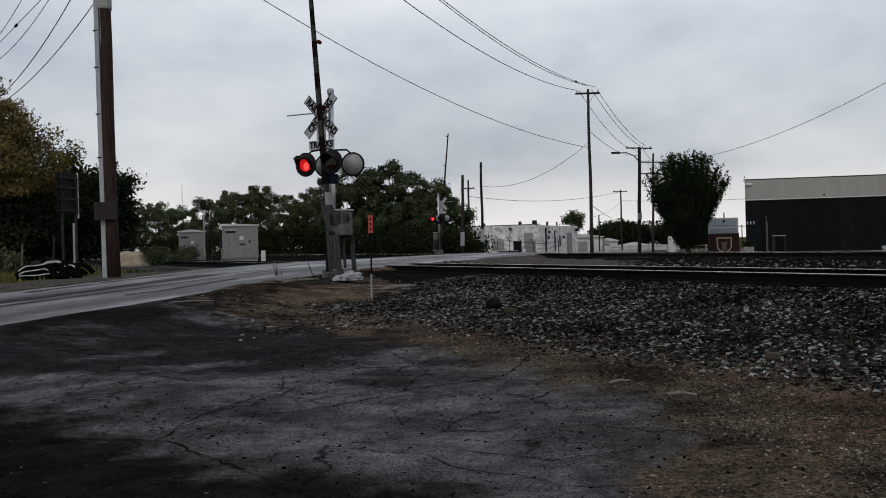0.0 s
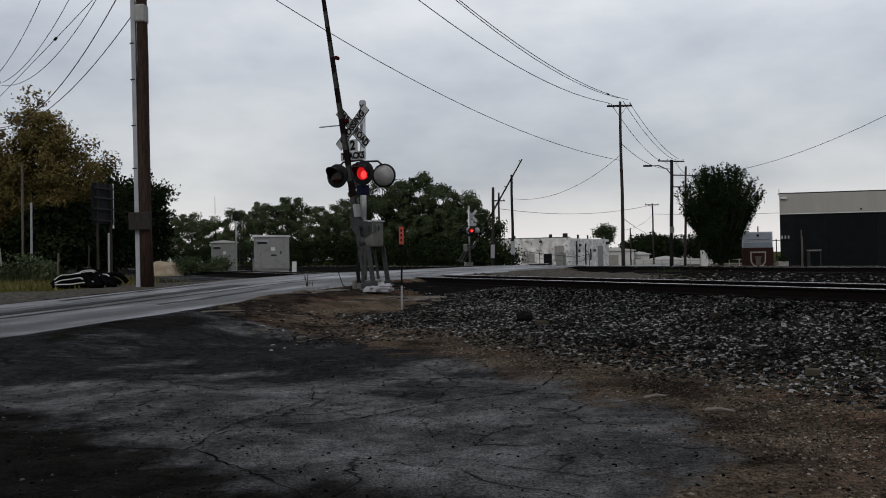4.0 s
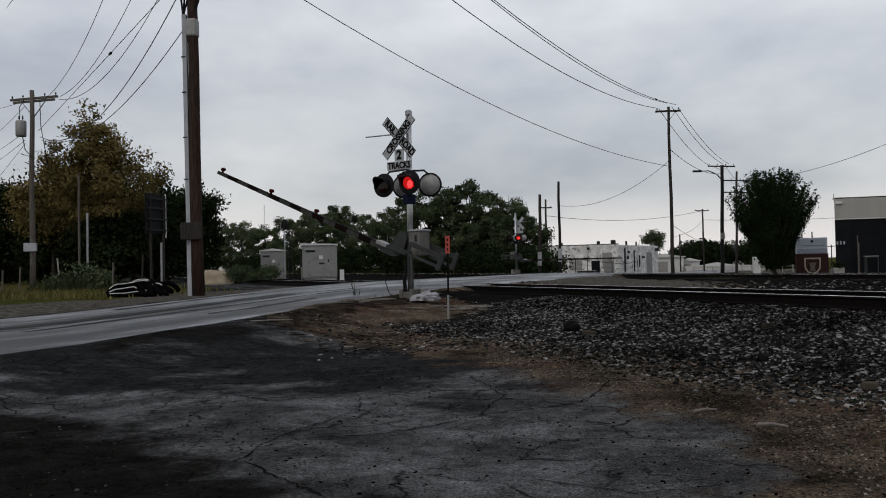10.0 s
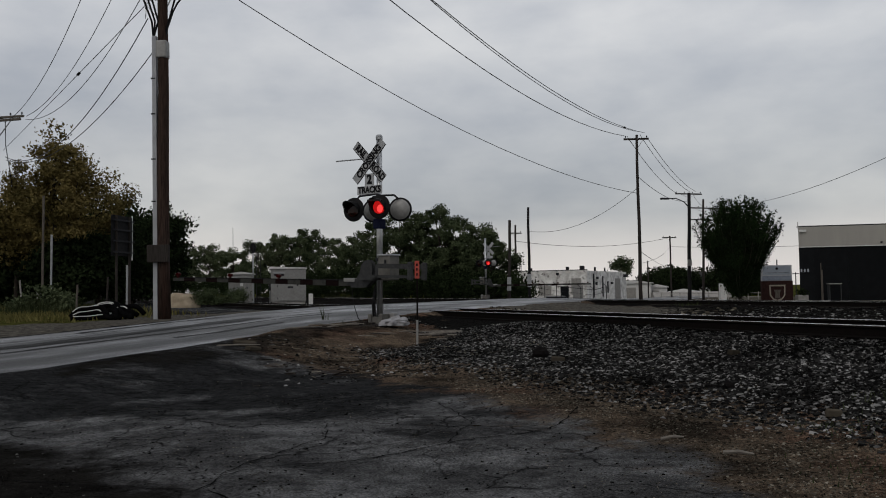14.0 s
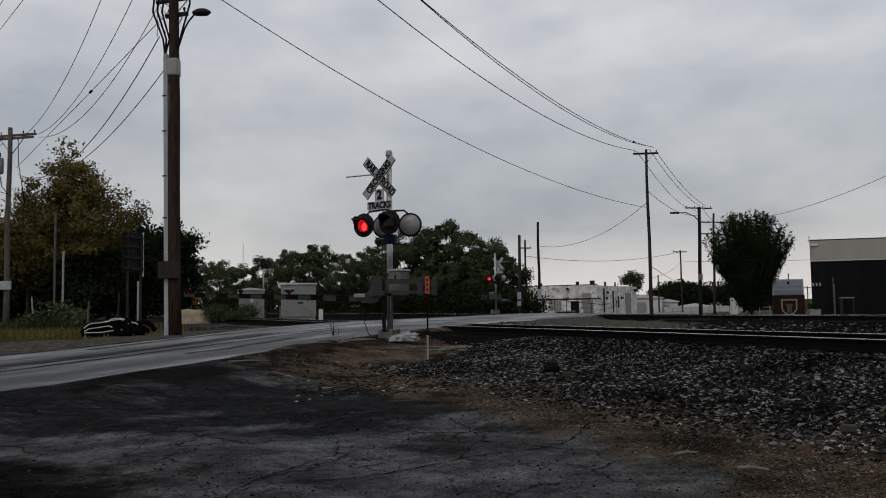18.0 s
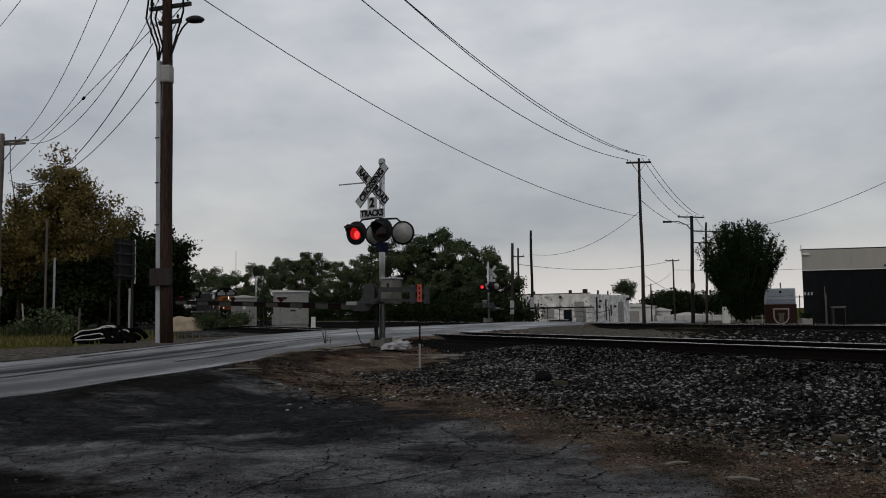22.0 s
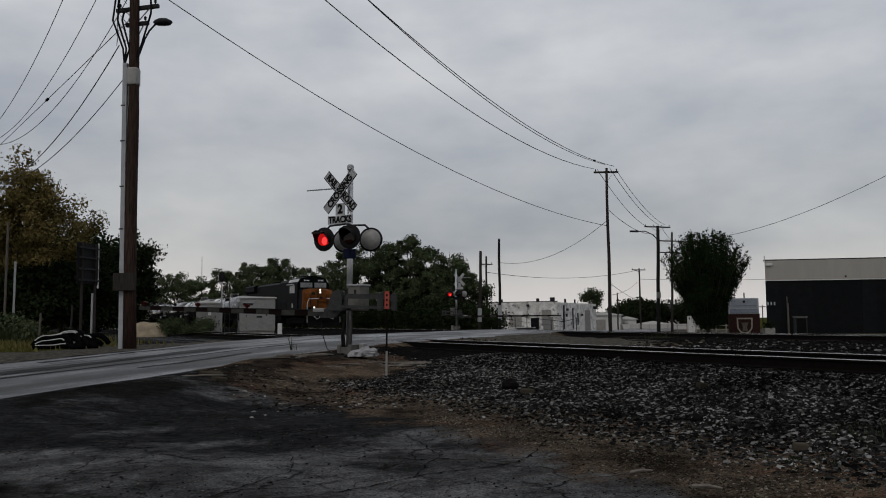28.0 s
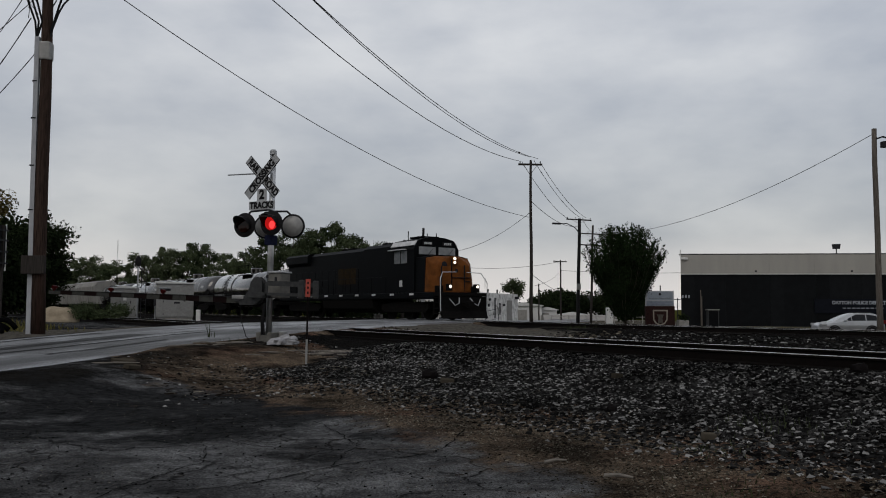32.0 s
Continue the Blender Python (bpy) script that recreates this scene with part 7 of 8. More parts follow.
    b.faces.new((vb[1], vb[2], vr[1]))
    b.faces.new((vb[2], vb[3], vr[2], vr[1]))
    b.faces.new((vb[3], vb[4], vr[2]))
    b.faces.new((vb[4], vb[5], vr[3], vr[2]))
    b.faces.new((vr[0], vr[1], vr[2], vr[3]))
    b.faces.new((vb[5], vb[0], vr[0], vr[3]))
    bmesh.ops.bevel(b, geom=b.edges[:], offset=0.035, segments=2, affect="EDGES")
    nose = part("nose", b, NOSE, th, "orange-yellow painted nose")
    part("nose_door", boxm((10.085, -0.86, 1.6), (10.16, -0.30, 2.9), Matrix.Rotation(radians(0), 4, "Y"), 0.02), NOSE, nose)
    for y0, y1, z0, z1 in ((-0.245, -0.225, 1.6, 3.3), (0.60, 0.62, 1.6, 3.0), (-1.06, 1.06, 2.30, 2.33), (0.66, 1.04, 2.10, 2.13), (-0.9, -0.88, 1.6, 2.9)):
        part("nose_seam", boxm((10.10 - 0.10 * ((z0 + z1) / 2 - 1.5) / 1.5, y0, z0), (10.168 - 0.03 * ((z0 + z1) / 2 - 1.5), y1, z1)), BLACKP, nose)
    for sy in (-1, 1):
        part("sand_box", boxm((10.16, sy * 1.18 - 0.2, 1.50), (10.45, sy * 1.18 + 0.2, 1.85), None, 0.04), UNDER, th, "sooty black box")
    lb = part("headlight_case", boxm((9.80, -0.20, 3.02), (10.06, 0.20, 3.46), None, 0.03), NOSE, nose)
    for zz in (3.13, 3.34):
        g = bmesh.new()
        lathe(g, [(0, 0.03), (0.075, 0.02), (0.085, 0)], 16, Matrix.Translation((10.065, 0, zz)) @ Matrix.Rotation(radians(90), 4, "Y"))
        part("headlight", g, LAMPW, lb, "lit headlight")
    g = bmesh.new()
    lathe(g, [(0, 0.03), (0.17, 0.02), (0.18, 0)], 16, Matrix.Translation((9.985, -0.62, 3.0)) @ Matrix.Rotation(radians(82), 4, "Y"))
    part("bell_port", g, BLACKP, nose)
    em = bmesh.new()
    lathe(em, [(0, 0.02), (0.10, 0.02), (0.11, 0)], 18, Matrix.Translation((10.08, 0.1, 2.68)) @ Matrix.Rotation(radians(84), 4, "Y"))
    part("emblem", em, BLACKP, nose, "small dark round emblem")
    # platform, ditch lights, pilot
    part("front_platform", boxm((10.165, -1.5, 1.30), (10.95, 1.5, 1.48), None, 0.02), UNDER, th)
    for sy in (-1, 1):
        dl = part("ditch_light_case", boxm((10.7, sy * 0.88 - 0.14, 1.58), (10.95, sy * 0.88 + 0.14, 1.94), None, 0.03), UNDER, th)
        g = bmesh.new()
        lathe(g, [(0, 0.03), (0.07, 0.02), (0.08, 0)], 16, Matrix.Translation((10.955, sy * 0.88, 1.80)) @ Matrix.Rotation(radians(90), 4, "Y"))
        part("ditch_light", g, LAMPW, dl, "lit ditch light")
        hr = bmesh.new()
        pipe(hr, [(10.85, sy * 1.45, 1.3), (10.85, sy * 1.45, 2.2), (10.75, sy * 1.25, 2.55), (10.7, sy * 0.35, 2.58)], 0.024, 7)
        pipe(hr, [(10.95, sy * 1.5, 0.5), (10.95, sy * 1.52, 2.0), (10.85, sy * 1.45, 2.3)], 0.022, 7)
        part("handrail", hr, WHITER, th, "pale grab rail")
        st = bmesh.new()
        for k in range(4):
            box(st, (10.35, sy * 1.38 - 0.14, 0.35 + 0.28 * k), (10.95, sy * 1.38 + 0.14, 0.39 + 0.28 * k))
        box(st, (10.30, sy * 1.38 - 0.15, 0.3), (10.34, sy * 1.38 + 0.15, 1.3))
        part("step", st, UNDER, th)
        sr = bmesh.new()
        pipe(sr, [(-10.3, sy * 1.46, 2.45), (5.3, sy * 1.46, 2.45)], 0.018, 6)
        for k in range(10):
            tube(sr, (-10.2 + 1.7 * k, sy * 1.46, 1.5), (-10.2 + 1.7 * k, sy * 1.46, 2.45), 0.016, None, 6)
        part("side_handrail", sr, LOCO, th)
    pl = bmesh.new()
    prism(pl, [(10.6, 1.29), (10.90, 1.29), (10.95, 0.5), (11.15, 0.12), (11.0, 0.12), (10.75, 0.5)], -1.45, 1.45)
    part("pilot_plow", pl, UNDER, th, "black pilot and plow")
    cp = bmesh.new()
    box(cp, (10.9, -0.14, 0.72), (11.5, 0.14, 0.98), None, 0.04)
    box(cp, (11.4, -0.22, 0.68), (11.68, 0.18, 1.02), None, 0.05)
    part("coupler", cp, UNDER, th)
    for sy in (-1, 1):
        ho = pipe(bmesh.new(), [(11.0, sy * 0.35, 1.2), (11.2, sy * 0.5, 0.9), (11.2, sy * 0.75, 0.8), (11.05, sy * 1.0, 1.15)], 0.03, 6)
        part("air_hose", ho, GALV, th, "pale looped hose")
    # big plain mark on the flank in place of the owner's name
    for sy in (-1, 1):
        for k, (x0, z0, w, h) in enumerate(((-1.9, 2.15, 0.75, 1.0), (-1.05, 2.15, 0.75, 1.0), (-0.2, 2.15, 0.75, 1.0))):
            part("flank_mark", boxm((x0, sy * 1.030 - 0.004, z0), (x0 + w, sy * 1.030 + 0.004, z0 + h)), YELLOWD, th)
        part("placard", boxm((6.7, sy * 1.49 - 0.006, 1.85), (7.0, sy * 1.49 + 0.006, 2.2)), WHITER, cab)
    return th


def tank_car():
    th = thing("tank_car", "glossy black tank car with dome platform", "tank car", None, "tank cars")
    b = bmesh.new()
    R, L = 1.42, 6.6
    prof = [(0.0, -L - 0.42), (0.7, -L - 0.33), (1.2, -L - 0.15), (R, -L + 0.15), (R, L - 0.15), (1.2, L + 0.15), (0.7, L + 0.33), (0, L + 0.42)]
    lathe(b, prof, 32, Matrix.Translation((0, 0, 2.12)) @ Matrix.Rotation(radians(90), 4, "Y"))
    part("tank", b, TANKP, th, "glossy black tank shell", True)
    for x in (-4.4, -2.2, 2.2, 4.4):
        b = bmesh.new()
        lathe(b, [(R + 0.004, -0.06), (R + 0.025, -0.06), (R + 0.025, 0.06), (R + 0.004, 0.06)], 32, Matrix.Translation((x, 0, 2.12)) @ Matrix.Rotation(radians(90), 4, "Y"))
        part("tank_band", b, TANKP, th)
    b = bmesh.new()
    lathe(b, [(0, 0), (0.5, 0), (0.5, 0.35), (0.42, 0.42), (0, 0.45)], 20, Matrix.Translation((0, 0, 3.48)))
    part("manway", b, TANKP, th)
    b = bmesh.new()
    for sy in (-1, 1):
        box(b, (-1.2, sy * 0.95 - 0.25, 3.30), (1.2, sy * 0.95 + 0.25, 3.34))
        pipe(b, [(-1.2, sy * 1.18, 3.3), (-1.2, sy * 1.18, 4.05), (1.2, sy * 1.18, 4.05), (1.2, sy * 1.18, 3.3)], 0.022, 6)
    part("platform", b, UNDER, th)
    b = bmesh.new()
    box(b, (-7.3, -1.1, 0.85), (-5.3, 1.1, 1.10), None, 0.03)
    box(b, (5.3, -1.1, 0.85), (7.3, 1.1, 1.10), None, 0.03)
    for x in (-7.1, 7.1):
        pipe(b, [(x, -1.35, 1.1), (x, -1.35, 2.2), (x, 1.35, 2.2), (x, 1.35, 1.1)], 0.025, 6)
    for sy in (-1, 1):
        pipe(b, [(-7.2, sy * 1.42, 1.55), (7.2, sy * 1.42, 1.55)], 0.022, 6)
    part("stub_sill", b, UNDER, th)
    for sy in (-1, 1):
        part("stencil", boxm((5.2, sy * 1.385 - 0.003, 2.36), (6.0, sy * 1.385 + 0.003, 2.62)), WHITER, th, "white stencilled data panel")
        part("placard", boxm((6.6, sy * 1.30 - 0.05, 1.28), (6.95, sy * 1.30 + 0.05, 1.6)), WHITER, th)
    truck(th, 5.4, 2, 1.78)
    truck(th, -5.4, 2, 1.78)
    return th


def hopper_car():
    th = thing("hopper_car", "grey covered hopper car with ribbed sides", "hopper car", None, "hopper cars")
    turn = Matrix.Rotation(radians(90), 4, "Z")
    b = bmesh.new()
    prism(b, [(-1.5, 1.1), (1.5, 1.1), (1.55, 3.5), (1.2, 4.05), (0.5, 4.2), (-0.5, 4.2), (-1.2, 4.05), (-1.55, 3.5)], -7.4, 7.4, turn)
    part("body", b, HOPP, th)
    for k in range(13):
        for sy in (-1, 1):
            part("rib", boxm((-7.2 + k * 1.2 - 0.05, sy * 1.56 - 0.05, 1.15), (-7.2 + k * 1.2 + 0.05, sy * 1.56 + 0.06, 3.5)), HOPP, th)
    part("running_board", boxm((-7.3, -0.55, 4.22), (7.3, 0.55, 4.28)), GALV, th)
    for k in range(3):
        b = bmesh.new()
        prism(b, [(-2.0 + 4.6 * (k - 1), 1.09), (2.0 + 4.6 * (k - 1), 1.09), (0.5 + 4.6 * (k - 1), 0.45), (-0.5 + 4.6 * (k - 1), 0.45)], -1.0, 1.0)
        part("outlet", b, UNDER, th)
    for x in (-7.9, 7.9):
        part("end_sill", boxm((x - 0.5, -1.3, 0.8), (x + 0.5, 1.3, 1.08), None, 0.02), UNDER, th)
    truck(th, 6.4, 2, 1.78)
    truck(th, -6.4, 2, 1.78)
    return th


TRAIN_TURN = math.degrees(math.atan2(-UY, -UX))
TRAIN = [(locomotive(), 10.05)]
tank_0, hop_0 = tank_car(), hopper_car()
pos = 10.05 + 11.0 + 8.0
for i in range(4):
    TRAIN.append((tank_0 if i == 0 else copy_thing(tank_0, Matrix.Identity(4)), pos))
    pos += 15.6
pos += 1.2
for i in range(7):
    TRAIN.append((hop_0 if i == 0 else copy_thing(hop_0, Matrix.Identity(4)), pos))
    pos += 17.2


# ---- parked car ----
TAILR = mat("red_tail_lens", (0.11, 0.010, 0.010), (0.08, 0.008, 0.008), 9, 0.2)


def parked_car():
    z = float(ground_z(31.4, 56)) + 0.02
    th = thing("car", "silver-white compact sport utility car parked on the far road", "car", pose(31.5, 56, z, 0, 0, 176))
    paint = mat("silver_white_car_paint", (0.36, 0.37, 0.385), (0.32, 0.33, 0.34), 3, 0.25, 0.5, coat=0.4)
    # rows of the shell from the sill to the roof: height, half width, rear end, front end
    b = bmesh.new()
    sect = ((0.30, 0.80, -2.10, 2.06), (0.45, 0.88, -2.20, 2.20), (0.75, 0.91, -2.22, 2.17), (0.93, 0.89, -2.17, 1.86), (1.04, 0.87, -2.14, 1.12), (1.30, 0.76, -2.02, 0.60), (1.52, 0.66, -1.72, 0.06), (1.60, 0.58, -1.35, -0.35))
    rings = [[b.verts.new((x, y, z)) for x, y in ((x0, -hw * 0.82), (x0 + 0.22, -hw), (x1 - 0.45, -hw), (x1, -hw * 0.66), (x1, hw * 0.66), (x1 - 0.45, hw), (x0 + 0.22, hw), (x0, hw * 0.82))] for z, hw, x0, x1 in sect]
    for a, c in zip(rings, rings[1:]):
        for i in range(8):
            b.faces.new((a[i], a[(i + 1) % 8], c[(i + 1) % 8], c[i]))
    b.faces.new(rings[0][::-1]), b.faces.new(rings[-1])
    bmesh.ops.bevel(b, geom=b.edges[:], offset=0.02, segments=2, affect="EDGES")
    part("body", b, paint, th)

    def skin(x, z):
        return float(np.interp(z, [r[0] for r in sect], [r[1] for r in sect])) + 0.006

    for sy in (-1, 1):
        for name_, outline in (("side_window", ((-1.78, 1.10), (-1.62, 1.42), (-0.98, 1.50), (-0.94, 1.09))), ("side_window", ((-0.88, 1.09), (-0.90, 1.50), (-0.28, 1.49), (0.02, 1.36), (0.02, 1.08))), ("side_window", ((0.08, 1.08), (0.08, 1.33), (0.60, 1.07)))):
            w = bmesh.new()
            inner = [w.verts.new((x, sy * (skin(x, z) - 0.02), z)) for x, z in outline]
            outer = [w.verts.new((x, sy * skin(x, z), z)) for x, z in outline]
            w.faces.new(inner), w.faces.new(outer[::-1])
            for i in range(len(outline)):
                k = (i + 1) % len(outline)
                w.faces.new((inner[i], inner[k], outer[k], outer[i]))
            part(name_, w, GLASSD, th)
        part("sill_trim", boxm((-1.9, sy * 0.90 - 0.03, 0.30), (1.9, sy * 0.90 + 0.015, 0.42), None, 0.01), BLACKP, th)
        part("roof_rail", pipe(bmesh.new(), [(-1.6, sy * 0.60, 1.55), (-1.3, sy * 0.60, 1.64), (-0.5, sy * 0.60, 1.64), (-0.2, sy * 0.60, 1.57)], 0.02, 6), DARKST, th)
        for x in (-1.25, 1.25):
            part("wheel_arch", lathe(bmesh.new(), [(0.36, -0.03), (0.44, -0.03), (0.44, 0.03), (0.36, 0.03)], 24, Matrix.Translation((x, sy * 0.895, 0.345)) @ Matrix.Rotation(radians(90), 4, "X")), BLACKP, th)
        for x in (-1.25, 1.25):
            w = bmesh.new()
            lathe(w, [(0.17, -0.11), (0.33, -0.11), (0.345, -0.05), (0.345, 0.05), (0.33, 0.11), (0.17, 0.11)], 24, Matrix.Translation((x, sy * 0.84, 0.345)) @ Matrix.Rotation(radians(90), 4, "X"))
            wh = part("tyre", w, BLACKP, th)
            r = bmesh.new()
            lathe(r, [(0, -0.115), (0.2, -0.115), (0.21, -0.1), (0.21, 0.1), (0.2, 0.115), (0, 0.115)], 18, Matrix.Translation((x, sy * 0.84, 0.345)) @ Matrix.Rotation(radians(90), 4, "X"))
            part("rim", r, GALV, wh)
        part("headlight", boxm((1.72, sy * 0.70 - 0.16, 0.74), (2.12, sy * 0.70 + 0.17, 0.90), None, 0.03), GALV, th)
        part("tail_light", boxm((-2.20, sy * 0.72 - 0.12, 0.88), (-1.98, sy * 0.72 + 0.17, 1.14), None, 0.03), TAILR, th)
        part("mirror", boxm((0.42, sy * 0.97 - 0.12, 1.04), (0.60, sy * 0.97 + 0.10, 1.17), None, 0.03), paint, th)


parked_car()


# ---- clutter ----
def clutter():
    HOSE = mat("black_drain_hose", (0.003, 0.003, 0.0034), (0.005, 0.005, 0.0055), 12, 0.6, spec=0.0)
    HOSE_SHINE = mat("pale_hose_highlight", (0.55, 0.55, 0.54), (0.40, 0.40, 0.39), 9, 0.5)
    rng = random.Random(4)
    th = thing("hose_pile", "heap of black ribbed drain hoses on the verge", "hose pile", pose(-11.9, 26.2, float(ground_z(-11.9, 26.2))))
    for k in range(16):
        row, lay = k % 6, k // 6
        y0 = -0.62 + 0.21 * row + 0.10 * lay
        L = 0.66 - 0.10 * lay + rng.uniform(-0.14, 0.10)
        x0 = rng.uniform(-0.12, 0.12) + 0.10 * (row - 3) * (1 if lay else 0.5)
        top = 0.09 + 0.15 * lay + 0.035 * row
        pts = []
        for j in range(15):
            u = -1 + j / 7
            drop = max(0.0, abs(u) - 0.45) / 0.55
            pts.append((x0 + L * u, y0 + 0.16 * math.sin(1.6 * u + k) - 0.18 * drop * (1 - row / 6), max(0.075, top * (1 - 0.75 * drop ** 1.6) + 0.03 * math.sin(3 * u + k))))
        hs = part("hose", pipe(bmesh.new(), pts, 0.078, 10), HOSE, th, "", True)
        # Thin pale tubes stand for the highlights along the black hoses.
        if k % 4 != 3:
            part("stripe", pipe(bmesh.new(), [(p[0], p[1] - 0.052, p[2] + 0.056) for p in pts[1 + k % 3:11 + k % 4]], 0.020, 6), HOSE_SHINE, hs, "painted highlight along the hose")
    # white plastic bag at the signal's foot
    bag = bmesh.new()
    bmesh.ops.create_icosphere(bag, subdivisions=4, radius=1)
    for v in bag.verts:
        k = 1 + 0.35 * noise.noise(v.co * 2.1) + 0.16 * noise.noise(v.co * 5.5) + 0.08 * noise.noise(v.co * 12)
        v.co = Vector((v.co.x * 0.29 * k + 0.10 * v.co.z * k, v.co.y * 0.2 * k, max(-0.05, v.co.z * 0.135 * k - 0.05 * max(0.0, v.co.x))))
    sheet = mat("crumpled_white_plastic", (0.34, 0.34, 0.35), (0.20, 0.20, 0.21), 9, 0.45, 0, 0.5, 25)
    x, y = -2.02, 17.85
    ob = part("plastic_bag", bag, sheet, None)
    ob.matrix_basis = pose(x, y, float(ground_z(x, y)) + 0.10, 0, 0, 20)
    tagged(ob, "crumpled white plastic bag at the foot of the signal", "plastic bag")
    tw = mat("bleached_wood", (0.19, 0.175, 0.155), (0.10, 0.09, 0.08), 9, 0.9)
    for x, y, L, a, r in ((-3.0, 17.2, 0.7, 20, 0.022), (-2.8, 17.6, 0.5, -35, 0.018), (-1.2, 16.9, 1.1, -12, 0.025), (-0.9, 17.3, 0.8, 15, 0.02), (-1.0, 17.5, 0.9, -24, 0.03), (-4.0, 13.4, 0.7, 3, 0.014), (1.30, 6.35, 0.17, 8, 0.012), (1.60, 5.75, 0.20, -38, 0.014), (-1.7, 17.2, 0.6, 8, 0.018)):
        z = float(ground_z(x, y))
        b = bmesh.new()
        d = Vector((math.cos(radians(a)), math.sin(radians(a)), 0)) * L / 2
        pipe(b, [Vector((x, y, z + 0.02)) - d, Vector((x, y, z + 0.035)), Vector((x, y, z + 0.03)) + d], [r, r * 0.9, r * 0.5], 6)
        tagged(part("stick", b, tw, None), "bleached broken stick lying on the dirt", "stick", "sticks")
    for k in range(14):
        x, y, L, a = rng.uniform(-3.6, -0.6), rng.uniform(15.4, 17.9), rng.uniform(0.2, 0.75), rng.uniform(-60, 60)
        z = float(ground_z(x, y)) + 0.05 * math.exp(-(((x + 2.6) / 1.6) ** 2 + (y - 16.2) ** 2))
        d = Vector((math.cos(radians(a)), math.sin(radians(a)), 0)) * L / 2
        b = bmesh.new()
        pipe(b, [Vector((x, y, z + 0.012)) - d, Vector((x + 0.03, y, z + 0.03)), Vector((x, y, z + 0.02)) + d], [0.016, 0.014, 0.008], 6)
        tagged(part("stick", b, (tw, WOODD)[k % 2], None), ("bleached thin stick on the dirt by the signal", "dark wet twig on the dirt by the signal")[k % 2], "stick", "sticks")
    dk = mat("dark_clod", (0.008, 0.007, 0.007), (0.005, 0.0045, 0.0045), 7, 0.95, 0, 0.5, 30)
    for x, y, s in ((0.70, 12.15, 0.12), (2.3, 8.5, 0.06), (5.5, 9.6, 0.10)):
        b = bmesh.new()
        bmesh.ops.create_icosphere(b, subdivisions=2, radius=1)
        for v in b.verts:
            v.co *= s * (1 + 0.45 * noise.noise(v.co * 1.7 + Vector((x, y, 0))))
            v.co.z *= 0.8
        ob = part("rock", b, dk, None)
        ob.matrix_basis = pose(x, y, float(ground_z(x, y)) + s * 0.45)
        tagged(ob, "dark dirty rock lying on the ballast", "rock", "rocks")
    # pale slabs of stone in the dirt
    for x, y, s, a in ((2.7, 7.0, 0.06, 10), (-3.95, 13.6, 0.17, 30), (-3.7, 13.2, 0.12, 60), (0.9, 11.6, 0.09, 5), (3.0, 10.8, 0.08, 40)):
        ob = part("stone_slab", boxm((-s, -s * 0.5, -0.03), (s, s * 0.5, 0.035), None, 0.015), PEBBLE, None)
        ob.matrix_basis = pose(x, y, float(ground_z(x, y)) + 0.03, 8, 5, a)
        tagged(ob, "pale flat chip of stone in the dirt", "stone", "stone chips")
    # posts and the back of a road sign on the verge
    for x, y, h, r, mt, lb in ((-20.5, 38, 5.4, 0.055, WOODG, "tall thin grey post in front of the tree"), (-20.2, 38.2, 3.6, 0.05, GALV, "thin steel post by the thicket"), (-12.0, 27.6, 1.75, 0.035, GALV, "short pale steel stake on the verge"), (-16.4, 33, 1.2, 0.04, WOODG, "short wooden stake on the verge"), (-22.2, 36, 1.1, 0.04, WOODG, "short wooden stake in the grass"), (-24.3, 38, 1.0, 0.04, WOODG, "short weathered stake in the grass"), (-15.4, 33.5, 1.5, 0.04, WOODD, "leaning dark stake in the weeds")):
        ob = thing("post", lb, "post", pose(x, y, float(ground_z(x, y)), 0, 2 if h < 1.6 else 0.4, 0), "verge posts")
        part("shaft", tubem((0, 0, -0.1), (0, 0, h), r, None, 8), mt, ob)
    sg = thing("road_sign", "dark back of a large road sign on two posts", "sign", pose(-15.0, 34, float(ground_z(-15, 34)), 0, 0, 262))
    part("sign_plate", boxm((-0.75, -0.02, 2.35), (0.75, 0.0, 4.0), None, 0.01), BLACKP, sg, "dark sheet back")
    for xx in (-0.5, 0.45):
        part("post", boxm((xx - 0.04, 0.004, -0.1), (xx + 0.04, 0.08, 4.0)), WOODD, sg)
    for zz in (2.5, 2.95, 3.4, 3.8):
        part("stiffener", boxm((-0.75, 0.082, zz - 0.03), (0.75, 0.12, zz + 0.03)), DARKST, sg)
    # White strip added where the plate's edge catches light.
    part("edge_trim", boxm((-0.79, -0.03, 2.2), (-0.755, 0.02, 4.05)), WHITEP, sg, "pale strip standing for the lit plate edge")
    mb = thing("utility_pedestal", "white broken utility pedestal in the weeds", "pedestal", pose(-20.2, 37, float(ground_z(-20.2, 37)), 0, 6, 0))
    part("housing", boxm((-0.11, -0.1, -0.1), (0.11, 0.1, 0.95), None, 0.03), WHITEP, mb)
    part("stake", tubem((-0.65, 0, -0.1), (-0.95, 0, 1.4), 0.035, None, 6), CONC, mb)
    md = bmesh.new()
    bmesh.ops.create_icosphere(md, subdivisions=4, radius=1)
    for v in md.verts:
        k = 1 + 0.22 * noise.noise(v.co * 1.6)
        v.co = Vector((v.co.x * 1.25 * k, v.co.y * 0.9 * k, max(-0.1, v.co.z * 0.75 * k)))
    ob = part("dirt_mound", md, mat("pale_sand", (0.30, 0.25, 0.18), (0.22, 0.18, 0.13), 4, 0.95, 0, 0.3, 20), None, "", True)
    ob.matrix_basis = pose(-17.0, 46, float(ground_z(-17.0, 46)) + 0.05)
    tagged(ob, "pale sandy mound beside the tracks", "mound")
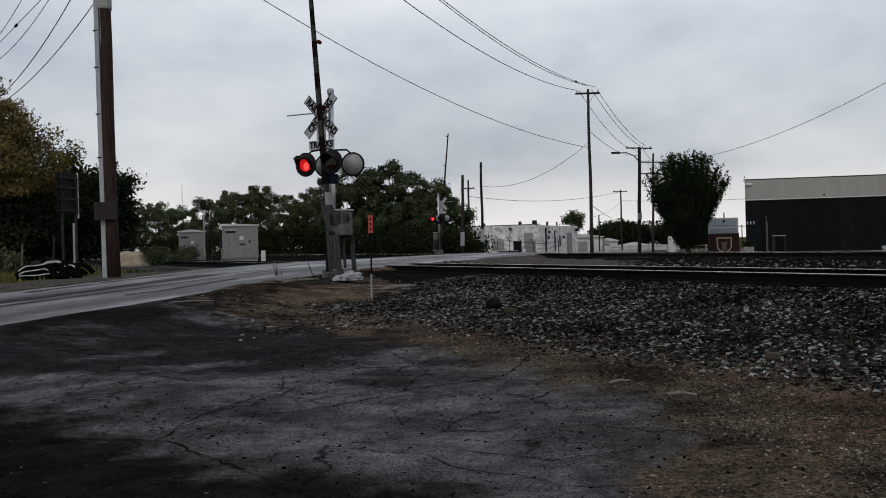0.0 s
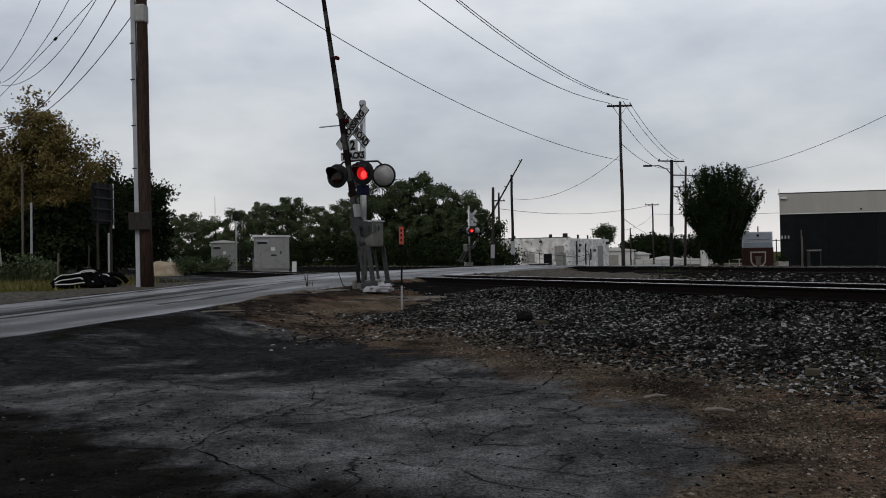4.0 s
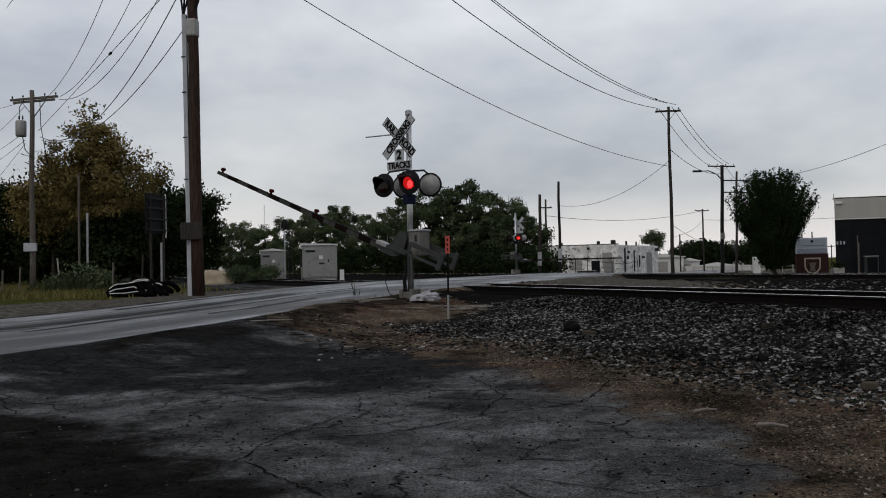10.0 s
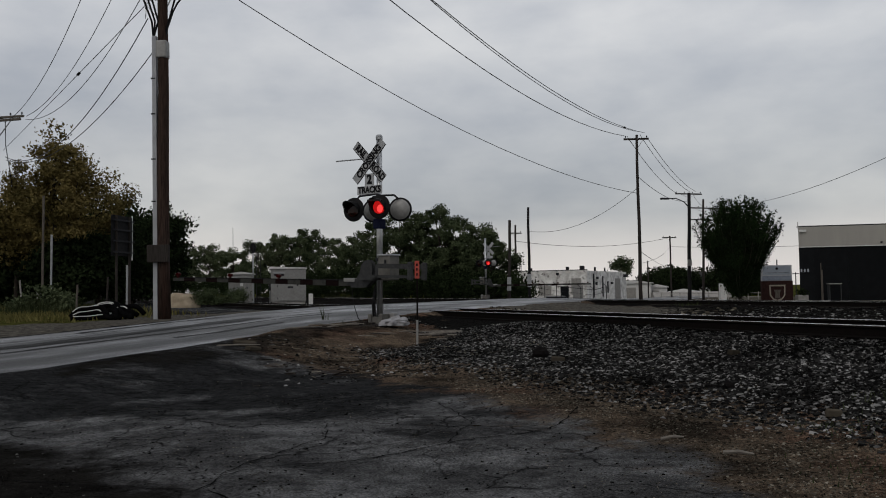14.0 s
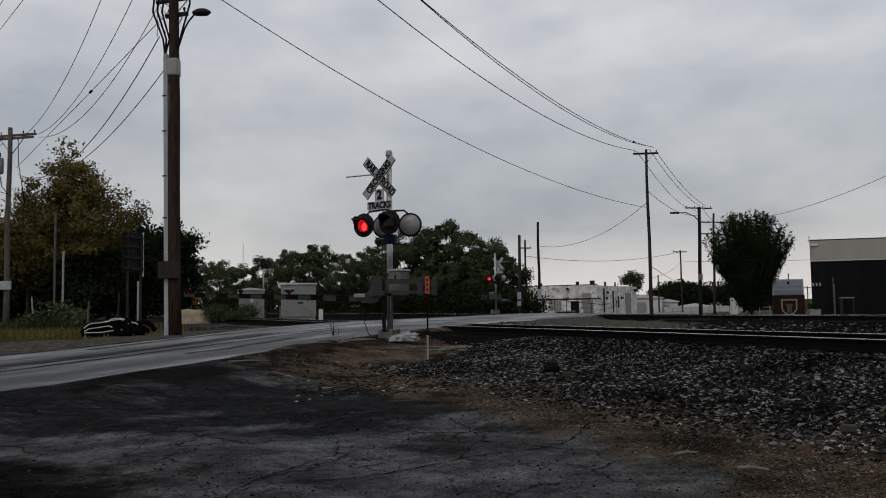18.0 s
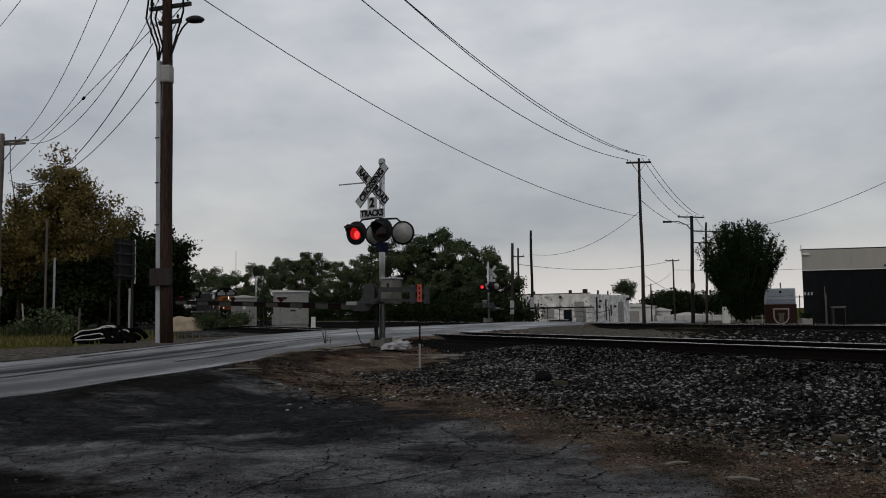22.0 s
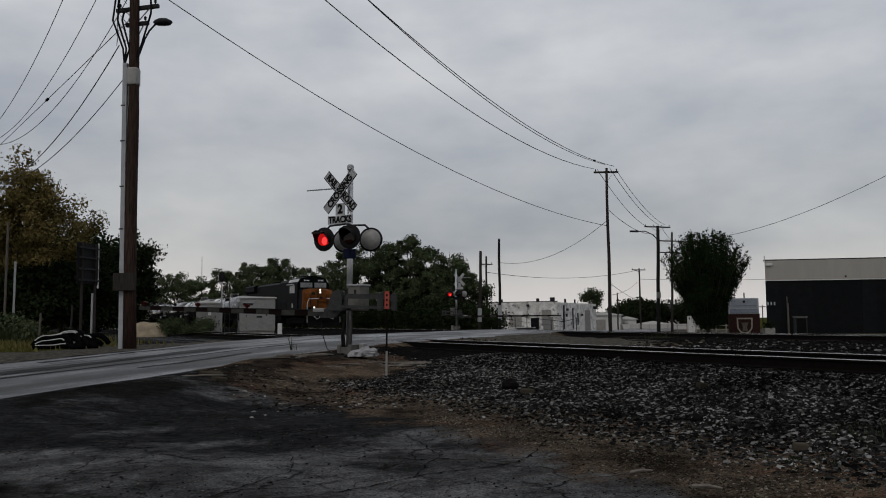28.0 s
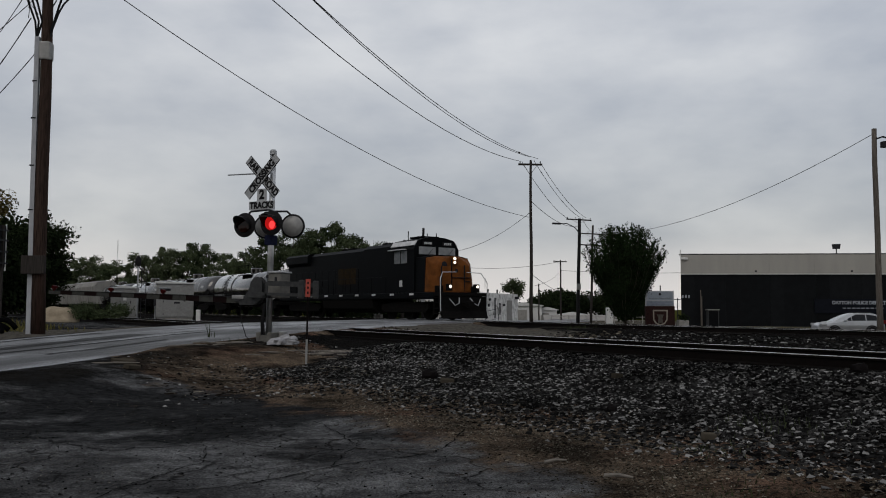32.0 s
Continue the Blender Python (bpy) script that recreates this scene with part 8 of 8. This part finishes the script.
    for i, (x, y) in enumerate(((-15.2, 46.0), (-14.2, 46.3), (-16.0, 45.4))):
        tree("ochre weedy shrub beside the sand mound", x, y + 0.8, 0.95, 0.6, 0.0, 300 + i, LEAF_MID, 0.12, 18, 60, "round", 0.03, 0.36, "shrub")


clutter()


# ---- what moves ----
def motions():
    th, arm, piv, flash = NEAR_SIG
    walk(arm, [(t, piv @ Matrix.Rotation(radians(-b), 4, "Y")) for t, b in
               ((0, 86), (2.5, 85.5), (3.5, 83), (4.5, 78), (5.5, 70.0), (6, 64.7), (6.5, 59.2), (7, 53.7), (7.5, 48.2), (8, 42.2), (8.5, 37.3), (9, 32.2), (9.5, 27), (10, 21.9), (10.5, 16.9), (11, 11.6), (11.5, 6.5), (12, 2.8), (12.5, 1.4), (32, 1.4))])
    th2, arm2, piv2, flash2 = FAR_SIG
    walk(arm2, [(t, piv2 @ Matrix.Rotation(radians(-b), 4, "Y")) for t, b in
                ((0, 84), (2, 83), (2.5, 78), (3, 71), (3.5, 64), (4.5, 54), (5.5, 43), (6, 35.5), (7, 27), (8, 17), (9, 7), (9.5, 3), (10, 0), (32, 0))])
    lit = [0.75, 1.5, 2.25, 2.95, 3.75, 4.5, 5.25, 5.95, 6.75, 7.45, 8.25, 8.95, 9.75, 10.45, 11.25, 11.95, 12.75, 13.25, 13.8, 14.55, 15.3, 16.05, 16.8, 17.45, 18.25, 18.95, 19.75, 20.45, 21.25, 21.95, 22.75, 23.45, 24.25, 24.75, 25.6, 26.3, 27.1, 27.8, 28.6, 29.4, 30.4, 30.92, 31.6]

    def flashing(shutter, closed, opened, first, lag):
        rows, on = [(0, opened if first else closed)], first
        for t in lit:
            a = opened if on else closed
            on = not on
            wait = lag if on and t == 18.95 else 0.0
            rows += [(t - 0.034 + wait, a), (t + 0.034 + wait, opened if on else closed)]
        rows.append((32, opened if on else closed))
        walk(shutter, rows)

    for fl, lag in ((flash, 0.07), (flash2, 0.0)):
        flashing(*fl[0], True, lag)
        flashing(*fl[1], False, lag)
        flashing(*fl[2], False, lag)
        flashing(*fl[3], True, lag)
    # the train rolls in from the left along the far track
    run = ((0, 328), (10, 235), (20, 140.2), (22.5, 117.5), (24.5, 100.3), (28, 70.9), (30, 54.5), (32, 38.1))
    for ob, back in TRAIN:
        walk(ob, [(t, Matrix.Translation(on_track(FAR_T, s + back, FAR_Z)) @ Matrix.Rotation(radians(TRAIN_TURN), 4, "Z")) for t, s in run])


motions()
